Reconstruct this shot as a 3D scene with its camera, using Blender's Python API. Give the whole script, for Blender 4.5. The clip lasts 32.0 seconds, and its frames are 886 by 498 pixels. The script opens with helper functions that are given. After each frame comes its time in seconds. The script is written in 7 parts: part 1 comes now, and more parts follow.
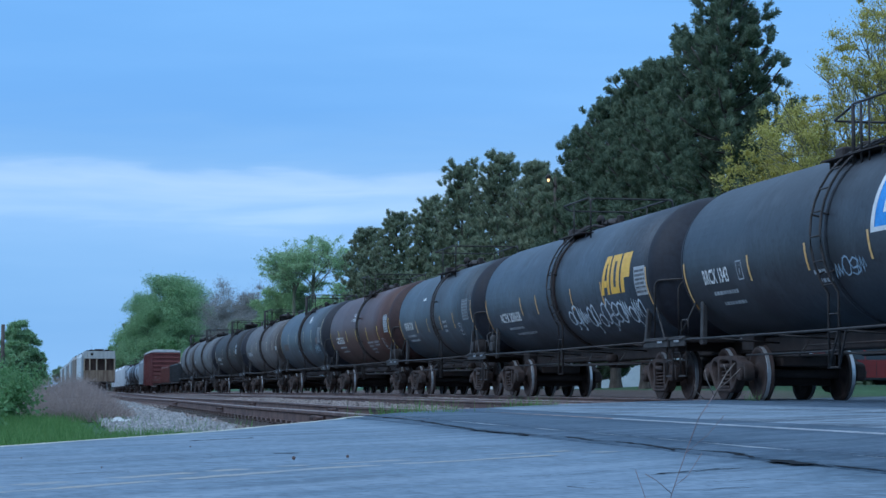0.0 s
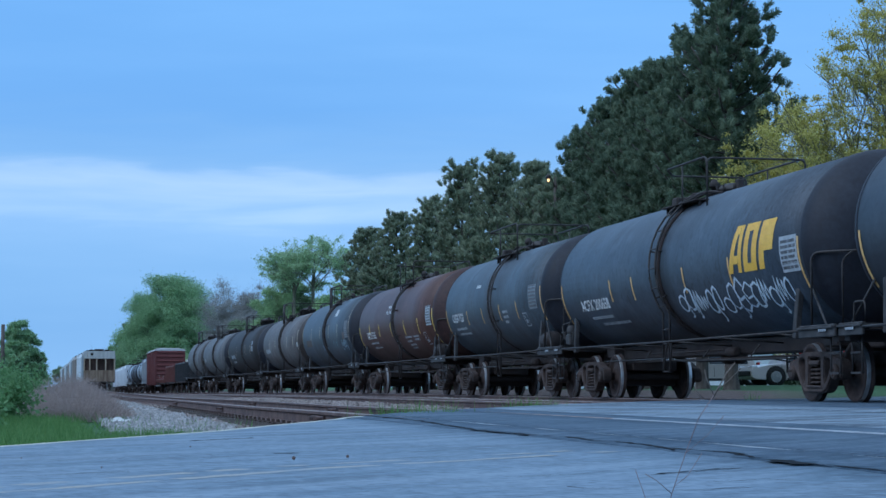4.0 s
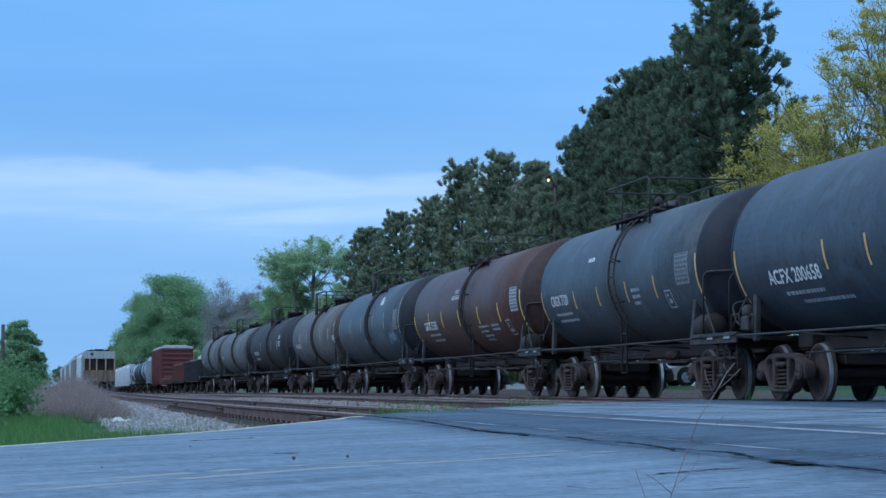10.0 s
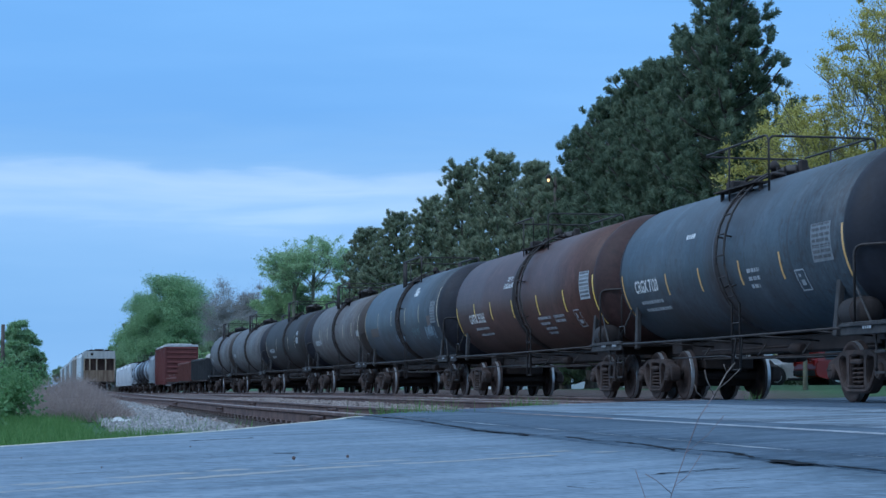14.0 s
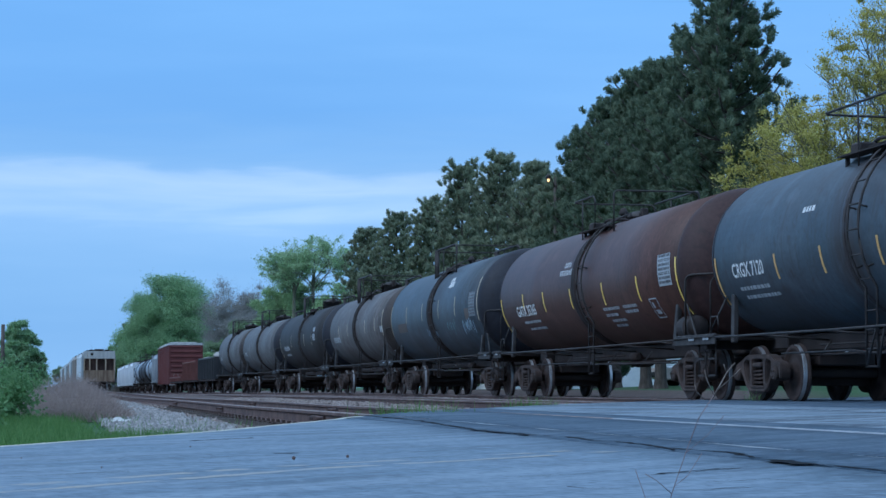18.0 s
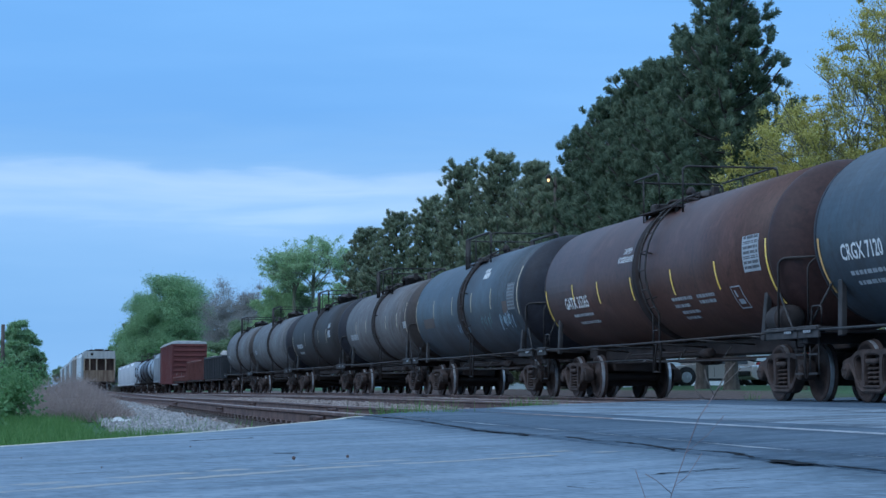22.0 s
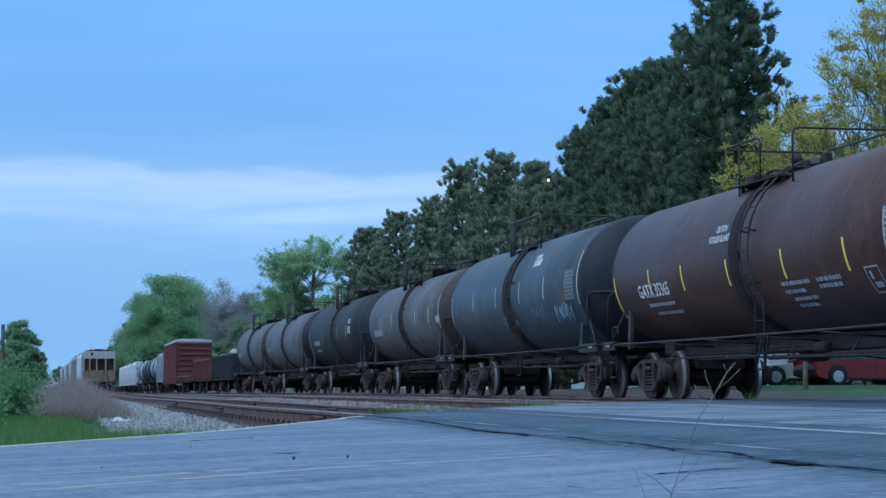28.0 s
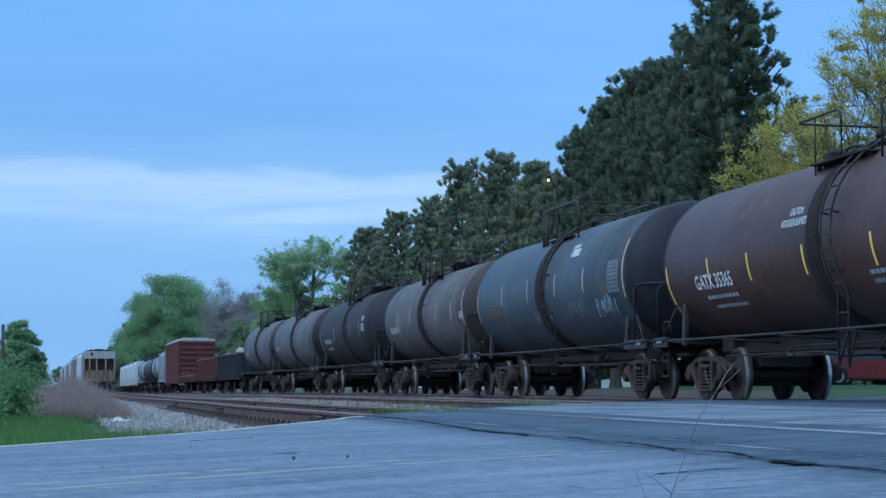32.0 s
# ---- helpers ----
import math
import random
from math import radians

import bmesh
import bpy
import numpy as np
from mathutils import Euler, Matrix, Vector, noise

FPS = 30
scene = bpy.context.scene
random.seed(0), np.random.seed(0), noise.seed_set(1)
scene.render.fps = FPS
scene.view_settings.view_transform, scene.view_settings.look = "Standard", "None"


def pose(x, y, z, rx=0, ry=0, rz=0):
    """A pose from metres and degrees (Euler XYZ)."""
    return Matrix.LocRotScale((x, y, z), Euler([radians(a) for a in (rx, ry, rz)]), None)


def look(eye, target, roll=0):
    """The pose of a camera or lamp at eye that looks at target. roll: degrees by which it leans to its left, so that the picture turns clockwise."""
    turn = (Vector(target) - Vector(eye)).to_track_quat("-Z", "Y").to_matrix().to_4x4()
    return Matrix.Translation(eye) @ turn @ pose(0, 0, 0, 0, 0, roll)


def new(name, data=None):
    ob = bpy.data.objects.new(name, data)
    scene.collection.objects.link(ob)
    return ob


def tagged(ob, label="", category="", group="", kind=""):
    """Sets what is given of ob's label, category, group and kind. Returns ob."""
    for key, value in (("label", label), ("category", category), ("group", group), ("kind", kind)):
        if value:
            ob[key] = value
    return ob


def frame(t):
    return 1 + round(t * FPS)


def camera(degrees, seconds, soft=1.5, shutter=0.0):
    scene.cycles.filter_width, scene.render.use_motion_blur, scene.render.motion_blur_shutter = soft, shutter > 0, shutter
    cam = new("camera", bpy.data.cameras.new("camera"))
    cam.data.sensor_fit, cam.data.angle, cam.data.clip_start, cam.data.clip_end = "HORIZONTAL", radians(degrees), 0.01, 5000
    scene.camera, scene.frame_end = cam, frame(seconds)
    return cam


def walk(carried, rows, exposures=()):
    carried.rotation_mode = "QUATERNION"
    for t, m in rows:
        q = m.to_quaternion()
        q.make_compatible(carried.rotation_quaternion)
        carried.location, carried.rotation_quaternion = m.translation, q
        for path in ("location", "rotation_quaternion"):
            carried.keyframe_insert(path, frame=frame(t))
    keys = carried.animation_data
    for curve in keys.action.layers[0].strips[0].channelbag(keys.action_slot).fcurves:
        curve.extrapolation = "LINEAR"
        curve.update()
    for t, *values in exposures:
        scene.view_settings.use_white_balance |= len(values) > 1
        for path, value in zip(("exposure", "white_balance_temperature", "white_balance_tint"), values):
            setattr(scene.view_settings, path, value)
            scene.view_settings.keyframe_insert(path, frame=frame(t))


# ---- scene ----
# Travel of the train in metres towards the crossing, t seconds after the start
def travel(t):
    q = t / 32.0
    return 63.796 * q + 18.979 * q**2 - 74.994 * q**3 + 42.037 * q**4 - 3.066 * q**5


cam = camera(25.6, 32.0, soft=1.5)
EYE = (0.0, 0.0, 0.24)
YAW, PITCH = radians(11.22), radians(4.05)
AIM = (math.sin(YAW) * math.cos(PITCH), math.cos(YAW) * math.cos(PITCH), 0.24 + math.sin(PITCH))
walk(cam, [(0.0, look(EYE, AIM)), (32.0, look(EYE, AIM))], exposures=[(0.0, 0.0, 4900, 8), (32.0, 0.0, 4900, 8)])

# ---- light ----
def build_world():
    w = bpy.data.worlds.new("dusk_sky")
    w.use_nodes = True
    nt = w.node_tree
    nt.nodes.clear()
    N, Lk = nt.nodes.new, nt.links.new
    out, bg = N("ShaderNodeOutputWorld"), N("ShaderNodeBackground")
    sky = N("ShaderNodeTexSky")
    sky.sky_type, sky.sun_disc = "NISHITA", False
    sky.sun_elevation, sky.sun_rotation = radians(40), radians(251)
    co, mp = N("ShaderNodeTexCoord"), N("ShaderNodeMapping")
    mp.inputs["Scale"].default_value = (1.2, 1.2, 9.0)
    noi = N("ShaderNodeTexNoise")
    noi.inputs["Scale"].default_value, noi.inputs["Detail"].default_value, noi.inputs["Roughness"].default_value = 2.2, 6.0, 0.5
    Lk(co.outputs["Generated"], mp.inputs["Vector"])
    Lk(mp.outputs["Vector"], noi.inputs["Vector"])
    cr = N("ShaderNodeValToRGB")
    cr.color_ramp.elements[0].position, cr.color_ramp.elements[0].color = 0.35, (0.345, 0.56, 0.80, 1)
    cr.color_ramp.elements[1].position, cr.color_ramp.elements[1].color = 0.72, (0.44, 0.655, 0.87, 1)
    Lk(noi.outputs["Fac"], cr.inputs["Fac"])
    # layered cloud deck by elevation: pale at the horizon, a bright break in the cloud, darker above
    sep, band = N("ShaderNodeSeparateXYZ"), N("ShaderNodeValToRGB")
    Lk(co.outputs["Generated"], sep.inputs["Vector"])
    e = band.color_ramp.elements
    e[0].position, e[0].color = 0.0, (1.0, 0.98, 0.96, 1)
    e[1].position, e[1].color = 1.0, (2.5, 1.75, 1.32, 1)
    for p, c in ((0.060, (1.0, 0.98, 0.96, 1)), (0.084, (1.12, 1.04, 0.99, 1)), (0.094, (1.5, 1.22, 1.04, 1)), (0.103, (1.8, 1.34, 1.08, 1)), (0.110, (1.02, 0.99, 0.97, 1)), (0.135, (0.84, 0.91, 0.98, 1)), (0.2, (0.86, 0.95, 1.02, 1)), (0.34, (1.35, 1.2, 1.12, 1))):
        k = e.new(p)
        k.color = c
    add = N("ShaderNodeMath")
    add.operation = "MULTIPLY_ADD"
    add.inputs[1].default_value = 0.035
    Lk(noi.outputs["Fac"], add.inputs[0])
    Lk(sep.outputs["Z"], add.inputs[2])
    # thin wisps that fray the break in the cloud
    mp2, wisp, fray = N("ShaderNodeMapping"), N("ShaderNodeTexNoise"), N("ShaderNodeMath")
    mp2.inputs["Scale"].default_value, mp2.inputs["Rotation"].default_value = (5.0, 5.0, 46.0), (0, radians(1.5), 0)
    wisp.inputs["Scale"].default_value, wisp.inputs["Detail"].default_value, wisp.inputs["Distortion"].default_value = 1.6, 6.0, 0.6
    Lk(co.outputs["Generated"], mp2.inputs["Vector"])
    Lk(mp2.outputs["Vector"], wisp.inputs["Vector"])
    fray.operation, fray.inputs[1].default_value = "MULTIPLY_ADD", 0.030
    Lk(wisp.outputs["Fac"], fray.inputs[0])
    Lk(add.outputs["Value"], fray.inputs[2])
    sub = N("ShaderNodeMath")
    sub.operation = "SUBTRACT"
    sub.inputs[1].default_value = 0.0325
    Lk(fray.outputs["Value"], sub.inputs[0])
    Lk(sub.outputs["Value"], band.inputs["Fac"])
    mul = N("ShaderNodeMix")
    mul.data_type, mul.blend_type = "RGBA", "MULTIPLY"
    mul.inputs["Factor"].default_value = 1.0
    Lk(cr.outputs["Color"], mul.inputs[6])
    Lk(band.outputs["Color"], mul.inputs[7])
    dim = N("ShaderNodeMix")
    dim.data_type, dim.blend_type = "RGBA", "MULTIPLY"
    dim.inputs["Factor"].default_value = 1.0
    dim.inputs[7].default_value = (0.07, 0.07, 0.07, 1)
    Lk(sky.outputs["Color"], dim.inputs[6])
    mix = N("ShaderNodeMix")
    mix.data_type = "RGBA"
    mix.inputs["Factor"].default_value = 0.88
    Lk(dim.outputs[2], mix.inputs[6])
    Lk(mul.outputs[2], mix.inputs[7])
    Lk(mix.outputs[2], bg.inputs["Color"])
    bg.inputs["Strength"].default_value = 0.93
    Lk(bg.outputs["Background"], out.inputs["Surface"])
    scene.world = w
    sun = bpy.data.lights.new("sun", "SUN")
    sun.energy, sun.angle, sun.color = 1.2, radians(40), (0.94, 0.88, 0.80)
    ob = new("sun", sun)
    ob.matrix_world = look((0, 0, 0), (0.72, 0.25, -0.65))


build_world()

# ---- materials ----
def surface(name, a, b, scale=3.0, rough=0.8, bump=0.15, metal=0.0, fine=40.0, stretch=(1, 1, 1), third=None, rnd=0.0, spec=0.5):
    """Two tones mixed by coarse noise, broken by fine grain, with relief."""
    m = bpy.data.materials.new(name)
    m.use_nodes = True
    nt = m.node_tree
    N, Lk = nt.nodes.new, nt.links.new
    p = nt.nodes["Principled BSDF"]
    co, mp = N("ShaderNodeTexCoord"), N("ShaderNodeMapping")
    mp.inputs["Scale"].default_value = stretch
    Lk(co.outputs["Object"], mp.inputs["Vector"])
    n1, n2 = N("ShaderNodeTexNoise"), N("ShaderNodeTexNoise")
    for n, s, d in ((n1, scale, 5.0), (n2, fine, 3.0)):
        n.inputs["Scale"].default_value, n.inputs["Detail"].default_value = s, d
        Lk(mp.outputs["Vector"], n.inputs["Vector"])
    cr = N("ShaderNodeValToRGB")
    cr.color_ramp.elements[0].position, cr.color_ramp.elements[0].color = 0.36, (*a, 1)
    cr.color_ramp.elements[1].position, cr.color_ramp.elements[1].color = 0.64, (*b, 1)
    if third:
        k = cr.color_ramp.elements.new(0.74)
        k.color = (*third, 1)
    Lk(n1.outputs["Fac"], cr.inputs["Fac"])
    g = N("ShaderNodeMapRange")
    g.inputs["To Min"].default_value, g.inputs["To Max"].default_value = 0.62, 1.38
    Lk(n2.outputs["Fac"], g.inputs["Value"])
    mul = N("ShaderNodeMix")
    mul.data_type, mul.blend_type = "RGBA", "MULTIPLY"
    mul.inputs["Factor"].default_value = 1.0
    Lk(cr.outputs["Color"], mul.inputs[6])
    Lk(g.outputs["Result"], mul.inputs[7])
    last = mul.outputs[2]
    if rnd:
        oi, hs = N("ShaderNodeObjectInfo"), N("ShaderNodeMapRange")
        hs.inputs["To Min"].default_value, hs.inputs["To Max"].default_value = 1 - rnd, 1 + rnd
        Lk(oi.outputs["Random"], hs.inputs["Value"])
        mv = N("ShaderNodeMix")
        mv.data_type, mv.blend_type = "RGBA", "MULTIPLY"
        mv.inputs["Factor"].default_value = 1.0
        Lk(last, mv.inputs[6])
        Lk(hs.outputs["Result"], mv.inputs[7])
        last = mv.outputs[2]
    Lk(last, p.inputs["Base Color"])
    p.inputs["Roughness"].default_value, p.inputs["Metallic"].default_value = rough, metal
    p.inputs["Specular IOR Level"].default_value = spec
    if bump:
        bp = N("ShaderNodeBump")
        bp.inputs["Strength"].default_value, bp.inputs["Distance"].default_value = bump, 0.03
        Lk(n2.outputs["Fac"], bp.inputs["Height"])
        Lk(bp.outputs["Normal"], p.inputs["Normal"])
    return m


def plain(name, c, rough=0.6, metal=0.0, emit=0.0):
    m = bpy.data.materials.new(name)
    m.use_nodes = True
    p = m.node_tree.nodes["Principled BSDF"]
    p.inputs["Base Color"].default_value, p.inputs["Roughness"].default_value, p.inputs["Metallic"].default_value = (*c, 1), rough, metal
    if emit:
        p.inputs["Emission Color"].default_value, p.inputs["Emission Strength"].default_value = (*c, 1), emit
    return m


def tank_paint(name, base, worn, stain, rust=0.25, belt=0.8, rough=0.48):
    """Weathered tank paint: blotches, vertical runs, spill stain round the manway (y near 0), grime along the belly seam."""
    m = surface(name, base, worn, scale=0.9, rough=rough, bump=0.03, fine=14.0, spec=0.32)
    nt = m.node_tree
    N, Lk = nt.nodes.new, nt.links.new
    p = nt.nodes["Principled BSDF"]
    src = p.inputs["Base Color"].links[0].from_socket
    co, mp, n = N("ShaderNodeTexCoord"), N("ShaderNodeMapping"), N("ShaderNodeTexNoise")
    mp.inputs["Scale"].default_value = (0.35, 5.0, 0.35)
    Lk(co.outputs["Object"], mp.inputs["Vector"])
    n.inputs["Scale"].default_value, n.inputs["Detail"].default_value = 1.6, 5.0
    Lk(mp.outputs["Vector"], n.inputs["Vector"])
    run = N("ShaderNodeMapRange")
    run.inputs["From Min"].default_value, run.inputs["From Max"].default_value = 0.52, 0.78
    run.inputs["To Max"].default_value = rust * 2
    Lk(n.outputs["Fac"], run.inputs["Value"])
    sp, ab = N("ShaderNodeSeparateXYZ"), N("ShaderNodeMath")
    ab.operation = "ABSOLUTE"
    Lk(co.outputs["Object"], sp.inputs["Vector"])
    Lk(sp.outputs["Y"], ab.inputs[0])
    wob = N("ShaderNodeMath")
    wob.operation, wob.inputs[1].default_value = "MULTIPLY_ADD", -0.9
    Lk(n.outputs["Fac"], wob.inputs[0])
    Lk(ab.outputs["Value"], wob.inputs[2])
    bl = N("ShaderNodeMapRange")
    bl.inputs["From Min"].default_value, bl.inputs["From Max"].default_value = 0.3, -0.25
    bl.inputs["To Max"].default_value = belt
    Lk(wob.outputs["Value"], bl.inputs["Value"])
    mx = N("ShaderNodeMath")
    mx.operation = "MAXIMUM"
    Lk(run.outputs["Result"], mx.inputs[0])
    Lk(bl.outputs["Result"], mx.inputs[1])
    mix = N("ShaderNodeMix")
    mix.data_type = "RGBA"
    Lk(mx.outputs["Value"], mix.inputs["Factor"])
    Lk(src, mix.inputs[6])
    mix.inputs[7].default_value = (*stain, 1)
    # pale chalking and dark scuffs in broad uneven patches
    out = mix.outputs[2]
    for sc, lo, hi, col, amt in ((2.3, 0.55, 0.75, tuple(1.5 * v + 0.01 for v in worn), 0.5), (5.5, 0.56, 0.70, stain, 0.55), (0.6, 0.48, 0.66, stain, 0.42)):
        k, r, x = N("ShaderNodeTexNoise"), N("ShaderNodeMapRange"), N("ShaderNodeMix")
        k.inputs["Scale"].default_value, k.inputs["Detail"].default_value, k.inputs["Distortion"].default_value = sc, 6.0, 0.4
        Lk(co.outputs["Object"], k.inputs["Vector"])
        r.inputs["From Min"].default_value, r.inputs["From Max"].default_value, r.inputs["To Max"].default_value = lo, hi, amt
        Lk(k.outputs["Fac"], r.inputs["Value"])
        x.data_type = "RGBA"
        Lk(r.outputs["Result"], x.inputs["Factor"])
        Lk(out, x.inputs[6])
        x.inputs[7].default_value = (*col, 1)
        out = x.outputs[2]
    Lk(out, p.inputs["Base Color"])
    return m


M = {}
M["steel_dark"] = surface("grimy_black_steel", (0.022, 0.016, 0.0145), (0.042, 0.031, 0.027), 3, 0.8, 0.2)
M["sill_grey"] = surface("dusty_grey_sill_steel", (0.027, 0.025, 0.025), (0.060, 0.055, 0.053), 4, 0.75, 0.1)
M["underframe"] = surface("sooty_underframe", (0.026, 0.018, 0.015), (0.046, 0.032, 0.027), 2, 0.9, 0.25)
M["pipe"] = surface("worn_handrail_steel", (0.024, 0.020, 0.019), (0.055, 0.046, 0.042), 5, 0.7, 0.05)
M["truck"] = surface("rusty_cast_steel", (0.038, 0.027, 0.0225), (0.078, 0.053, 0.043), 5, 0.9, 0.3, fine=60)
M["wheel_face"] = surface("rusty_wheel_plate", (0.032, 0.020, 0.016), (0.062, 0.040, 0.032), 6, 0.85, 0.2)
M["tread"] = surface("polished_wheel_tread", (0.46, 0.46, 0.47), (0.62, 0.62, 0.62), 8, 0.34, 0.03, metal=0.6)
M["tyre"] = surface("black_tyre_rubber", (0.018, 0.018, 0.018), (0.03, 0.03, 0.03), 8, 0.9, 0.1)
M["belt"] = surface("rust_dark_belt_steel", (0.024, 0.018, 0.017), (0.040, 0.029, 0.026), 4, 0.85, 0.1, spec=0.2)
M["rail_side"] = surface("rusty_rail_steel", (0.075, 0.048, 0.042), (0.140, 0.090, 0.075), 3, 0.85, 0.2, fine=30)
M["rail_head"] = surface("worn_rail_head", (0.17, 0.130, 0.118), (0.27, 0.215, 0.195), 3, 0.75, 0.03)
M["panel_ink"] = surface("faded_panel_ink", (0.05, 0.05, 0.055), (0.12, 0.12, 0.125), 9, 0.6, 0.0)
M["panel_faint"] = surface("grimy_stencil_panel", (0.15, 0.165, 0.18), (0.22, 0.235, 0.25), 9, 0.6, 0.0)
M["yellow"] = surface("yellow_reflective_tape", (0.93, 0.62, 0.08), (0.96, 0.72, 0.18), 9, 0.45, 0.0)
M["orange"] = surface("faded_orange_tape", (0.58, 0.34, 0.10), (0.70, 0.45, 0.17), 9, 0.5, 0.0)
M["pale_tape"] = surface("faded_pale_tape", (0.50, 0.42, 0.27), (0.62, 0.52, 0.35), 9, 0.5, 0.0)
M["white"] = surface("stencil_white", (0.62, 0.63, 0.63), (0.78, 0.78, 0.77), 6, 0.6, 0.0)
M["dim_white"] = surface("faded_stencil_white", (0.32, 0.34, 0.36), (0.44, 0.46, 0.48), 6, 0.6, 0.0)
M["logo_yellow"] = surface("logo_yellow_paint", (0.72, 0.40, 0.03), (0.80, 0.48, 0.05), 5, 0.5, 0.0)
M["logo_blue"] = surface("logo_blue_paint", (0.05, 0.22, 0.62), (0.08, 0.30, 0.72), 5, 0.5, 0.0)
M["spray_white"] = surface("white_spray_paint", (0.50, 0.58, 0.66), (0.68, 0.74, 0.78), 4, 0.6, 0.0)
M["spray_teal"] = surface("teal_spray_paint", (0.16, 0.29, 0.31), (0.25, 0.38, 0.39), 4, 0.6, 0.0)
M["spray_blue"] = surface("pale_blue_spray_paint", (0.24, 0.33, 0.42), (0.34, 0.43, 0.52), 4, 0.6, 0.0)
M["spray_rust"] = surface("rust_orange_spray_paint", (0.105, 0.075, 0.06), (0.085, 0.07, 0.065), 4, 0.6, 0.0)


# ---- mesh helpers ----
def part(name, bm, material, parent, label=""):
    me = bpy.data.meshes.new(name)
    bm.to_mesh(me)
    bm.free()
    for mt in material if isinstance(material, (list, tuple)) else [material]:
        me.materials.append(mt)
    ob = new(name, me)
    if parent is not None:
        ob.parent = parent
    if label:
        ob["label"] = label
    return ob


def again(ob, m, parent=None):
    """The same mesh once more under the same or another parent, at the local pose m."""
    o = ob.copy()
    scene.collection.objects.link(o)
    o.parent = parent or ob.parent
    o.matrix_basis = m
    return o


def box(bm, x0, x1, y0, y1, z0, z1, bevel=0.0, mi=0, m=None):
    vs = [bm.verts.new((x, y, z)) for x in (x0, x1) for y in (y0, y1) for z in (z0, z1)]
    fs = [bm.faces.new([vs[i] for i in q]) for q in ((0, 1, 3, 2), (4, 6, 7, 5), (0, 4, 5, 1), (2, 3, 7, 6), (0, 2, 6, 4), (1, 5, 7, 3))]
    for f in fs:
        f.material_index = mi
    if m is not None:
        bmesh.ops.transform(bm, matrix=m, verts=vs)
    if bevel:
        r = bmesh.ops.bevel(bm, geom=list({e for f in fs for e in f.edges}), offset=bevel, segments=1, affect="EDGES")
        for f in r["faces"]:
            f.material_index = mi
    return vs


def tube(bm, pts, r, n=6, mi=0, closed=False):
    """A round bar along a polyline."""
    pts = [Vector(p) for p in pts]
    rings = []
    for i, p in enumerate(pts):
        a = pts[i - 1] if i else (pts[-1] if closed else p)
        b = pts[i + 1] if i < len(pts) - 1 else (pts[0] if closed else p)
        d = (b - a).normalized()
        u = d.cross(Vector((0, 0, 1)))
        if u.length < 1e-3:
            u = d.cross(Vector((0, 1, 0)))
        u.normalize()
        v = d.cross(u)
        rings.append([bm.verts.new(p + r * (math.cos(k * math.tau / n) * u + math.sin(k * math.tau / n) * v)) for k in range(n)])
    m = len(rings)
    for i in range(m if closed else m - 1):
        for k in range(n):
            f = bm.faces.new((rings[i][k], rings[i][(k + 1) % n], rings[(i + 1) % m][(k + 1) % n], rings[(i + 1) % m][k]))
            f.smooth, f.material_index = True, mi
    if not closed:
        bm.faces.new(rings[0][::-1]).material_index = mi
        bm.faces.new(rings[-1]).material_index = mi


def lathe(bm, prof, n=32, axis="Y", mi=0, smooth=True, at=(0, 0, 0)):
    """A turned body: prof is (along, radius) pairs, the last item optionally a material index."""
    rings = []
    for q in prof:
        ring = []
        for k in range(n):
            a = k * math.tau / n
            c, s = q[1] * math.cos(a), q[1] * math.sin(a)
            ring.append(bm.verts.new(Vector({"Y": (c, q[0], s), "X": (q[0], c, s), "Z": (c, s, q[0])}[axis]) + Vector(at)))
        rings.append(ring)
    for i in range(len(rings) - 1):
        for k in range(n):
            f = bm.faces.new((rings[i][k], rings[i][(k + 1) % n], rings[i + 1][(k + 1) % n], rings[i + 1][k]))
            f.smooth = smooth
            f.material_index = prof[i][2] if len(prof[i]) > 2 else mi
    for ring in (rings[0][::-1], rings[-1]):
        f = bm.faces.new(ring)
        f.material_index = mi
    bmesh.ops.recalc_face_normals(bm, faces=bm.faces)


def rounded(pts, r=0.1, n=4):
    """A polyline with its inner corners rounded."""
    pts = [Vector(p) for p in pts]
    out = [pts[0]]
    for a, b, c in zip(pts, pts[1:], pts[2:]):
        d1, d2 = (a - b), (c - b)
        k = min(r, d1.length / 2, d2.length / 2)
        s, e = b + d1.normalized() * k, b + d2.normalized() * k
        for i in range(n + 1):
            w = i / n
            out.append(s * (1 - w) ** 2 + b * 2 * w * (1 - w) + e * w * w)
    out.append(pts[-1])
    return out


def thing(name, label, category, group="", kind=""):
    return tagged(new(name), label, category, group, kind)


# ---- the line of the train's track ----
TRACK_X = 12.95
def track_at(d):
    """Place and heading of the train's track at d metres along it: straight past the crossing, then a slow reverse bend and a dip."""
    w = max(0.0, min(1.0, (d - 80.0) / 85.0))
    x = TRACK_X - 1.3 * w * w * (3 - 2 * w)
    slope = -1.3 * 6 * w * (1 - w) / 85.0
    return Vector((x, d, -0.0028 * max(0.0, d - 85.0))), slope
# ---- rolling stock ----
AXIS_Z, TANK_R, WHEEL_R = 2.58, 1.45, 0.475


def wrap(y, v, lift=0.006, side=-1):
    """A point on the tank's flank: y along the car, v metres up the curve from its waist."""
    a = v / TANK_R
    return (side * (TANK_R + lift) * math.cos(a), y, AXIS_Z + (TANK_R + lift) * math.sin(a))


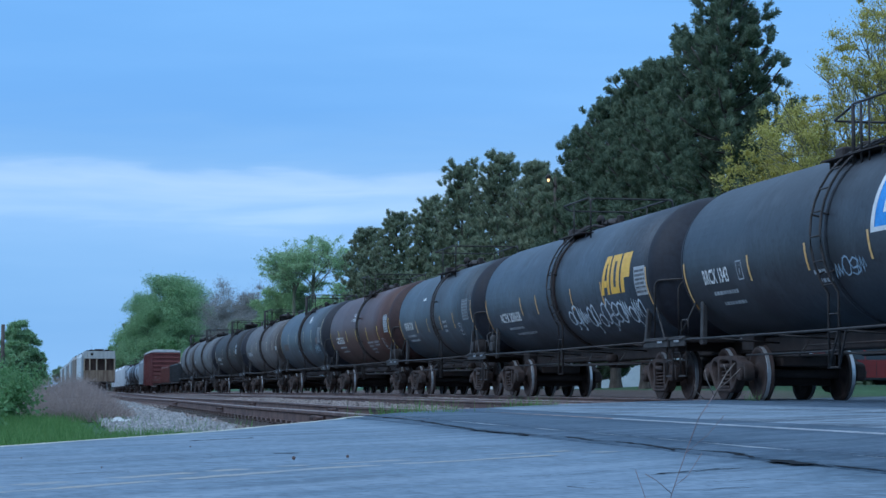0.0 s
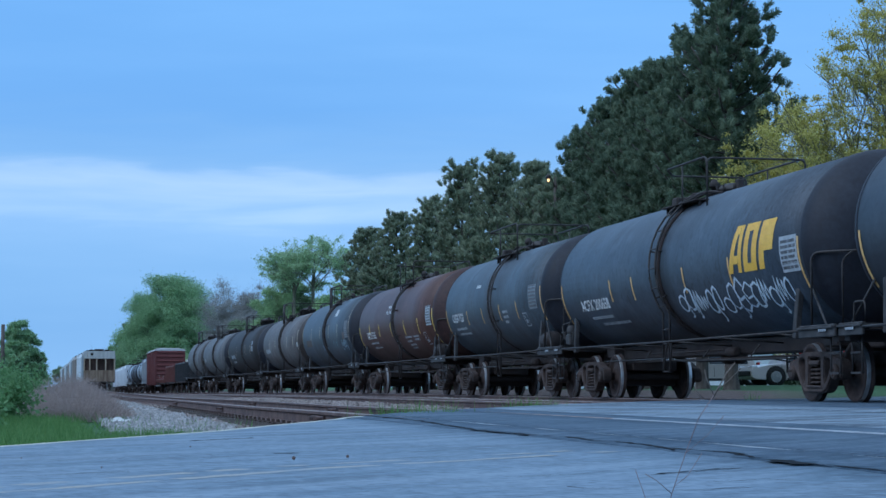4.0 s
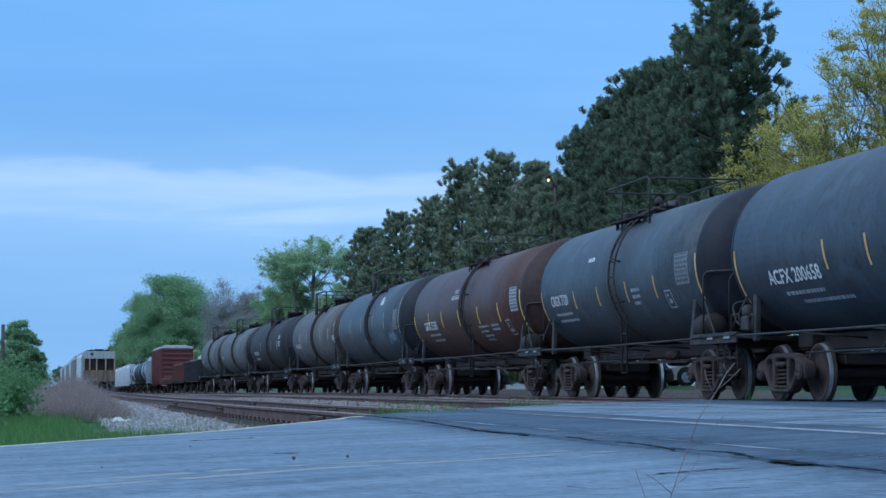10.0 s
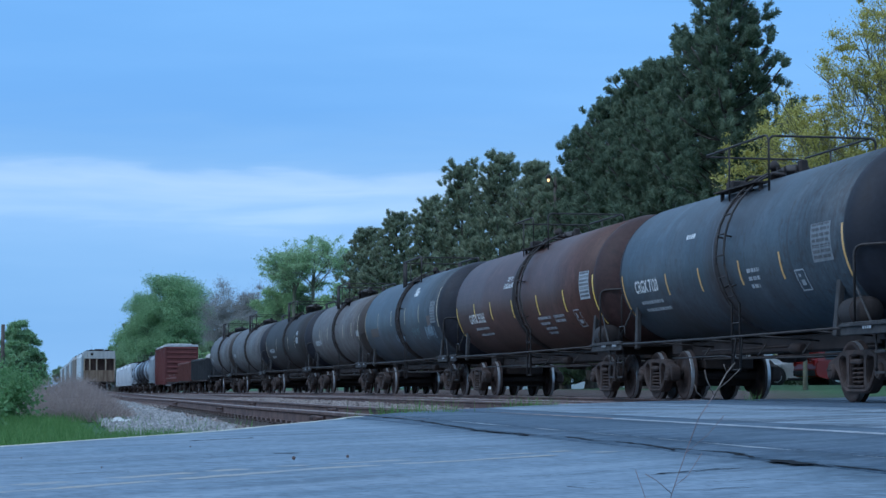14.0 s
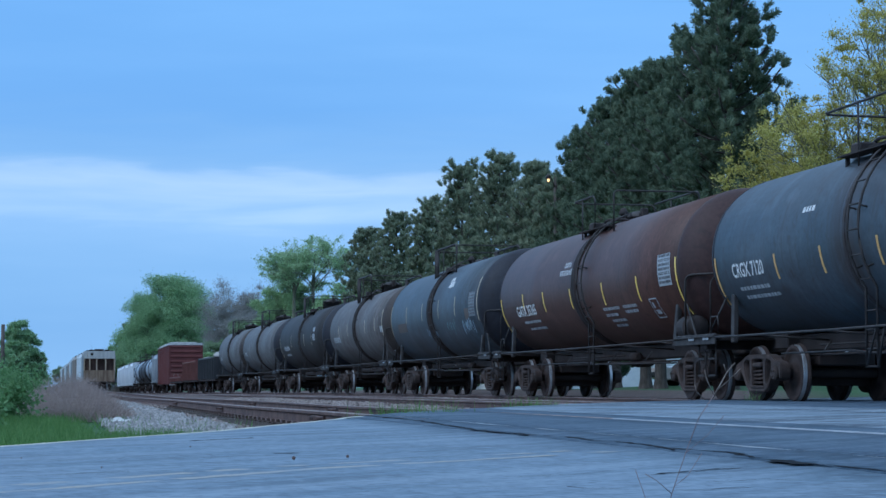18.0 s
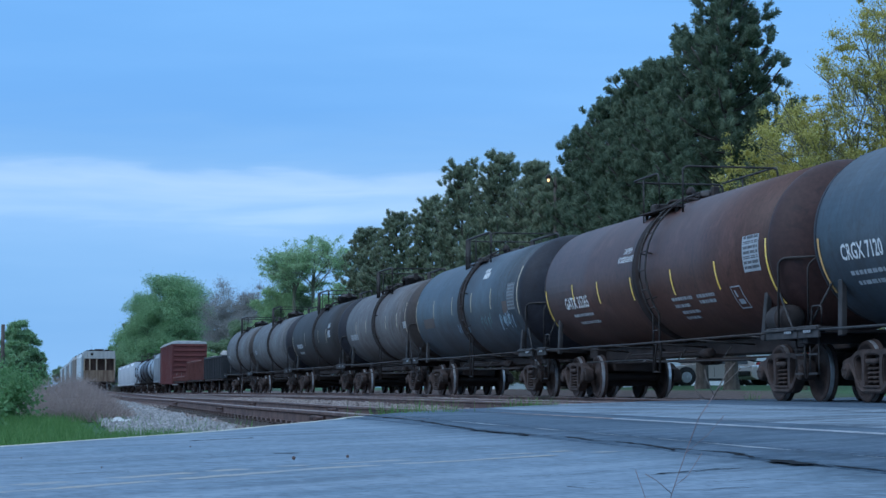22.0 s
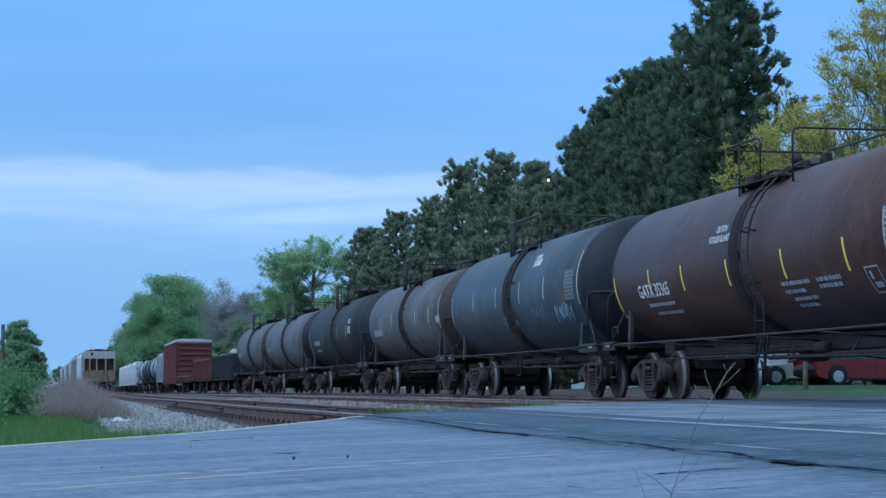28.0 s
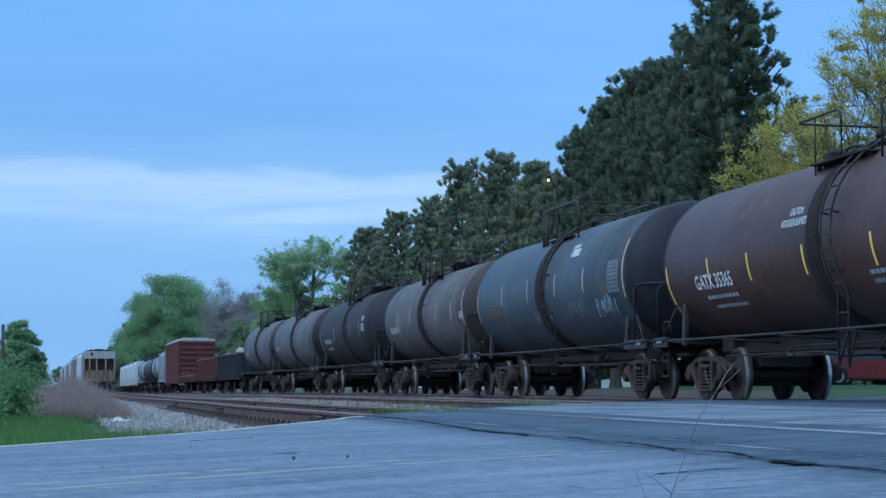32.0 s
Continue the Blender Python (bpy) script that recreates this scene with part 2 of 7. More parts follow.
def patch(bm, y0, y1, v0, v1, skew=0.0, lift=0.006, ref=None):
    """A painted or taped patch on the flank, from y0 to y1 and v0 to v1; skew slants it."""
    n = max(1, int((v1 - v0) / 0.12))
    rows = []
    for i in range(n + 1):
        v = v0 + (v1 - v0) * i / n
        s = skew * (v - (v0 if ref is None else ref))
        rows.append([bm.verts.new(wrap(y0 + s, v, lift)), bm.verts.new(wrap(y1 + s, v, lift))])
    for a, b in zip(rows, rows[1:]):
        bm.faces.new((a[0], a[1], b[1], b[0]))


def stroke(bm, pts, w, lift=0.008):
    """A sprayed line on the flank through (y, v) points."""
    prev = None
    for i, (y, v) in enumerate(pts):
        a, b = pts[max(0, i - 1)], pts[min(len(pts) - 1, i + 1)]
        d = Vector((b[0] - a[0], b[1] - a[1], 0)).normalized()
        nx, ny = -d.y * w / 2, d.x * w / 2
        cur = (bm.verts.new(wrap(y + nx, v + ny, lift)), bm.verts.new(wrap(y - nx, v - ny, lift)))
        if prev:
            bm.faces.new((prev[0], prev[1], cur[1], cur[0]))
        prev = cur


def scribble(bm, y0, y1, v0, v1, n, w, seed, slant=0.2):
    """Sprayed handwriting of no words: joined hooks, loops and zigzags of uneven height and width."""
    rg = random.Random(seed)
    ring = [(0.5 + 0.38 * math.cos(k * 0.75), 0.45 + 0.40 * math.sin(k * 0.75)) for k in range(10)]
    wave = [(k * 0.17, 0.5 + (0.42 if k % 2 else -0.42) * (1 - 0.06 * k)) for k in range(7)]
    hook = [(0.9, 0.75), (0.5, 1.0), (0.1, 0.7), (0.3, 0.35), (0.8, 0.45), (0.95, 0.15), (0.5, -0.05), (0.05, 0.15)]
    signs = (ring, ring + [(0.9, -0.2), (0.55, -0.35)], wave, wave, hook)
    step = (y1 - y0) / n
    for k in range(n):
        sign = signs[rg.randrange(len(signs))]
        wide, tall = rg.uniform(1.0, 1.5), rg.uniform(0.6, 1.0)
        base, right = v0 + rg.uniform(0.0, 0.25) * (v1 - v0), y1 - step * k
        pts = []
        for (a, b), (c, d) in zip(sign, sign[1:]):
            for i in range(4):
                q = i / 4
                u, v = a + (c - a) * q + rg.uniform(-0.03, 0.03), b + (d - b) * q
                z = base + v * tall * (v1 - v0)
                pts.append((right - u * wide * step - slant * (z - v0), z))
        stroke(bm, pts, w * rg.uniform(0.8, 1.15))


def lettering(text, y0, width, v, height, material, parent, lift=0.007):
    """Stencilled writing wrapped round the flank; it starts at y0 and runs towards -y."""
    cu = bpy.data.curves.new("stencil", "FONT")
    cu.body, cu.size, cu.resolution_u, cu.offset = text, 1.0, 2, 0.022
    tmp = bpy.data.objects.new("stencil", cu)
    me = bpy.data.meshes.new_from_object(tmp)
    bpy.data.objects.remove(tmp)
    bm = bmesh.new()
    bm.from_mesh(me)
    bpy.data.meshes.remove(me)
    xs, ys = [q.co.x for q in bm.verts], [q.co.y for q in bm.verts]
    sx, sy = width / (max(xs) - min(xs)), height / (max(ys) - min(ys))
    x0, z0 = min(xs), min(ys)
    for q in bm.verts:
        q.co = wrap(y0 - (q.co.x - x0) * sx, v + (q.co.y - z0) * sy, lift)
    return part("lettering", bm, material, parent, "stencilled reporting mark" if height > 0.2 else "small stencilled warning")


def bars(parent, y0, rows, material, name="data_stencil", seed=0):
    """Rows of small unreadable stencil writing as broken bars: each row is (offset, length, v, height)."""
    rg = random.Random(seed)
    bm = bmesh.new()
    for off, ln, v, h in rows:
        y = y0 - off
        end = y - ln
        while y > end:
            w = min(y - end, 0.06 + 0.12 * rg.random())
            patch(bm, y - w, y, v, v + h)
            y -= w + 0.035
    return tagged(part(name, bm, material, parent), kind="stuff")


def wheelset_mesh():
    """Two meshes: the axle, and one wheel with rusty plate and bright tread."""
    ax = bmesh.new()
    lathe(ax, [(-1.05, 0.07), (-0.62, 0.09), (-0.2, 0.08), (0.2, 0.08), (0.62, 0.09), (1.05, 0.07)], 12, "X")
    wh = bmesh.new()
    R = WHEEL_R
    lathe(wh, [(-0.085, 0.10, 0), (-0.085, 0.16, 0), (-0.035, 0.20, 0), (-0.02, R - 0.10, 0), (-0.07, R - 0.075, 0), (-0.07, R - 0.012, 0), (-0.06, R - 0.002, 1), (-0.045, R, 1), (0.005, R + 0.003, 0), (0.02, R + 0.004, 0), (0.05, R + 0.026, 0), (0.07, R + 0.026, 0), (0.07, R - 0.075, 0), (0.02, R - 0.10, 0), (0.035, 0.2, 0), (0.085, 0.16, 0), (0.085, 0.10, 0)], 40, "X")
    return ax, wh


def smooth_loop(pts, n=3):
    """A closed loop rounded through its points."""
    out = []
    m = len(pts)
    for i in range(m):
        p0, p1, p2, p3 = (Vector((*pts[(i + k - 1) % m], 0)) for k in range(4))
        for k in range(n):
            t = k / n
            q = 0.5 * (2 * p1 + (p2 - p0) * t + (2 * p0 - 5 * p1 + 4 * p2 - p3) * t * t + (3 * p1 - p0 - 3 * p2 + p3) * t**3)
            out.append((q.x, q.y))
    return out


def side_frame_bm():
    """A cast truck side frame: arched top, dropped belly, oval windows beside the spring opening, pedestal jaws with bearing caps."""
    half = [(0, 0.80), (0.40, 0.80), (0.62, 0.775), (0.80, 0.70), (1.02, 0.66), (1.10, 0.60), (1.10, 0.42), (1.03, 0.36), (0.98, 0.50), (0.80, 0.52), (0.68, 0.42), (0.52, 0.22), (0.36, 0.15), (0, 0.14)]
    outer = smooth_loop(half + [(-y, z) for y, z in half[-2:0:-1]])
    holes = [smooth_loop([(s * 0.40, 0.33), (s * 0.50, 0.36), (s * 0.62, 0.53), (s * 0.63, 0.66), (s * 0.52, 0.70), (s * 0.40, 0.66)]) for s in (-1, 1)]
    holes.append(smooth_loop([(-0.22, 0.24), (0.22, 0.24), (0.25, 0.32), (0.25, 0.62), (0.22, 0.71), (-0.22, 0.71), (-0.25, 0.62), (-0.25, 0.32)]))
    bm = bmesh.new()
    edges = []
    for loop in [outer] + holes:
        vs = [bm.verts.new((-0.10, y, z)) for y, z in loop]
        edges += [bm.edges.new((p, q)) for p, q in zip(vs, vs[1:] + vs[:1])]
    bmesh.ops.triangle_fill(bm, edges=edges, use_beauty=True)
    r = bmesh.ops.extrude_face_region(bm, geom=bm.faces[:])
    for q in r["geom"]:
        if isinstance(q, bmesh.types.BMVert):
            q.co.x = 0.08
    bmesh.ops.recalc_face_normals(bm, faces=bm.faces)
    rim = [e for e in bm.edges if len(e.link_faces) == 2 and e.calc_face_angle() > 1.2]
    bmesh.ops.bevel(bm, geom=rim, offset=0.02, segments=2, affect="EDGES")
    # raised flange along the belly, bolster guide and spring seat
    tube(bm, [(-0.09, y, z) for y, z in ((-0.80, 0.56), (-0.68, 0.46), (-0.50, 0.25), (-0.34, 0.18), (0.34, 0.18), (0.50, 0.25), (0.68, 0.46), (0.80, 0.56))], 0.028, 6)
    box(bm, -0.12, 0.1, -0.30, 0.30, 0.225, 0.265, 0.01)
    box(bm, -0.12, 0.1, -0.21, 0.21, 0.585, 0.66, 0.02)
    for s in (-1, 1):
        lathe(bm, [(-0.16, 0.05), (-0.16, 0.10), (-0.13, 0.125), (0.05, 0.135), (0.08, 0.135)], 16, "X", at=(0, s * 0.89, WHEEL_R))
        for k in range(3):
            a = k * 2.094 + 0.5
            lathe(bm, [(-0.18, 0.018), (-0.155, 0.018)], 6, "X", at=(0, s * 0.89 + 0.06 * math.cos(a), WHEEL_R + 0.06 * math.sin(a)))
    for f in bm.faces:
        f.smooth = False
    return bm


def spring_bm():
    bm = bmesh.new()
    pts = [(0.085 * math.cos(a), 0.085 * math.sin(a), 0.275 + 0.30 * a / (9 * math.pi)) for a in [k * math.pi / 4 for k in range(37)]]
    tube(bm, pts, 0.019, 4)
    return bm


PROTO = {}
def running_gear(car, y, spin, journal_x=1.02):
    """A two-axle truck at y under a car: wheelsets that turn, side frames with springs, bolster, brake beam."""
    if "axle" not in PROTO:
        ax, wh = wheelset_mesh()
        for key, bm, mats in (("axle", ax, [M["underframe"]]), ("wheel", wh, [M["wheel_face"], M["tread"]]), ("side_frame", side_frame_bm(), [M["truck"]]), ("spring", spring_bm(), [M["truck"]])):
            me = bpy.data.meshes.new(key)
            bm.to_mesh(me)
            bm.free()
            for q in mats:
                me.materials.append(q)
            PROTO[key] = me
        bm = bmesh.new()
        box(bm, -1.0, 1.0, -0.18, 0.18, 0.40, 0.78, 0.03)
        box(bm, -0.66, 0.66, -0.66, -0.50, 0.26, 0.46, 0.02)
        box(bm, -0.66, 0.66, 0.50, 0.66, 0.26, 0.46, 0.02)
        box(bm, -0.5, 0.5, -1.25, 1.25, 0.60, 0.80, 0.02)
        lathe(bm, [(0.78, 0.2), (0.9, 0.2)], 14, "Z")
        me = bpy.data.meshes.new("bolster")
        bm.to_mesh(me)
        bm.free()
        me.materials.append(M["underframe"])
        PROTO["bolster"] = me
    def sub(key, parent, m):
        o = new(key, PROTO[key])
        o.parent = parent
        o.matrix_basis = m
        return o
    b = sub("bolster", car, pose(0, y, 0))
    for s in (-1, 1):
        f = sub("side_frame", b, pose(s * journal_x, 0, 0, 0, 0, 0 if s < 0 else 180))
        for q in (-0.10, 0.10):
            sub("spring", b, pose(s * (journal_x + 0.02), q, 0))
    for s in (-1, 1):
        a = sub("axle", car, pose(0, y + s * 0.89, WHEEL_R))
        a["label"] = "axle with two rusty steel wheels and bright treads"
        sub("wheel", a, pose(-0.755, 0, 0))
        sub("wheel", a, pose(0.755, 0, 0, 0, 0, 180))
        if spin is not None:
            spin.append((a, y + s * 0.89))


def coupler_bm():
    bm = bmesh.new()
    box(bm, -0.07, 0.07, -0.55, 0.1, 0.74, 0.88, 0.02)
    box(bm, -0.16, 0.12, 0.05, 0.28, 0.70, 0.94, 0.05)
    box(bm, -0.02, 0.14, 0.2, 0.4, 0.70, 0.94, 0.05)
    return bm


SPINS, MOVERS = [], []


def tank_car(spec):
    """A tank car with platform, railings, ladders, underframe, trucks and markings. Local: rail top z=0, +y the far end."""
    global TANK_R
    TANK_R = spec.get("r", 1.45)
    h, paint, head = spec["half"], spec["paint"], spec["head"]
    car = thing("tank_car", spec["label"], "tank car", "tank cars of the moving train")
    over = spec.get("over", 1.17)          # shell end to the pulling face of the coupler
    end = h + over - 0.25                 # end sill
    R = TANK_R
    bm = bmesh.new()
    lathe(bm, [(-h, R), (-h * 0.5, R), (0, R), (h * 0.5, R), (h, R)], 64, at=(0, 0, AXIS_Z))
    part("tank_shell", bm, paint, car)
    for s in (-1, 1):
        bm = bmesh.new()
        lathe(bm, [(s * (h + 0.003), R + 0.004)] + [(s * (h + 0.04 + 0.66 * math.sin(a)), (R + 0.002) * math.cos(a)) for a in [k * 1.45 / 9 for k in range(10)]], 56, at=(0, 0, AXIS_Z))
        # the darker end paint carries shade as well as dirt
        part("tank_head", bm, head, car, spec.get("head_label", "dished tank end darkened by dirt and painted-in shade"))
    # centre belt that carries the ladder and the platform legs
    bm = bmesh.new()
    bw = spec.get("belt", 0.13)
    lathe(bm, [(-bw, R + 0.001), (-bw, R + 0.02), (bw, R + 0.02), (bw, R + 0.001)], 56, at=(0, 0, AXIS_Z))
    part("belt", bm, paint if spec.get("plain_belt") else M["belt"], car, "" if spec.get("plain_belt") else "dark rust-stained belt round the tank")
    # centre sill, end sills, walkway ends; the underframe sits a little towards the leading end
    U = -0.45
    bm = bmesh.new()
    box(bm, -0.32, 0.32, -end + U, end + U, 0.86, 1.14, 0.02)
    part("centre_sill", bm, M["underframe"], car)
    for s in (-1, 1):
        e = s * end + U
        run = 1.3 if s < 0 else 0.75
        bm = bmesh.new()
        box(bm, -1.44, 1.44, e - 0.09, e + 0.09, 0.92, 1.14, 0.015)
        box(bm, -1.40, 1.40, min(e - s * 0.75, e), max(e - s * 0.75, e), 1.08, 1.12)
        part("end_sill", bm, M["steel_dark"], car)
        for x in (-1.36, 1.36):
            bm = bmesh.new()
            y0, y1 = sorted((e - s * run, e + s * 0.12))
            box(bm, x - 0.2, x + 0.2, y0, y1, 1.125, 1.16, 0.006)
            box(bm, x * 1.10 - 0.025, x * 1.10 + 0.025, y0, y1, 1.0, 1.19, 0.01)
            for k in range(int((y1 - y0) / 0.12)):
                box(bm, x - 0.18, x + 0.18, y0 + 0.06 + 0.12 * k - 0.012, y0 + 0.06 + 0.12 * k + 0.012, 1.158, 1.172)
            run_board = part("running_board", bm, M["sill_grey"], car, "dusty grey step board at the car's end")
            if x < 0:
                bm = bmesh.new()
                for k in range(4):
                    box(bm, x * 1.12 - 0.03, x * 1.12 - 0.0225, y0 + 0.25 + 0.08 * k, y0 + 0.30 + 0.08 * k, 1.08, 1.12)
                tagged(part("board_stencil", bm, M["dim_white"], run_board), kind="stuff")
            if s > 0:
                bm = bmesh.new()
                tube(bm, rounded([(x, e - 0.1, 1.1), (x, e - 0.1, 1.5), (x, e - 0.5, 1.5), (x, e - 0.5, 1.1)], 0.08), 0.016)
                part("end_handrail", bm, M["pipe"], car)
            bm = bmesh.new()
            for q in (-0.18, 0.18):
                tube(bm, [(x, e - s * 0.2 + q, 1.05), (x, e - s * 0.2 + q, 0.45)], 0.015)
            for z in (0.45, 0.75):
                box(bm, x - 0.03, x + 0.03, e - s * 0.2 - 0.18, e - s * 0.2 + 0.18, z - 0.015, z + 0.015)
            part("sill_step", bm, M["pipe"], car)
            # slanting leg that stays the tank's end
            bm = bmesh.new()
            leg = s * (h - (0.55 if s > 0 else 0.75))
            q = x / 1.36
            box(bm, -0.045, 0.045, -0.075, 0.075, 0, 0.92, 0.01, m=Matrix.Translation((q * 1.24, leg, 1.02)) @ Matrix.Rotation(-q * 0.06, 4, "Y") @ Matrix.Rotation(-s * 0.10, 4, "X"))
            tube(bm, [(x, e + 0.05 if s > 0 else e + 0.5, 1.14), (q * 1.22, s * (h - 0.12), 1.84)], 0.02)
            part("tank_leg", bm, M["sill_grey"], car)
        if s < 0:
            # handrail across the width of the end platform
            bm = bmesh.new()
            y = -h - 0.28
            tube(bm, rounded([(-1.38, y, 1.12), (-1.38, y, 2.34), (-1.05, y - 0.3, 2.35), (-0.55, y - 0.52, 2.36), (0.55, y - 0.52, 2.36), (1.05, y - 0.3, 2.35), (1.38, y, 2.34), (1.38, y, 1.12)], 0.16), 0.022)
            for x in (-1.0, 1.0):
                tube(bm, rounded([(x, y - 0.33, 1.12), (x, y - 0.33, 2.22), (x * 0.86, y - 0.4, 2.35)], 0.1), 0.018)
            part("end_handrail", bm, M["pipe"], car)
        bm = bmesh.new()
        box(bm, -0.55, 0.55, s * (h - 1.0) - 0.3, s * (h - 1.0) + 0.3, 0.9, 1.22, 0.02)
        part("saddle", bm, M["steel_dark"], car)
        cp = part("coupler", coupler_bm(), M["truck"], car)
        cp.matrix_basis = pose(0, e + s * 0.02, 0, 0, 0, 0 if s > 0 else 180)
        bm = bmesh.new()
        tube(bm, [(0.3, e + s * k * 0.06, 0.86 - 0.34 * math.sin(k * math.pi / 8)) for k in range(6)], 0.025, 5)
        part("air_hose", bm, M["tyre"], car)
        running_gear(car, s * (h + over - 2.15) + (-0.68 if s < 0 else -0.36), SPINS)
    # running rails along both sides
    lad = spec.get("ladder_y", -0.64)
    for s in (-1, 1):
        bm = bmesh.new()
        tube(bm, [(s * 1.5, -end + U + 0.3, 1.12), (s * 1.53, 0, 1.10), (s * 1.5, end + U - 0.3, 1.12)], 0.022)
        k = -h + 1.0
        while k < h:
            tube(bm, [(s * 1.51, k, 1.1), (s * 0.3, k, 1.02)], 0.016, 4)
            k += 2.7
        part("side_rail", bm, M["pipe"], car)
        # ladder: hugs the belt over the flank and under the waist, then drops past the sill
        bm = bmesh.new()
        g, foot = R + 0.12, 0.62
        fx = s * g * math.cos(foot)
        for y in (lad - 0.2, lad + 0.2):
            arc = [(g * math.cos(a) * s, y, AXIS_Z + g * math.sin(a)) for a in [1.28 - 0.158 * k for k in range(13)]]
            tube(bm, arc + [(fx, y, 0.52)], 0.021)
        for k in range(8):
            a = 1.2 - 0.245 * k
            tube(bm, [(g * math.cos(a) * s, lad - 0.2, AXIS_Z + g * math.sin(a)), (g * math.cos(a) * s, lad + 0.2, AXIS_Z + g * math.sin(a))], 0.014, 4)
        for z in (1.36, 1.08, 0.80, 0.54):
            tube(bm, [(fx, lad - 0.2, z), (fx, lad + 0.2, z)], 0.015, 4)
        for y, yy in ((lad - 0.2, lad - 1.0), (lad + 0.2, lad - 0.72)):
            tube(bm, [(fx, y, 0.56), (s * 1.5, yy, 1.1)], 0.018, 4)
        for a in (0.95, 0.2, -0.4):
            for y in (lad - 0.2, lad + 0.2):
                tube(bm, [((R - 0.01) * math.cos(a) * s, y, AXIS_Z + (R - 0.01) * math.sin(a)), (g * math.cos(a) * s, y, AXIS_Z + g * math.sin(a))], 0.016, 4)
        part("ladder", bm, M["pipe"], car)
        # brake pipe hung below the side
        bm = bmesh.new()
        tube(bm, [(s * 1.08, -h + 1.6, 0.72), (s * 1.08, -0.4, 0.74), (s * 1.08, 0.5, 0.80), (s * 1.08, h - 2.4, 0.80)], 0.017, 5)
        for y in (-h * 0.55, -h * 0.2, h * 0.3):
            tube(bm, [(s * 1.08, y, 0.74), (s * 0.9, y, 0.98)], 0.013, 4)
        part("brake_pipe", bm, M["pipe"], car)
    # platform round the manway
    for s in (-1, 1):
        bm = bmesh.new()
        box(bm, s * 0.9 - 0.14, s * 0.9 + 0.14, -1.1, 1.1, 3.80, 3.825)
        for y in (-1.0, 0, 1.0):
            box(bm, s * 0.9 - 0.03, s * 0.9 + 0.03, y - 0.03, y + 0.03, 3.5, 3.81)
        part("platform", bm, M["steel_dark"], car)
    top = spec.get("rail_top", 4.58)
    far = spec.get("rail_far", 1.62)      # where the railing on the ladder's side ends
    for s in (-1, 1):
        bm = bmesh.new()
        y0, y1 = ((spec.get("rail_near", -1.62), far) if s < 0 else (-1.62, 1.62))
        tube(bm, rounded([(s * 0.98, y0, 3.6), (s * 0.98, y0, top), (s * 0.98, y1, top)], 0.2), 0.034 if "dome" in spec else 0.021)
        if "dome" in spec:
            for y in (y1, y1 - 0.28):
                tube(bm, [(s * 0.98, y, 3.6), (s * 0.98, y, top)], 0.05)
            tube(bm, [(s * 0.98, y1, 4.12), (s * 0.98, y1 - 0.28, 4.12)], 0.03)
        tube(bm, [(s * 0.98, y0 + 0.62 * (y1 - y0), 3.6), (s * 0.98, y0 + 0.62 * (y1 - y0), top)], 0.017)
        if s < 0 and spec.get("rail_post"):
            for y, r in ((y1, 0.032), (y1 - 0.3, 0.024)):
                tube(bm, [(-0.98, y, 3.6), (-0.98, y, top)], r)
        part("railing", bm, M["pipe"], car)
        bm = bmesh.new()
        if s < 0:
            tube(bm, rounded([(-0.98, -1.62, 3.65), (-0.98, -1.62, top - 0.03), (0.98, -1.62, top - 0.03), (0.98, -1.62, 3.65)], 0.12), 0.021)
        else:
            tube(bm, rounded([(-0.98, far, top - 0.02), (-0.6, 1.62, top - 0.03), (0.98, 1.62, top - 0.03), (0.98, 1.62, 3.65)], 0.12), 0.021)
        part("cross_rail", bm, M["pipe"], car)
    bm = bmesh.new()
    dr, dz = spec.get("dome", (0.28, 4.2))
    lathe(bm, [(3.8, dr), (dz - 0.14, dr), (dz - 0.14, dr + 0.04), (dz - 0.10, dr + 0.04), (dz - 0.05, dr * 0.9), (dz, dr * 0.6), (dz + 0.02, dr * 0.1)], 20, "Z", at=(0, spec.get("dome_y", -0.35), 0))
    part("manway", bm, M["pipe"], car)
    bm = bmesh.new()
    for y, r, z in ((0.45, 0.13, 4.25), (0.85, 0.09, 4.18)):
        lathe(bm, [(3.9, r), (z - 0.06, r), (z - 0.06, r * 1.5), (z - 0.02, r * 1.5), (z, r * 0.6)], 10, "Z", at=(0.05, y, 0))
    tube(bm, rounded([(-0.4, 1.45, 3.98), (-0.4, 0.9, 4.12), (0.2, 0.6, 4.1)], 0.1), 0.03)
    part("valve", bm, M["steel_dark"], car)
    # fittings round the manway: bolted lid, hinge, safety valve and a coiled line
    bm = bmesh.new()
    dy = spec.get("dome_y", -0.35)
    for k in range(10):
        a = k * math.tau / 10
        lathe(bm, [(dz - 0.2, 0.022), (dz - 0.04, 0.022)], 5, "Z", at=((dr + 0.06) * math.cos(a), dy + (dr + 0.06) * math.sin(a), 0))
    box(bm, -0.07, 0.07, dy - dr - 0.16, dy - dr + 0.02, dz - 0.2, dz + 0.06, 0.02)
    lathe(bm, [(3.95, 0.07), (4.14, 0.07), (4.14, 0.11), (4.2, 0.11), (4.3, 0.05)], 8, "Z", at=(-0.32, dy + 0.2, 0))
    tube(bm, rounded([(-0.55, -1.3, 3.93), (-0.6, -0.6, 4.02), (-0.5, 0.3, 4.0), (-0.62, 1.1, 3.95)], 0.2), 0.026, 5)
    box(bm, -0.75, -0.45, 0.9, 1.25, 3.85, 4.05, 0.03)
    part("manway_fitting", bm, M["steel_dark"], car)
    # brake cylinder and rods under the belly
    bm = bmesh.new()
    lathe(bm, [(-0.25, 0.05), (-0.23, 0.09), (0.2, 0.09), (0.25, 0.05)], 14, "Y", at=(-0.5, -1.6, 0.9))
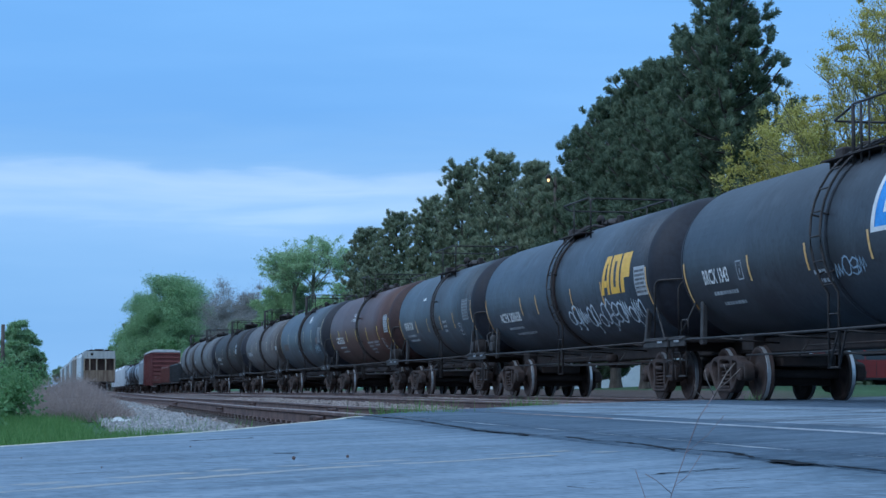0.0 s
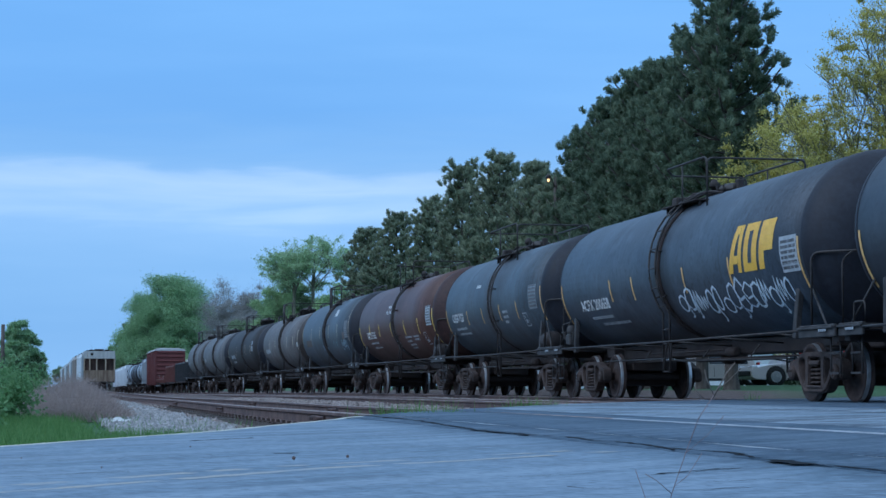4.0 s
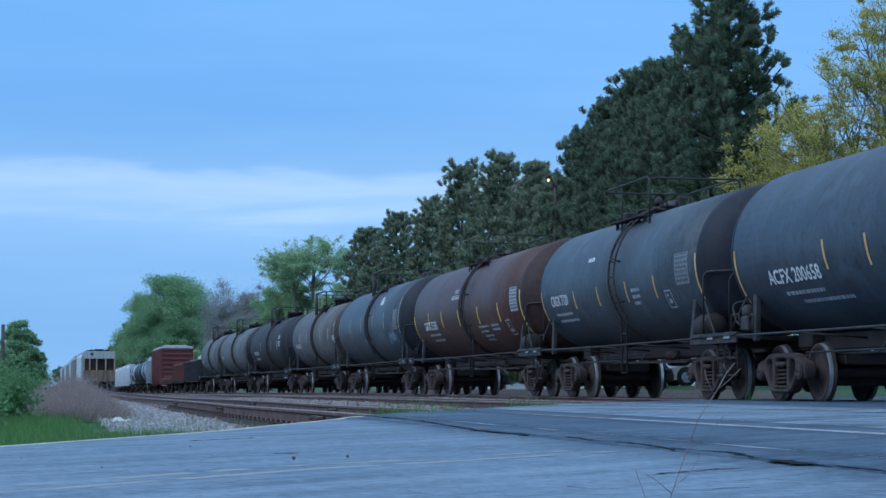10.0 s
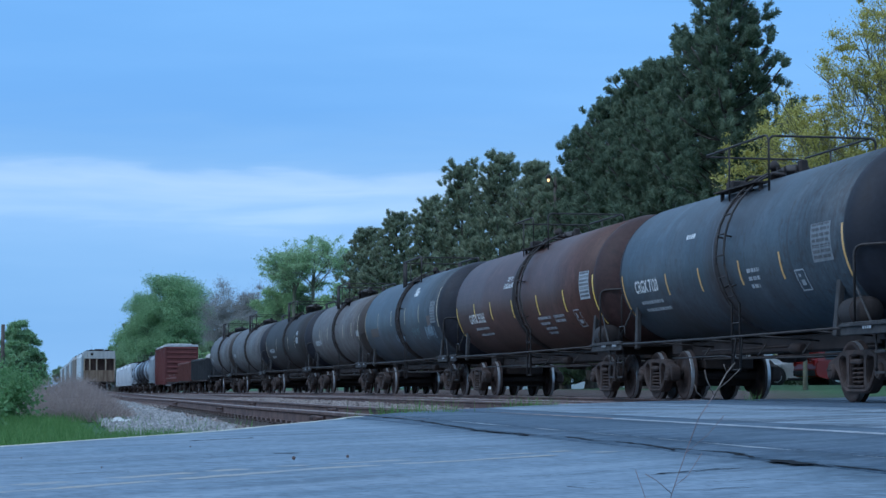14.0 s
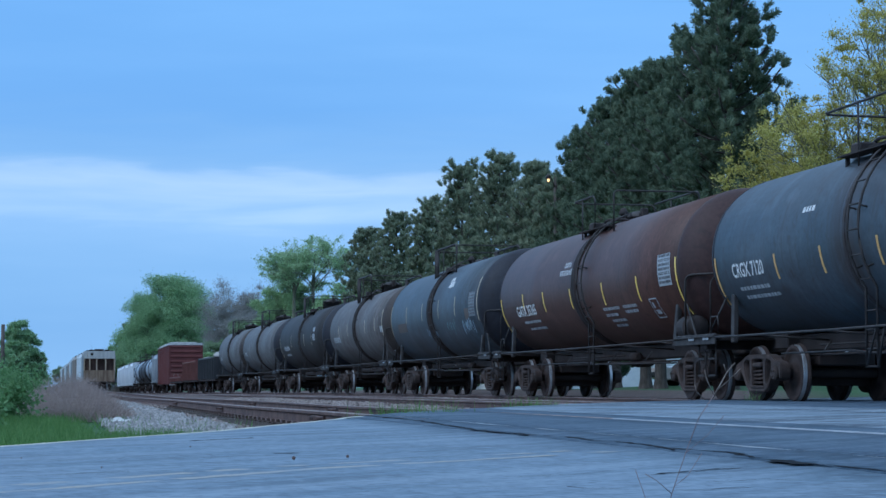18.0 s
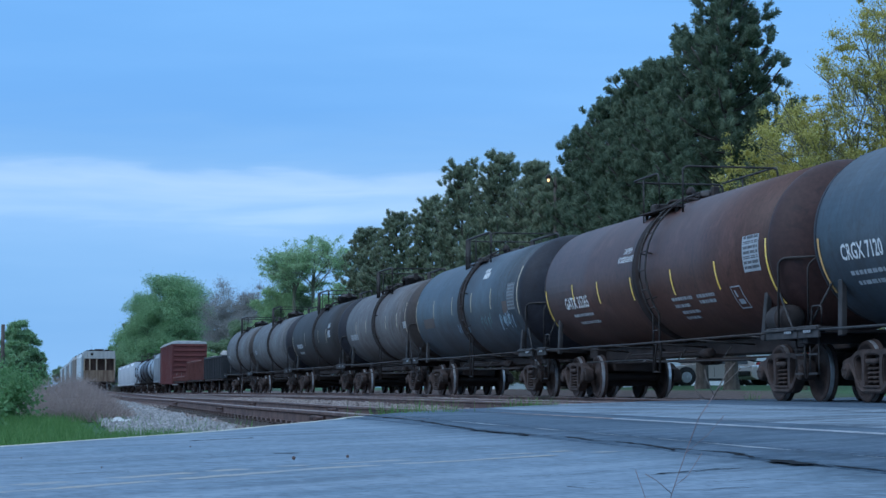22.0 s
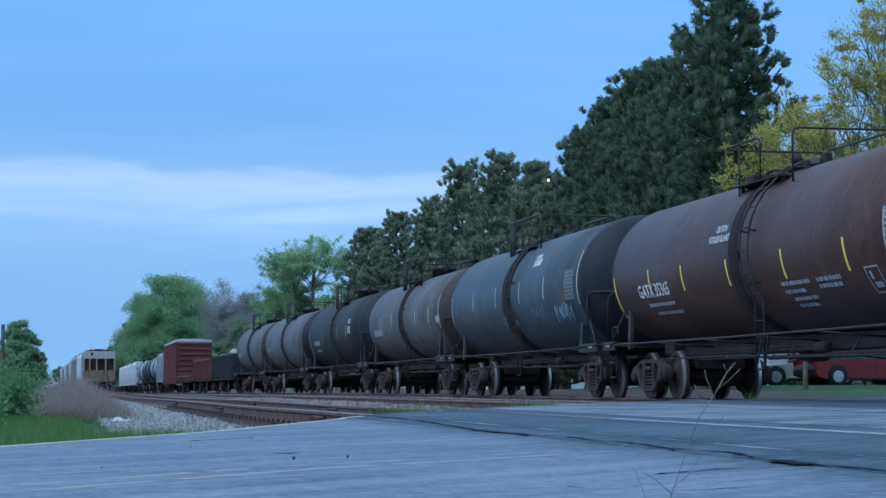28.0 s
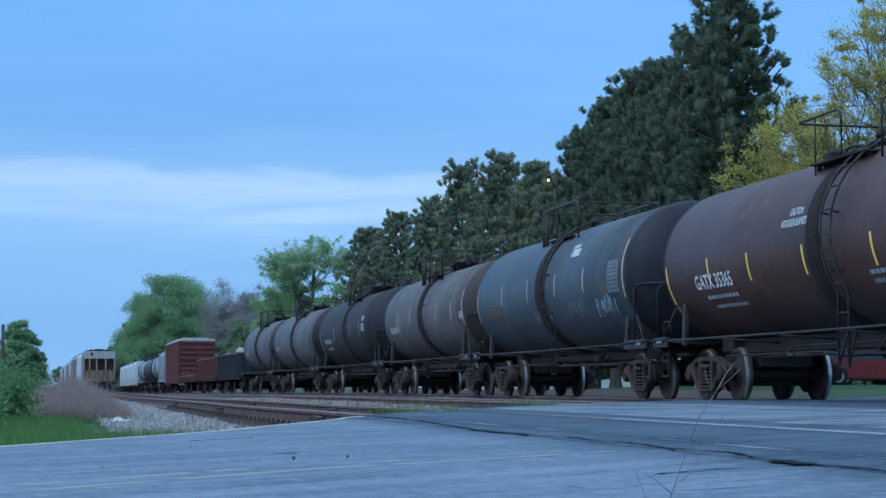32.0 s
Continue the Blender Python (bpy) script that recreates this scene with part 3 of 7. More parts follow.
    tube(bm, [(-0.5, -h + 1.8, 0.78), (-0.5, h - 1.8, 0.78)], 0.02, 4)
    tube(bm, [(-0.9, -2.2, 0.92), (-0.9, 2.2, 0.92)], 0.018, 4)
    lathe(bm, [(-0.45, 0.08), (-0.42, 0.15), (0.42, 0.15), (0.45, 0.08)], 14, "Y", at=(0.6, 1.4, 0.85))
    part("brake_gear", bm, M["underframe"], car)
    # bottom outlet
    bm = bmesh.new()
    lathe(bm, [(0.7, 0.09), (0.76, 0.12), (0.95, 0.15), (1.2, 0.2)], 12, "Z")
    part("outlet", bm, M["underframe"], car)
    if spec.get("brake_tank"):
        bm = bmesh.new()
        lathe(bm, [(-0.44, 0.04), (-0.42, 0.14), (-0.36, 0.21), (-0.3, 0.22), (-0.12, 0.22), (-0.12, 0.235), (-0.08, 0.235), (-0.08, 0.22), (0.3, 0.22), (0.36, 0.21), (0.42, 0.14), (0.44, 0.04)], 22, "Y", at=(-1.12, -end + 1.02, 1.37))
        part("air_reservoir", bm, M["steel_dark"], car, "sooty steel air reservoir")
    if spec.get("brake_valve"):
        bm = bmesh.new()
        y = end - 1.15
        box(bm, -1.36, -1.12, y - 0.16, y + 0.16, 1.2, 1.46, 0.03)
        lathe(bm, [(1.44, 0.10), (1.5, 0.12), (1.6, 0.12), (1.66, 0.05)], 12, "Z", at=(-1.24, y + 0.05, 0))
        tube(bm, rounded([(-1.3, y + 0.1, 1.3), (-1.3, y + 0.5, 1.35), (-1.3, y + 0.75, 1.7), (-1.1, y + 0.5, 1.75)], 0.15), 0.02, 5)
        tube(bm, rounded([(-1.3, y - 0.1, 1.4), (-1.34, y - 0.4, 1.5), (-1.34, y - 0.42, 1.15)], 0.08), 0.018, 5)
        part("brake_valve", bm, M["sill_grey"], car, "grey brake valve with bent pipes")
    bm = bmesh.new()
    lathe(bm, [(-0.03, 0.02), (-0.03, 0.25), (0.0, 0.27), (0.03, 0.25), (0.03, 0.02)], 18, "Y", at=(0.5, -end - 0.47, 1.85))
    tube(bm, [(0.5, -end - 0.43, 1.85), (0.5, -end - 0.43, 1.1)], 0.03)
    part("handbrake", bm, M["steel_dark"], car)
    for rel, v0, v1 in spec.get("stripes", ()):
        bm = bmesh.new()
        patch(bm, h - rel - 0.038, h - rel + 0.038, v0, v1)
        part("reflective_stripe", bm, spec.get("tape", M["orange"]), car)
    for s, rel, wd, v, ht, mt in spec.get("text", ()):
        lettering(s, h - rel, wd, v, ht, mt, car)
    for rel, v, wd, ht in spec.get("squares", ()):
        bm = bmesh.new()
        for a, b, c, d in ((0, wd, v, v + 0.025), (0, wd, v + ht - 0.025, v + ht), (0, 0.03, v + 0.025, v + ht - 0.025), (wd - 0.03, wd, v + 0.025, v + ht - 0.025), (0.12, wd - 0.12, v + 0.1, v + 0.2), (0.12, 0.2, v + 0.25, v + ht - 0.08)):
            patch(bm, h - rel - b, h - rel - a, c, d)
        tagged(part("inspection_mark", bm, M["dim_white"], car, "stencilled square with dates"), kind="stuff")
    for rel, rows, mt in spec.get("bars", ()):
        bars(car, h - rel, rows, mt, seed=int(rel * 10))
    for rel0, rel1, v0, v1, mt in spec.get("panels", ()):
        bm = bmesh.new()
        patch(bm, h - rel1 - 0.05, h - rel0 + 0.05, v0 - 0.05, v1 + 0.03)
        plate = part("data_plate", bm, mt, car, "pale consolidated stencil panel")
        bm = bmesh.new()
        k, rg = 0, random.Random(int(rel0 * 10))
        while v0 + k * 0.085 < v1:
            q = rel0
            while q < rel1 - 0.05:
                e = min(rel1, q + rg.uniform(0.1, 0.35))
                patch(bm, h - e, h - q, v0 + k * 0.085, v0 + k * 0.085 + 0.05, 0.009)
                q = e + 0.03
            k += 1
        tagged(part("data_writing", bm, M["panel_ink"], plate), kind="stuff")
    return car
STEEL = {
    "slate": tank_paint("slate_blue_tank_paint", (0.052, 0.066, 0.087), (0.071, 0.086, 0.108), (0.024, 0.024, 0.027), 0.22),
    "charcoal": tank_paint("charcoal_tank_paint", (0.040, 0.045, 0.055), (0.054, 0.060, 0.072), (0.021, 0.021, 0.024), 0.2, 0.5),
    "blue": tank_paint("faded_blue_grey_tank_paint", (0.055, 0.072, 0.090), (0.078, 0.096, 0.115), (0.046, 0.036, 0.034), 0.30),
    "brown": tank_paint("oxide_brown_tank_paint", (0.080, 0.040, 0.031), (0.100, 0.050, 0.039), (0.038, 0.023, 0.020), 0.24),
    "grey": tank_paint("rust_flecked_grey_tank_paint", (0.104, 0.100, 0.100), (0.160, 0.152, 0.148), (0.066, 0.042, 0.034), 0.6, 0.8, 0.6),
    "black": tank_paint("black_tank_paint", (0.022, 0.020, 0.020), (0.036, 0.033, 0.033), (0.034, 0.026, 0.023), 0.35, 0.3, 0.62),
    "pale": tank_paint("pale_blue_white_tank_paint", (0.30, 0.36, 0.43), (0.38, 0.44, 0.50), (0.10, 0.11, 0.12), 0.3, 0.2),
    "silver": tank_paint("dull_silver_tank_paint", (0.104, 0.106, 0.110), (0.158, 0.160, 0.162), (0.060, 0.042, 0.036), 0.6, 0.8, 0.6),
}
# Tank ends turn from the light: shade is painted in with the dirt
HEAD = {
    "black": tank_paint("sooty_shaded_black_tank_end", (0.017, 0.018, 0.026), (0.026, 0.027, 0.036), (0.017, 0.015, 0.018), 0.2, 0.0, 0.6),
    "brown": tank_paint("sooty_shaded_brown_tank_end", (0.046, 0.023, 0.021), (0.060, 0.031, 0.027), (0.026, 0.018, 0.017), 0.2, 0.0, 0.6),
    "rust": tank_paint("rusty_shaded_tank_end", (0.050, 0.040, 0.036), (0.066, 0.054, 0.048), (0.03, 0.022, 0.018), 0.3, 0.0, 0.6),
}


def small(off, ln, v):
    return (off, ln, v, 0.07)


CARS = [
    dict(belt=0.07, plain_belt=True, rail_far=-0.05, rail_post=True, at=28.0, half=6.9, ladder_y=0.1, paint=STEEL["charcoal"], head=HEAD["black"], label="charcoal tank car with blue emblem, rolling on the far track",
         stripes=[(0.07, -0.95, -0.05), (3.45, -0.55, -0.1), (6.05, -0.52, -0.08), (8.5, -0.5, -0.06), (11.0, -0.46, 0.0)],
         text=[("BRCX 1343", 1.06, 1.32, -0.50, 0.27, M["white"])], squares=[(2.85, -0.50, 0.28, 0.34)],
         bars=[(1.36, [small(0, 1.25, -0.72), small(0.25, 1.1, -0.94)], M["dim_white"]), (6.2, [small(0, 0.5, -0.6), small(0.1, 0.5, -0.75)], M["dim_white"])]),
    dict(at=44.58, half=7.43, ladder_y=0.0, rail_far=0.75, brake_valve=True, paint=STEEL["slate"], head=HEAD["black"], label="slate grey tank car with yellow emblem and white graffiti",
         stripes=[(0.07, -0.95, 0.0), (4.0, -0.55, -0.08), (5.6, -0.58, -0.1), (8.9, -0.6, -0.1), (11.45, -0.6, -0.08), (14.75, -0.9, 0.05)],
         text=[("ACFX 200658", 1.42, 2.25, -0.68, 0.26, M["white"])],
         bars=[(1.9, [small(0, 1.6, -0.90), small(0.5, 2.0, -1.08)], M["dim_white"])],
         panels=[(14.0, 14.65, -0.45, 0.06, M["dim_white"])]),
    dict(belt=0.07, plain_belt=True, at=59.95, half=5.85, r=1.42, paint=STEEL["blue"], head=HEAD["black"], label="faded blue-grey tank car with orange tape stripes", brake_tank=True,
         stripes=[(0.07, -0.95, -0.05), (2.95, -0.58, -0.16), (4.9, -0.6, -0.16), (7.05, -0.6, -0.16), (9.0, -0.6, -0.14), (11.65, -0.75, 0.12)],
         text=[("CRGX 7120", 0.88, 1.5, -0.46, 0.26, M["white"])],
         bars=[(1.0, [small(0, 1.4, -0.70), small(0.1, 1.6, -0.87)], M["dim_white"]), (4.1, [(0, 0.5, 0.42, 0.09)], M["white"]), (7.4, [small(0, 0.6, -0.4), small(0, 0.55, -0.54), small(0, 0.4, -0.68)], M["dim_white"])],
         panels=[(10.45, 11.15, -0.36, 0.16, M["panel_faint"])], squares=[(9.5, -0.85, 0.4, 0.38)]),
    dict(belt=0.24, at=75.27, half=7.45, ladder_y=-0.8, rail_near=-0.1, paint=STEEL["brown"], head=HEAD["brown"], tape=M["yellow"], label="oxide brown tank car with yellow tape stripes", brake_tank=True,
         stripes=[(0.07, -0.98, -0.06), (2.45, -0.48, -0.02), (4.5, -0.54, -0.06), (7.0, -0.58, -0.1), (9.65, -0.6, -0.1), (12.2, -0.62, -0.1), (14.8, -1.05, 0.12)],
         text=[("GATX 35365", 1.62, 1.95, -0.58, 0.28, M["white"]), ("CAUTION", 6.4, 0.55, 0.40, 0.13, M["white"]), ("NITROGEN BLANKET", 6.1, 1.1, 0.22, 0.13, M["white"])],
         bars=[(2.0, [small(0, 1.6, -0.78), small(0.2, 1.6, -0.98)], M["dim_white"]), (9.3, [small(0, 1.2, -0.72), small(0, 0.9, -0.87), small(0.2, 1.0, -1.02), small(0.2, 0.8, -1.16)], M["dim_white"]), (10.8, [small(0, 1.0, -0.72), small(0, 0.9, -0.84)], M["dim_white"])],
         panels=[(13.72, 14.42, -0.34, 0.20, M["dim_white"])], squares=[(12.7, -1.05, 0.5, 0.46)]),
    dict(belt=0.42, at=92.4, half=7.1, r=1.52, paint=STEEL["blue"], head=HEAD["black"], label="faded blue tank car with pale and teal graffiti", rail_top=4.6, dome=(0.26, 4.18), dome_y=-0.9,
         stripes=[(0.07, -0.6, 0.45), (3.0, -0.25, 0.3), (5.8, -0.25, 0.3), (8.5, -0.25, 0.3), (11.0, -0.25, 0.3), (14.1, -0.5, 0.75)], tape=M["pale_tape"],
         bars=[(9.4, [(0, 0.5, 0.86, 0.12), (0.1, 0.7, 0.64, 0.2)], M["white"])], panels=[(13.0, 13.7, -0.3, 0.3, M["panel_faint"])]),
    dict(belt=0.36, at=108.8, half=6.8, r=1.42, paint=STEEL["grey"], head=HEAD["rust"], label="rust-flecked grey tank car with a tall dome", dome=(0.32, 4.36), dome_y=-0.6,
         stripes=[(2.6, -0.3, 0.2), (5.0, -0.3, 0.2), (9.5, -0.3, 0.2), (11.8, -0.3, 0.2), (13.5, -0.6, 0.5)], tape=M["pale_tape"],
         bars=[(1.0, [(0, 1.8, -0.5, 0.22)], M["dim_white"]), (13.0, [(0, 0.6, -0.35, 0.22)], M["dim_white"])]),
    dict(belt=0.22, at=125.5, half=7.5, paint=STEEL["black"], head=HEAD["black"], label="black tank car with a tall dome", dome=(0.36, 4.42), dome_y=-0.8,
         stripes=[(0.3, -0.9, 0.1), (4.5, -0.4, 0.2), (9.0, -0.4, 0.2), (11.5, -0.4, 0.2)], tape=M["pale_tape"],
         bars=[(1.6, [(0, 1.9, -0.5, 0.2), (0.3, 1.4, -0.8, 0.12)], M["dim_white"]), (12.0, [(0, 0.7, -0.2, 0.3), (0, 0.6, 0.2, 0.2)], M["dim_white"])]),
    dict(belt=0.22, at=142.5, half=6.95, paint=STEEL["silver"], head=HEAD["black"], label="dull grey tank car with dark belt", dome=(0.34, 4.34),
         bars=[(0.9, [(0, 0.9, -0.45, 0.22)], M["dim_white"])]),
    dict(belt=0.22, at=157.3, half=5.8, paint=STEEL["silver"], head=HEAD["rust"], label="dull grey tank car at the end of the string", dome=(0.34, 4.34),
         bars=[(0.9, [(0, 0.8, -0.5, 0.22)], M["dim_white"])]),
]


def emblem_yellow(car, h):
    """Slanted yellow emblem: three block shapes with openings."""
    y0, v0, v1, k, w, t = h - 11.45, -0.38, 0.46, -0.2, 0.64, 0.17
    shapes = ([(w - t, w, 0, 0.82), (0.40, w - t, 0.66, 0.82), (0.22, w - t, 0.16, 0.30)],
              [(0, 0.22, 0, 0.82), (0.22, w, 0.68, 0.82), (0.22, w, 0, 0.14), (w - 0.24, w, 0.14, 0.68)],
              [(0, 0.24, 0, 0.82), (0.24, w, 0.3, 0.82)])
    for i, blocks in enumerate(shapes):
        bm = bmesh.new()
        for a, b, c, d in blocks:
            patch(bm, y0 - i * 0.75 - b, y0 - i * 0.75 - a, v0 + c, v0 + d, k, 0.006 + 0.0004 * len(bm.faces), v0)
        if i == 0:
            patch(bm, y0 - 0.20, y0, v0, v0 + 0.82, k - 0.30, 0.0075, v0)
        tagged(part("emblem", bm, M["logo_yellow"], car, "large yellow painted emblem"), kind="stuff")
    bm = bmesh.new()
    scribble(bm, h - 14.0, h - 8.1, -1.14, -0.48, 15, 0.046, 3)
    tagged(part("graffiti", bm, M["spray_white"], car, "white sprayed scrawl"), kind="stuff")


def emblem_blue(car, h):
    bm = bmesh.new()
    patch(bm, h - 10.6, h - 8.75, -0.05, 0.75, -0.18, 0.006, -0.05)
    part("emblem", bm, M["logo_blue"], car, "blue painted emblem with pale outline")
    bm = bmesh.new()
    for a, b, c, d in ((8.62, 8.75, -0.12, 0.82), (10.6, 10.73, -0.12, 0.82), (8.75, 10.6, 0.75, 0.82), (8.75, 10.6, -0.12, -0.05), (9.02, 9.14, 0.14, 0.58), (9.14, 10.2, 0.50, 0.58), (9.14, 10.2, 0.14, 0.22), (9.36, 10.1, 0.33, 0.39)):
        patch(bm, h - b, h - a, c, d, -0.18, 0.009, -0.05)
    tagged(part("emblem", bm, M["white"], car, "pale outline of the emblem"), kind="stuff")
    bm = bmesh.new()
    scribble(bm, h - 8.1, h - 7.0, -0.75, -0.35, 4, 0.025, 9)
    tagged(part("graffiti", bm, M["spray_blue"], car), kind="stuff")


def scratch(bm, y0, y1, v0, v1, n, w, seed, slant=0.25):
    """Chalky sprayed strokes of uneven length, crowded to a patch and leaning one way."""
    rg = random.Random(seed)
    for k in range(n):
        y = y0 + (y1 - y0) * (k + rg.uniform(0.1, 0.9)) / n
        lean = slant + rg.gauss(0, 0.16)
        a, b = v0 + (v1 - v0) * rg.uniform(0.0, 0.35), v1 - (v1 - v0) * rg.uniform(0.0, 0.4)
        pts = [(y - lean * (a + (b - a) * i / 6 - v0) + rg.gauss(0, 0.016), a + (b - a) * i / 6) for i in range(7)]
        if rg.random() < 0.45:
            up = rg.uniform(0.08, 0.22)
            pts += [(pts[-1][0] + up * 0.5, pts[-1][1] - up * 0.3), (pts[-1][0] + up, pts[-1][1] - up * (1.2 + rg.random()))]
        stroke(bm, pts, w * rg.uniform(0.5, 1.2), 0.007 + 0.0002 * k)


def graffiti_mixed(car, h):
    for a, b, c, d, n, w, mt, sd in ((6.1, 7.7, -0.92, -0.48, 11, 0.055, "spray_blue", 5), (6.5, 7.4, -0.80, -0.56, 5, 0.04, "dim_white", 15), (9.4, 10.8, -0.68, -0.36, 7, 0.04, "spray_teal", 6), (11.6, 13.2, -0.86, -0.36, 10, 0.06, "spray_blue", 7), (11.9, 12.9, -0.70, -0.40, 4, 0.045, "spray_teal", 17)):
        bm = bmesh.new()
        scratch(bm, h - b, h - a, c, d, n, w, sd)
        tagged(part("graffiti", bm, M[mt], car, "chalky faded spray strokes"), kind="stuff")
    # rust-brown square patches
    for a, b, c, d in ((1.3, 2.9, -0.52, -0.22), (12.35, 12.9, -0.42, -0.10)):
        bm = bmesh.new()
        patch(bm, h - b, h - a, c, d, 0.0, 0.006)
        part("paint_patch", bm, M["spray_rust"], car, "rust-brown repainted patch")


def build_tank_cars():
    for i, sp in enumerate(CARS):
        car = tank_car(sp)
        if i == 0:
            emblem_blue(car, sp["half"])
        if i == 1:
            emblem_yellow(car, sp["half"])
        if i == 4:
            graffiti_mixed(car, sp["half"])
        MOVERS.append((car, sp["at"]))


build_tank_cars()

# ---- ground, road, tracks ----


def asphalt(name, a, b, light, dark, scale=1.1, patchy=0.0):
    """Worn asphalt: broad tone, paler polished streaks along the traffic, dark tar blotches, aggregate speckle and relief."""
    m = surface(name, a, b, scale, 0.72, 0.0, fine=26, spec=0.2, stretch=(1, 0.6, 1))
    nt = m.node_tree
    N, Lk = nt.nodes.new, nt.links.new
    p = nt.nodes["Principled BSDF"]
    src = p.inputs["Base Color"].links[0].from_socket
    co = N("ShaderNodeTexCoord")
    mp = N("ShaderNodeMapping")
    mp.vector_type = "TEXTURE"
    mp.inputs["Rotation"].default_value, mp.inputs["Scale"].default_value = (0, 0, radians(46)), (5.0, 0.3, 1.0)
    Lk(co.outputs["Object"], mp.inputs["Vector"])
    out = src
    for vec, sc, det, lo, hi, col, amt in ((co.outputs["Object"], 0.55, 4.0, 0.47, 0.56, dark, patchy), (mp.outputs["Vector"], 1.2, 5.0, 0.46, 0.62, light, 0.65), (mp.outputs["Vector"], 2.6, 6.0, 0.54, 0.70, dark, 0.34), (co.outputs["Object"], 5.0, 5.0, 0.54, 0.72, dark, 0.38), (co.outputs["Object"], 12.0, 3.0, 0.50, 0.64, light, 0.5), (co.outputs["Object"], 30.0, 2.0, 0.54, 0.66, dark, 0.5)):
        n, r, mx = N("ShaderNodeTexNoise"), N("ShaderNodeMapRange"), N("ShaderNodeMix")
        n.inputs["Scale"].default_value, n.inputs["Detail"].default_value = sc, det
        Lk(vec, n.inputs["Vector"])
        r.inputs["From Min"].default_value, r.inputs["From Max"].default_value, r.inputs["To Max"].default_value = lo, hi, amt
        Lk(n.outputs["Fac"], r.inputs["Value"])
        mx.data_type = "RGBA"
        Lk(r.outputs["Result"], mx.inputs["Factor"])
        Lk(out, mx.inputs[6])
        mx.inputs[7].default_value = (*col, 1)
        out = mx.outputs[2]
    Lk(out, p.inputs["Base Color"])
    n, bp = N("ShaderNodeTexNoise"), N("ShaderNodeBump")
    n.inputs["Scale"].default_value, n.inputs["Detail"].default_value = 30.0, 6.0
    Lk(co.outputs["Object"], n.inputs["Vector"])
    bp.inputs["Strength"].default_value, bp.inputs["Distance"].default_value = 0.6, 0.01
    Lk(n.outputs["Fac"], bp.inputs["Height"])
    Lk(bp.outputs["Normal"], p.inputs["Normal"])
    return m


# Blue in these bases stands for sky reflected off the asphalt, painted in
M["asphalt_old"] = asphalt("sun_bleached_asphalt", (0.150, 0.202, 0.258), (0.188, 0.240, 0.300), (0.262, 0.320, 0.385), (0.072, 0.095, 0.125), 1.1, 0.28)
M["asphalt_dark"] = asphalt("dark_patched_asphalt", (0.050, 0.077, 0.112), (0.072, 0.102, 0.142), (0.135, 0.175, 0.225), (0.022, 0.034, 0.050))
M["asphalt_mid"] = asphalt("worn_grey_asphalt", (0.085, 0.112, 0.150), (0.14, 0.175, 0.215), (0.22, 0.262, 0.305), (0.042, 0.056, 0.074), 0.7, 0.8)
M["asphalt_light"] = asphalt("pale_worn_asphalt", (0.13, 0.17, 0.215), (0.19, 0.235, 0.285), (0.30, 0.352, 0.405), (0.05, 0.066, 0.086), 0.7, 0.8)
M["edge_line"] = surface("pale_gravelly_road_edge", (0.42, 0.42, 0.36), (0.55, 0.54, 0.46), 6, 0.85, 0.3)
M["rail_bright"] = surface("polished_rail_head_in_the_crossing", (0.25, 0.26, 0.27), (0.40, 0.40, 0.40), 3, 0.45, 0.0, metal=0.5)
M["tie"] = surface("weathered_creosote_timber", (0.045, 0.036, 0.030), (0.09, 0.075, 0.062), 4, 0.9, 0.4, fine=30, stretch=(0.6, 4, 4), rnd=0.3)
M["stone"] = surface("pale_ballast_stone", (0.23, 0.22, 0.21), (0.40, 0.385, 0.37), 6, 0.9, 0.2)
M["road_yellow"] = surface("worn_yellow_line_paint", (0.22, 0.25, 0.28), (0.32, 0.30, 0.26), 2.5, 0.6, 0.0, stretch=(2, 2, 1))
M["crack"] = surface("near_black_crack", (0.014, 0.016, 0.019), (0.026, 0.029, 0.034), 5, 0.95, 0.1, spec=0.05)


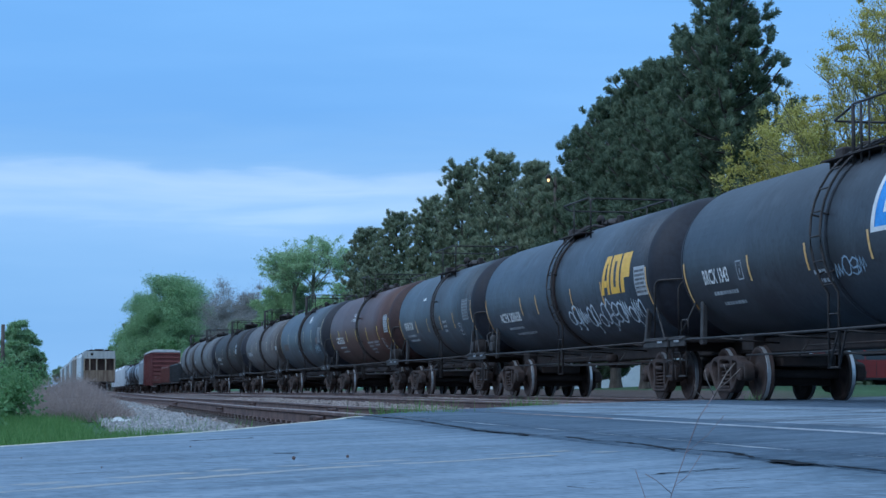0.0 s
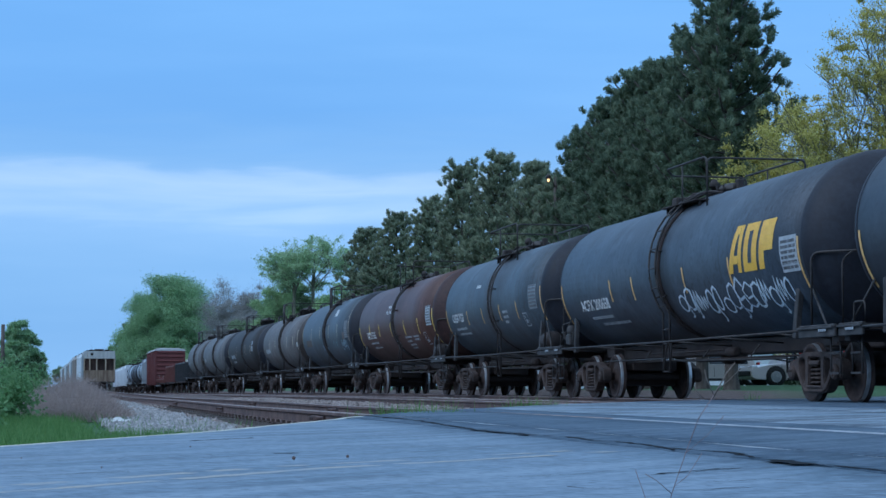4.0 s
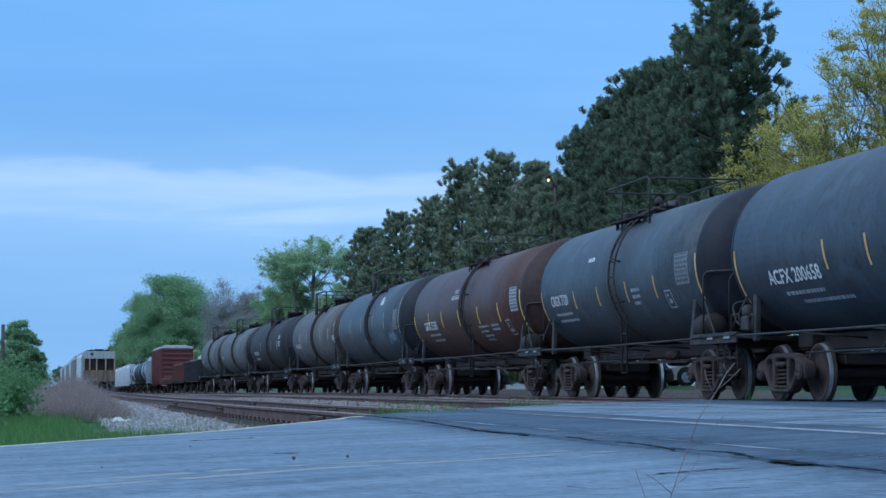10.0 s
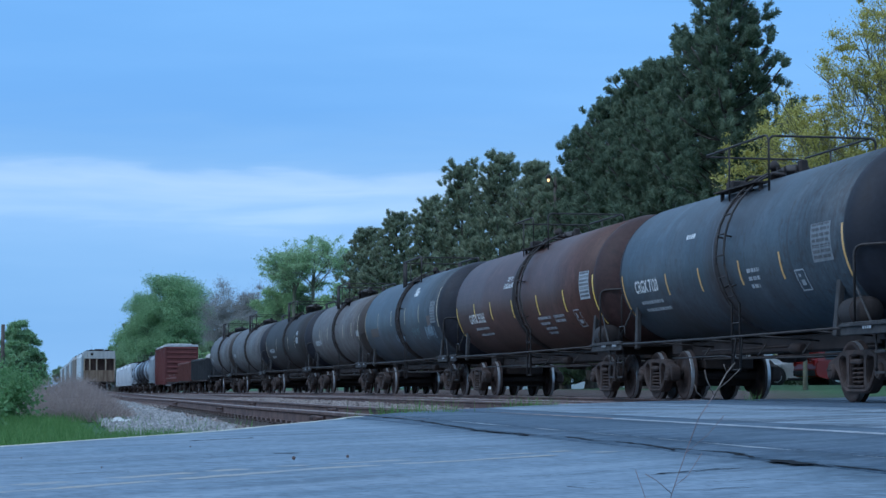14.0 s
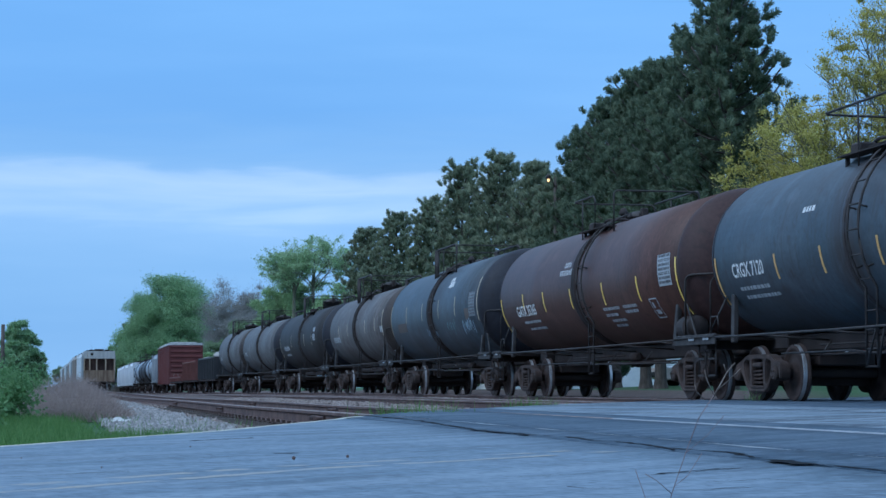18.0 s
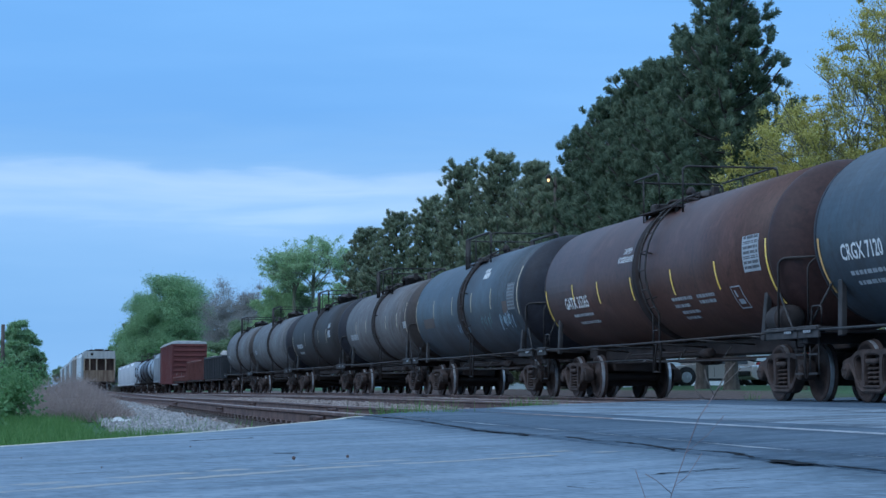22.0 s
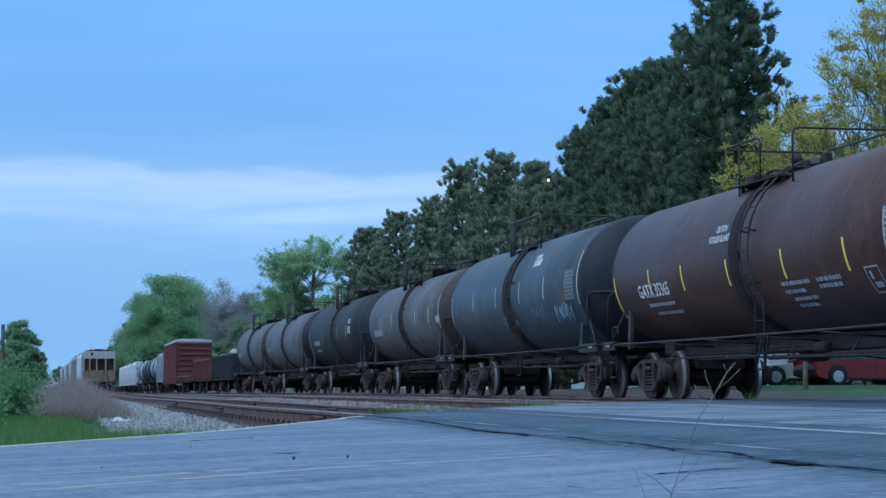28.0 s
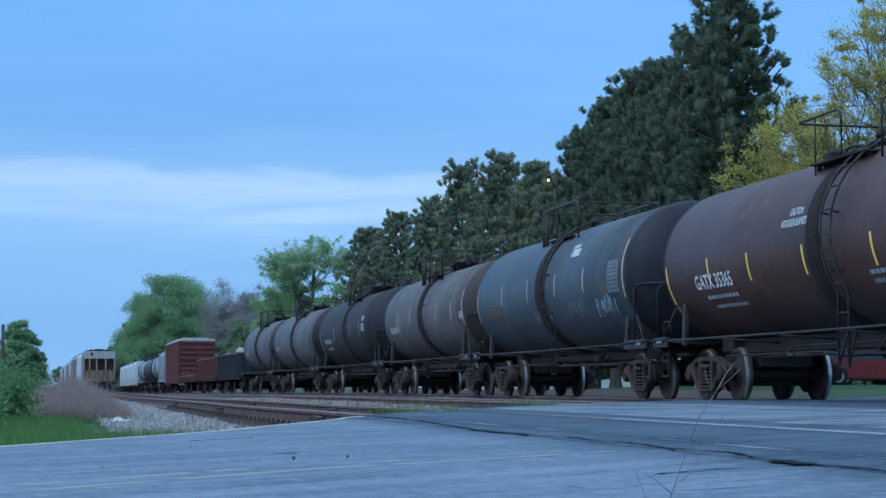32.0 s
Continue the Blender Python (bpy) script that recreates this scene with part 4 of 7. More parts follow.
def ground_material():
    """One ground: ballast and dirt along the tracks, grass on the verges and beyond."""
    m = surface("verge_ground", (0.028, 0.075, 0.018), (0.048, 0.11, 0.028), 1.5, 0.95, 0.5, fine=25)
    nt = m.node_tree
    N, Lk = nt.nodes.new, nt.links.new
    p = nt.nodes["Principled BSDF"]
    src = p.inputs["Base Color"].links[0].from_socket
    co, sp = N("ShaderNodeTexCoord"), N("ShaderNodeSeparateXYZ")
    Lk(co.outputs["Object"], sp.inputs["Vector"])
    n = N("ShaderNodeTexNoise")
    n.inputs["Scale"].default_value, n.inputs["Detail"].default_value = 0.9, 4.0
    Lk(co.outputs["Object"], n.inputs["Vector"])
    wob = N("ShaderNodeMath")
    wob.operation, wob.inputs[1].default_value = "MULTIPLY_ADD", 1.8
    Lk(n.outputs["Fac"], wob.inputs[0])
    lawn, shift = N("ShaderNodeMapRange"), N("ShaderNodeMath")
    lawn.inputs["From Min"].default_value, lawn.inputs["From Max"].default_value = 42.0, 52.0
    lawn.inputs["To Min"].default_value, lawn.inputs["To Max"].default_value = 2.6, 0.0
    Lk(sp.outputs["Y"], lawn.inputs["Value"])
    right = N("ShaderNodeMath")
    right.operation, right.inputs[1].default_value = "GREATER_THAN", 12.0
    Lk(sp.outputs["X"], right.inputs[0])
    both = N("ShaderNodeMath")
    both.operation = "MULTIPLY"
    Lk(lawn.outputs["Result"], both.inputs[0])
    Lk(right.outputs["Value"], both.inputs[1])
    shift.operation = "ADD"
    Lk(sp.outputs["X"], shift.inputs[0])
    Lk(both.outputs["Value"], shift.inputs[1])
    Lk(shift.outputs["Value"], wob.inputs[2])
    cr = N("ShaderNodeValToRGB")
    cr.color_ramp.interpolation = "LINEAR"
    e = cr.color_ramp.elements
    e[0].position, e[0].color = 0.0, (0, 0, 0, 1)
    e[1].position, e[1].color = 1.0, (0, 0, 0, 1)
    for pos, v in ((0.055, 0), (0.085, 1), (0.66, 1), (0.72, 0)):
        k = e.new(pos)
        k.color = (v, v, v, 1)
    mr = N("ShaderNodeMapRange")
    mr.inputs["From Min"].default_value, mr.inputs["From Max"].default_value = 0.0, 30.0
    Lk(wob.outputs["Value"], mr.inputs["Value"])
    Lk(mr.outputs["Result"], cr.inputs["Fac"])
    v = N("ShaderNodeTexVoronoi")
    v.inputs["Scale"].default_value = 14.0
    Lk(co.outputs["Object"], v.inputs["Vector"])
    g = N("ShaderNodeValToRGB")
    g.color_ramp.elements[0].color, g.color_ramp.elements[1].color = (0.060, 0.043, 0.036, 1), (0.138, 0.100, 0.084, 1)
    Lk(v.outputs["Color"], g.inputs["Fac"])
    mix = N("ShaderNodeMix")
    mix.data_type = "RGBA"
    Lk(cr.outputs["Color"], mix.inputs["Factor"])
    Lk(src, mix.inputs[6])
    Lk(g.outputs["Color"], mix.inputs[7])
    Lk(mix.outputs[2], p.inputs["Base Color"])
    return m


def smooth(a, b, x):
    t = max(0.0, min(1.0, (x - a) / (b - a)))
    return t * t * (3 - 2 * t)


def ground_z(x, y):
    z = -0.19 - 0.0028 * max(0.0, min(y, 330.0) - 85.0)
    z += 0.33 * smooth(15.0, 19.5, x) + 0.16 * smooth(23.0, 26.0, x) * smooth(96, 80, y)
    z -= 0.075 * smooth(1.75, 2.2, x) * smooth(4.9, 4.5, x) * smooth(12.5, 14.5, y)
    z += 0.075 * (smooth(4.7, 5.4, x) * smooth(7.0, 6.3, x) + smooth(9.4, 10.0, x) * smooth(11.8, 11.2, x)) * smooth(24, 34, y)
    z += 0.07 * smooth(1.6, 0.2, x) * smooth(60, 20, y)
    return z


def build_ground():
    xs = [-3000, -1200, -500, -200, -100, -50, -25] + [-15 + 0.75 * k for k in range(72)] + [45, 60, 90, 150, 300, 700, 1500, 3000]
    ys = [-300, -120, -60, -30, -15] + [-6 + 1.5 * k for k in range(60)] + [90 + 8 * k for k in range(35)] + [400, 500, 700, 1100, 2000, 4500]
    bm = bmesh.new()
    g = [[bm.verts.new((x, y, ground_z(x, y) + (0.03 * noise.noise((x * 0.7, y * 0.7, 0)) if abs(x) < 40 else 0))) for x in xs] for y in ys]
    for j in range(len(ys) - 1):
        for i in range(len(xs) - 1):
            bm.faces.new((g[j][i], g[j][i + 1], g[j + 1][i + 1], g[j + 1][i])).smooth = True
    ob = part("ground", bm, ground_material(), None)
    tagged(ob, "grass verge and pale gravel beside the tracks", "ground", kind="structure")


# far-left and near-right edges of the road, which crosses the tracks at a slant
LEFT_EDGE = [(-60.0, -128.0), (-9.0, -12.0), (-2.0, 4.0), (-0.24, 8.24), (0.89, 10.93), (1.43, 12.66), (2.39, 15.43), (3.23, 18.1), (6.82, 25.9), (9.38, 30.6), (12.2, 34.6), (15.0, 37.5), (16.6, 38.0), (30.0, 42.0), (60.0, 56.0)]
RIGHT_EDGE = [(-60.0, -140.0), (-9.0, -22.0), (-3.0, -7.5), (0.4, -1.2), (2.6, 1.6), (5.0, 5.5), (9.5, 10.0), (20.0, 24.0), (34.0, 32.0), (75.0, 50.0)]


def on_line(line, x):
    for a, b in zip(line, line[1:]):
        if a[0] <= x <= b[0]:
            return a[1] + (b[1] - a[1]) * (x - a[0]) / (b[0] - a[0])
    return line[0][1] if x < line[0][0] else line[-1][1]


def road_z(x, y):
    return 0.012 * smooth(1.5, 3.0, x) - 0.004 + 0.05 * smooth(14.5, 18.0, x) + 0.13 * smooth(18.0, 26.0, x)


def skim(x):
    """Height of thin paint and cracks over the asphalt."""
    return 0.0005 + 0.0012 * smooth(1.3, 1.6, x) + (0.0045 if x > 2.16 else 0.0)


def strip(name, x0, x1, material, lift=0.0, parent=None, wob=0.0, label=""):
    """A strip of paving between x0 and x1 (parallel to the tracks), cut by the road's slanting edges; 0.2 m thick."""
    bm = bmesh.new()
    nx = max(2, int((x1 - x0) / 0.4))
    top = []
    for i in range(nx + 1):
        x = x0 + (x1 - x0) * i / nx
        ya, yb = on_line(RIGHT_EDGE, x), on_line(LEFT_EDGE, x)
        col = []
        for j in range(41):
            y = ya + (yb - ya) * j / 40
            xx = x
            if wob and i in (0, nx):
                xx += wob * noise.noise((x * 3.1, y * 1.3, 4.0)) + 0.4 * wob * noise.noise((x, y * 6.0, 9.0))
            col.append(bm.verts.new((xx, y, road_z(x, y) + lift)))
        top.append(col)
    for i in range(nx):
        for j in range(40):
            bm.faces.new((top[i][j], top[i][j + 1], top[i + 1][j + 1], top[i + 1][j])).smooth = True
    rim = [e for e in bm.edges if e.is_boundary]
    r = bmesh.ops.extrude_edge_only(bm, edges=rim)
    for q in r["geom"]:
        if isinstance(q, bmesh.types.BMVert):
            q.co.z -= 0.22
    bmesh.ops.recalc_face_normals(bm, faces=bm.faces)
    return part(name, bm, material, parent, label)


NEAR_RAILS, MID_RAILS = (2.65, 4.09), (7.5, 8.94)
TRAIN_RAILS = (TRACK_X - 0.755, TRACK_X + 0.755)


def build_road():
    road = strip("road", -40.0, 2.25, M["asphalt_old"], wob=0.0)
    tagged(road, "sun-bleached cracked grey asphalt road with a worn yellow line", "road", kind="structure")
    cross = strip("crossing", 2.25, NEAR_RAILS[0] - 0.008, M["asphalt_dark"], 0.004, wob=0.05)
    tagged(cross, "dark patched asphalt level crossing round sunken rails", "level crossing", kind="structure")
    g = 0.045
    for a, b, mt, nm in ((NEAR_RAILS[0] + 0.10, NEAR_RAILS[1] - 0.10, "asphalt_dark", "paving"), (NEAR_RAILS[1] + 0.008, 4.6, "asphalt_dark", "paving"), (4.61, MID_RAILS[0] - g, "asphalt_light", "paving"),
                         (MID_RAILS[0] + 0.10, MID_RAILS[1] - 0.10, "asphalt_light", "paving"), (MID_RAILS[1] + g, 10.4, "asphalt_dark", "paving"), (10.41, TRAIN_RAILS[0] - g, "asphalt_dark", "paving"), (TRAIN_RAILS[0] + 0.1, TRAIN_RAILS[1] - 0.1, "asphalt_dark", "paving"), (TRAIN_RAILS[1] + g, 15.5, "asphalt_mid", "paving"), (15.51, 60.0, "asphalt_mid", "paving")):
        strip(nm, a, b, M[mt], 0.0, cross)
    # worn double yellow line
    for k, off in enumerate((0.0, 0.19)):
        bm = bmesh.new()
        P = [(-1.6, 3.45), (-0.14, 4.93), (0.68, 6.02), (2.01, 7.28)]
        rg = random.Random(k)
        pts = []
        for a, b in zip(P, P[1:]):
            n = 14
            for i in range(n):
                w = i / n
                pts.append(Vector((a[0] + (b[0] - a[0]) * w + off * 0.6, a[1] + (b[1] - a[1]) * w - off * 0.8, 0)))
        for a, b in zip(pts, pts[1:]):
            if rg.random() < (0.12 if k else 0.55):
                continue
            d = (b - a).normalized()
            nn = Vector((-d.y, d.x, 0)) * 0.034 * (0.6 + 0.6 * rg.random())
            q = [bm.verts.new((v.x, v.y, road_z(v.x, v.y) + skim(v.x))) for v in (a - nn, b - nn, b + nn, a + nn)]
            bm.faces.new(q)
        part("yellow_line", bm, M["road_yellow"], road, "worn yellow centre line")
    # pale crumbling edge of the asphalt
    bm = bmesh.new()
    prev = None
    for k in range(61):
        x = -2.2 + 4.6 * k / 60
        y = on_line(LEFT_EDGE, x)
        w = 0.05 * (0.7 + 0.6 * noise.noise((x * 5, 0, 2)))
        q = [bm.verts.new((x + 0.9 * w, y - 0.45 * w, road_z(x, y) + skim(x))), bm.verts.new((x - 0.02, y + 0.01, road_z(x, y) + skim(x)))]
        if prev:
            bm.faces.new((prev[0], prev[1], q[1], q[0]))
        prev = q
    part("road_edge", bm, M["edge_line"], road, "pale crumbling asphalt edge")


def rail_bm(x, zs, polish=0.0):
    """One rail along y: base, web and head; zs gives (y, z of the head's top)."""
    prof = [(-0.07, -0.17), (-0.07, -0.155), (-0.012, -0.13), (-0.012, -0.045), (-0.036, -0.035), (-0.036, -0.008), (-0.028, 0.0), (0.028, 0.0), (0.036, -0.008), (0.036, -0.035), (0.012, -0.045), (0.012, -0.13), (0.07, -0.155), (0.07, -0.17)]
    bm = bmesh.new()
    rings = []
    for y, z, dx in zs:
        rings.append([bm.verts.new((x + dx + a, y, z + b)) for a, b in prof])
    n = len(prof)
    for r, s in zip(rings, rings[1:]):
        for k in range(n):
            f = bm.faces.new((r[k], r[(k + 1) % n], s[(k + 1) % n], s[k]))
            f.material_index = (2 if r[0].co.y < polish else 1) if 5 <= k <= 7 else 0
    bm.faces.new(rings[0])
    bm.faces.new(rings[-1][::-1])
    bmesh.ops.recalc_face_normals(bm, faces=bm.faces)
    return bm


def near_z(y):
    return 0.0086 - 0.0386 * smooth(14, 32, y) - 0.10 * smooth(32, 80, y) - 0.03 * smooth(90, 170, y) - 0.1 * smooth(170, 400, y)


def near_bend(y):
    """Sideways swing of the near track far off: right, then back left."""
    return 0.85 * smooth(70, 190, y) - 0.65 * smooth(208, 250, y) - 1.4 * smooth(228, 460, y)


def mid_z(y):
    return -0.02 * smooth(26, 45, y) - 0.08 * smooth(45, 85, y) - 0.0028 * max(0, y - 85)


def build_tracks():
    tie = bmesh.new()
    box(tie, -1.3, 1.3, -0.115, 0.115, -0.35, -0.172, 0.012)
    me = bpy.data.meshes.new("tie")
    tie.to_mesh(me)
    tie.free()
    me.materials.append(M["tie"])
    plate = bmesh.new()
    box(plate, -0.17, 0.17, -0.09, 0.09, -0.173, -0.158, 0.004)
    for sx in (-0.1, 0.1):
        for sy in (-0.05, 0.05):
            box(plate, sx - 0.014, sx + 0.014, sy - 0.014, sy + 0.014, -0.16, -0.125)
    pm = bpy.data.meshes.new("tie_plate")
    plate.to_mesh(pm)
    plate.free()
    pm.materials.append(M["truck"])
    joint = bmesh.new()
    for s in (-1, 1):
        box(joint, s * 0.028 - 0.014, s * 0.028 + 0.014, -0.45, 0.45, -0.125, -0.05, 0.006)
        for k in range(6):
            box(joint, s * 0.048 - 0.016, s * 0.048 + 0.016, -0.4 + 0.16 * k - 0.016, -0.4 + 0.16 * k + 0.016, -0.1, -0.068)
    jm = bpy.data.meshes.new("joint_bar")
    joint.to_mesh(jm)
    joint.free()
    jm.materials.append(M["rail_side"])
    def zs(f, dx=lambda y: 0.0):
        return [(y, f(y), dx(y)) for y in [-30, -10, 0, 5, 10] + [12 + 2 * k for k in range(44)] + [105 + 12 * k for k in range(30)]]
    bend = lambda y: track_at(y)[0].x - TRACK_X
    flat = lambda y: 0.0
    for label, xs, f, dx, y0, y1 in (("rusty near track with weathered ties", NEAR_RAILS, near_z, near_bend, 13, 70), ("rusty middle track with weathered ties", MID_RAILS, mid_z, flat, 24, 70), ("worn rails of the track under the train", TRAIN_RAILS, lambda y: track_at(y)[0].z, bend, 36, 90)):
        tr = thing("track", label, "railway track", "tracks", "structure")
        for x in xs:
            part("rail", rail_bm(x, zs(f, dx), y0), [M["rail_side"], M["rail_head"], M["rail_bright"]], tr)
        c = (xs[0] + xs[1]) / 2
        y, rg = y0, random.Random(int(c * 10))
        while y < y1:
            o = new("tie", me)
            o.parent = tr
            o.matrix_basis = pose(c + dx(y) + rg.uniform(-0.14, 0.1), y, f(y) + rg.uniform(-0.012, 0.006), 0, 0, rg.uniform(-1.5, 1.5))
            if y < 45:
                for x in xs:
                    q = new("tie_plate", pm)
                    q.parent = tr
                    q.matrix_basis = pose(x + dx(y), y, f(y))
            y += 0.54
        for x in xs:
            for yy in (y0 + 3.5 + (x % 1) * 5, y0 + 15.5 + (x % 1) * 5, y0 + 27.5 + (x % 1) * 5):
                q = new("joint_bar", jm)
                q.parent = tr
                q.matrix_basis = pose(x + dx(yy), yy, f(yy))


build_ground()
build_road()
build_tracks()

# ---- trees ----
M["bark"] = surface("grey_brown_bark", (0.06, 0.05, 0.042), (0.12, 0.10, 0.085), 4, 0.95, 0.5, stretch=(3, 3, 0.6))


def leaf_material(name, a, b, c, rough=0.6):
    m = bpy.data.materials.new(name)
    m.use_nodes = True
    nt = m.node_tree
    N, Lk = nt.nodes.new, nt.links.new
    p = nt.nodes["Principled BSDF"]
    g, cr = N("ShaderNodeNewGeometry"), N("ShaderNodeValToRGB")
    e = cr.color_ramp.elements
    e[0].position, e[0].color = 0.0, (*a, 1)
    e[1].position, e[1].color = 1.0, (*c, 1)
    k = e.new(0.5)
    k.color = (*b, 1)
    Lk(g.outputs["Random Per Island"], cr.inputs["Fac"])
    Lk(cr.outputs["Color"], p.inputs["Base Color"])
    p.inputs["Roughness"].default_value = rough
    p.inputs["Specular IOR Level"].default_value = 0.2
    tr, mx = N("ShaderNodeBsdfTranslucent"), N("ShaderNodeMixShader")
    Lk(cr.outputs["Color"], tr.inputs["Color"])
    mx.inputs["Fac"].default_value = 0.4
    out = nt.nodes["Material Output"]
    Lk(p.outputs["BSDF"], mx.inputs[1])
    Lk(tr.outputs["BSDF"], mx.inputs[2])
    Lk(mx.outputs["Shader"], out.inputs["Surface"])
    return m


M["pale_bark"] = surface("olive_grey_bark", (0.13, 0.125, 0.085), (0.2, 0.19, 0.13), 4, 0.95, 0.3)
LEAF = {
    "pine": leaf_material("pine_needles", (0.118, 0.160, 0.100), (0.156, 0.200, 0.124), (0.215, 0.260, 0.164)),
    # far pines: needle colour made paler in place of haze
    "far_pine": leaf_material("haze_paled_pine_needles", (0.185, 0.220, 0.140), (0.240, 0.275, 0.172), (0.310, 0.340, 0.220)),
    "yellow": leaf_material("yellow_green_spring_leaves", (0.36, 0.34, 0.08), (0.50, 0.46, 0.12), (0.66, 0.59, 0.21)),
    # fresh green lifted in colour for the haze before these distant trees
    "green": leaf_material("fresh_green_hazed_leaves", (0.23, 0.36, 0.18), (0.30, 0.44, 0.23), (0.37, 0.51, 0.28)),
    "pale": leaf_material("pale_spring_leaves", (0.30, 0.43, 0.21), (0.37, 0.50, 0.26), (0.44, 0.56, 0.31)),
    "spring": leaf_material("yellowish_spring_leaves", (0.33, 0.46, 0.24), (0.40, 0.53, 0.30), (0.48, 0.60, 0.37)),
    "grey": leaf_material("bare_budding_twigs", (0.24, 0.24, 0.23), (0.31, 0.30, 0.28), (0.37, 0.36, 0.32)),
    "olive": leaf_material("muted_green_leaves", (0.19, 0.26, 0.14), (0.24, 0.32, 0.18), (0.30, 0.37, 0.23)),
    "bush": leaf_material("bright_bush_leaves", (0.12, 0.22, 0.08), (0.16, 0.28, 0.11), (0.21, 0.34, 0.15)),
    "dead": leaf_material("dry_brown_weed_stems", (0.30, 0.24, 0.215), (0.38, 0.305, 0.27), (0.46, 0.375, 0.33)),
    "grass": leaf_material("verge_grass_blades", (0.105, 0.20, 0.055), (0.145, 0.26, 0.078), (0.20, 0.33, 0.11)),
}


def cloud_mesh(name, verts, faces, material, parent, label=""):
    me = bpy.data.meshes.new(name)
    me.from_pydata(verts, [], faces)
    me.materials.append(material)
    ob = new(name, me)
    if parent is not None:
        ob.parent = parent
    if label:
        ob["label"] = label
    return ob


def leaves(centres, size, rg, aspect=0.6):
    """Diamond leaves, turned at random, as plain lists."""
    C = np.asarray(centres)
    n = len(C)
    a = rg.normal(size=(n, 3))
    a /= np.linalg.norm(a, axis=1)[:, None]
    b = rg.normal(size=(n, 3))
    b -= (b * a).sum(1)[:, None] * a
    b /= np.linalg.norm(b, axis=1)[:, None]
    s = size * (0.6 + 0.8 * rg.random(n))[:, None]
    V = np.stack([C - a * s, C - b * s * aspect, C + a * s, C + b * s * aspect], 1).reshape(-1, 3)
    F = np.arange(4 * n).reshape(n, 4)
    return V, F


def blades(base, tip, width, rg):
    """Thin triangles from base to tip."""
    B, T = np.asarray(base), np.asarray(tip)
    d = T - B
    s = np.cross(d, rg.normal(size=d.shape))
    s /= np.linalg.norm(s, axis=1)[:, None] + 1e-9
    V = np.stack([B - s * width / 2, B + s * width / 2, T], 1).reshape(-1, 3)
    return V, np.arange(3 * len(B)).reshape(-1, 3)


def brushes(at, axis, length, width, sides, needles, rg):
    """Bottle-brush shoots: a rough spindle of packed needles with loose needles standing out of it."""
    P, A = np.asarray(at), np.asarray(axis)
    n = len(P)
    A = A / np.linalg.norm(A, axis=1)[:, None]
    u = np.cross(A, rg.normal(size=A.shape))
    u /= np.linalg.norm(u, axis=1)[:, None]
    v = np.cross(A, u)
    prof = ((0.0, 0.25), (0.2, 0.85), (0.55, 1.0), (0.85, 0.6), (1.0, 0.08))
    rings = []
    for w, r in prof:
        for k in range(sides):
            a = k * math.tau / sides
            jit = 0.72 + 0.56 * rg.random((n, 1))
            lift = (rg.random((n, 1)) - 0.5) * 0.16
            rings.append(P + A * length[:, None] * (w + lift) + (u * math.cos(a) + v * math.sin(a)) * width[:, None] * 0.6 * r * jit)
    V = np.stack(rings, 1).reshape(-1, 3)
    quad = [(i * sides + k, i * sides + (k + 1) % sides, (i + 1) * sides + (k + 1) % sides, (i + 1) * sides + k) for i in range(len(prof) - 1) for k in range(sides)]
    F = (np.array(quad)[None] + (np.arange(n) * sides * len(prof))[:, None, None]).reshape(-1, 4)
    C = np.repeat(P, needles, 0)
    L, W = np.repeat(length, needles)[:, None], np.repeat(width, needles)[:, None]
    ax = np.repeat(A, needles, 0)
    w = rg.random((len(C), 1))
    d = rg.normal(size=C.shape)
    d -= (d * ax).sum(1)[:, None] * ax
    d /= np.linalg.norm(d, axis=1)[:, None]
    base = C + ax * L * (0.05 + 0.9 * w) + d * W * 0.12
    plump = np.sqrt(1.05 - (1.6 * w - 0.75) ** 2)
    V2, F2 = blades(base + (d + ax * (0.25 + 0.45 * w)) * W * plump * (0.8 + 0.3 * rg.random((len(C), 1))), base, 0.026, rg)
    return V, F, V2, F2


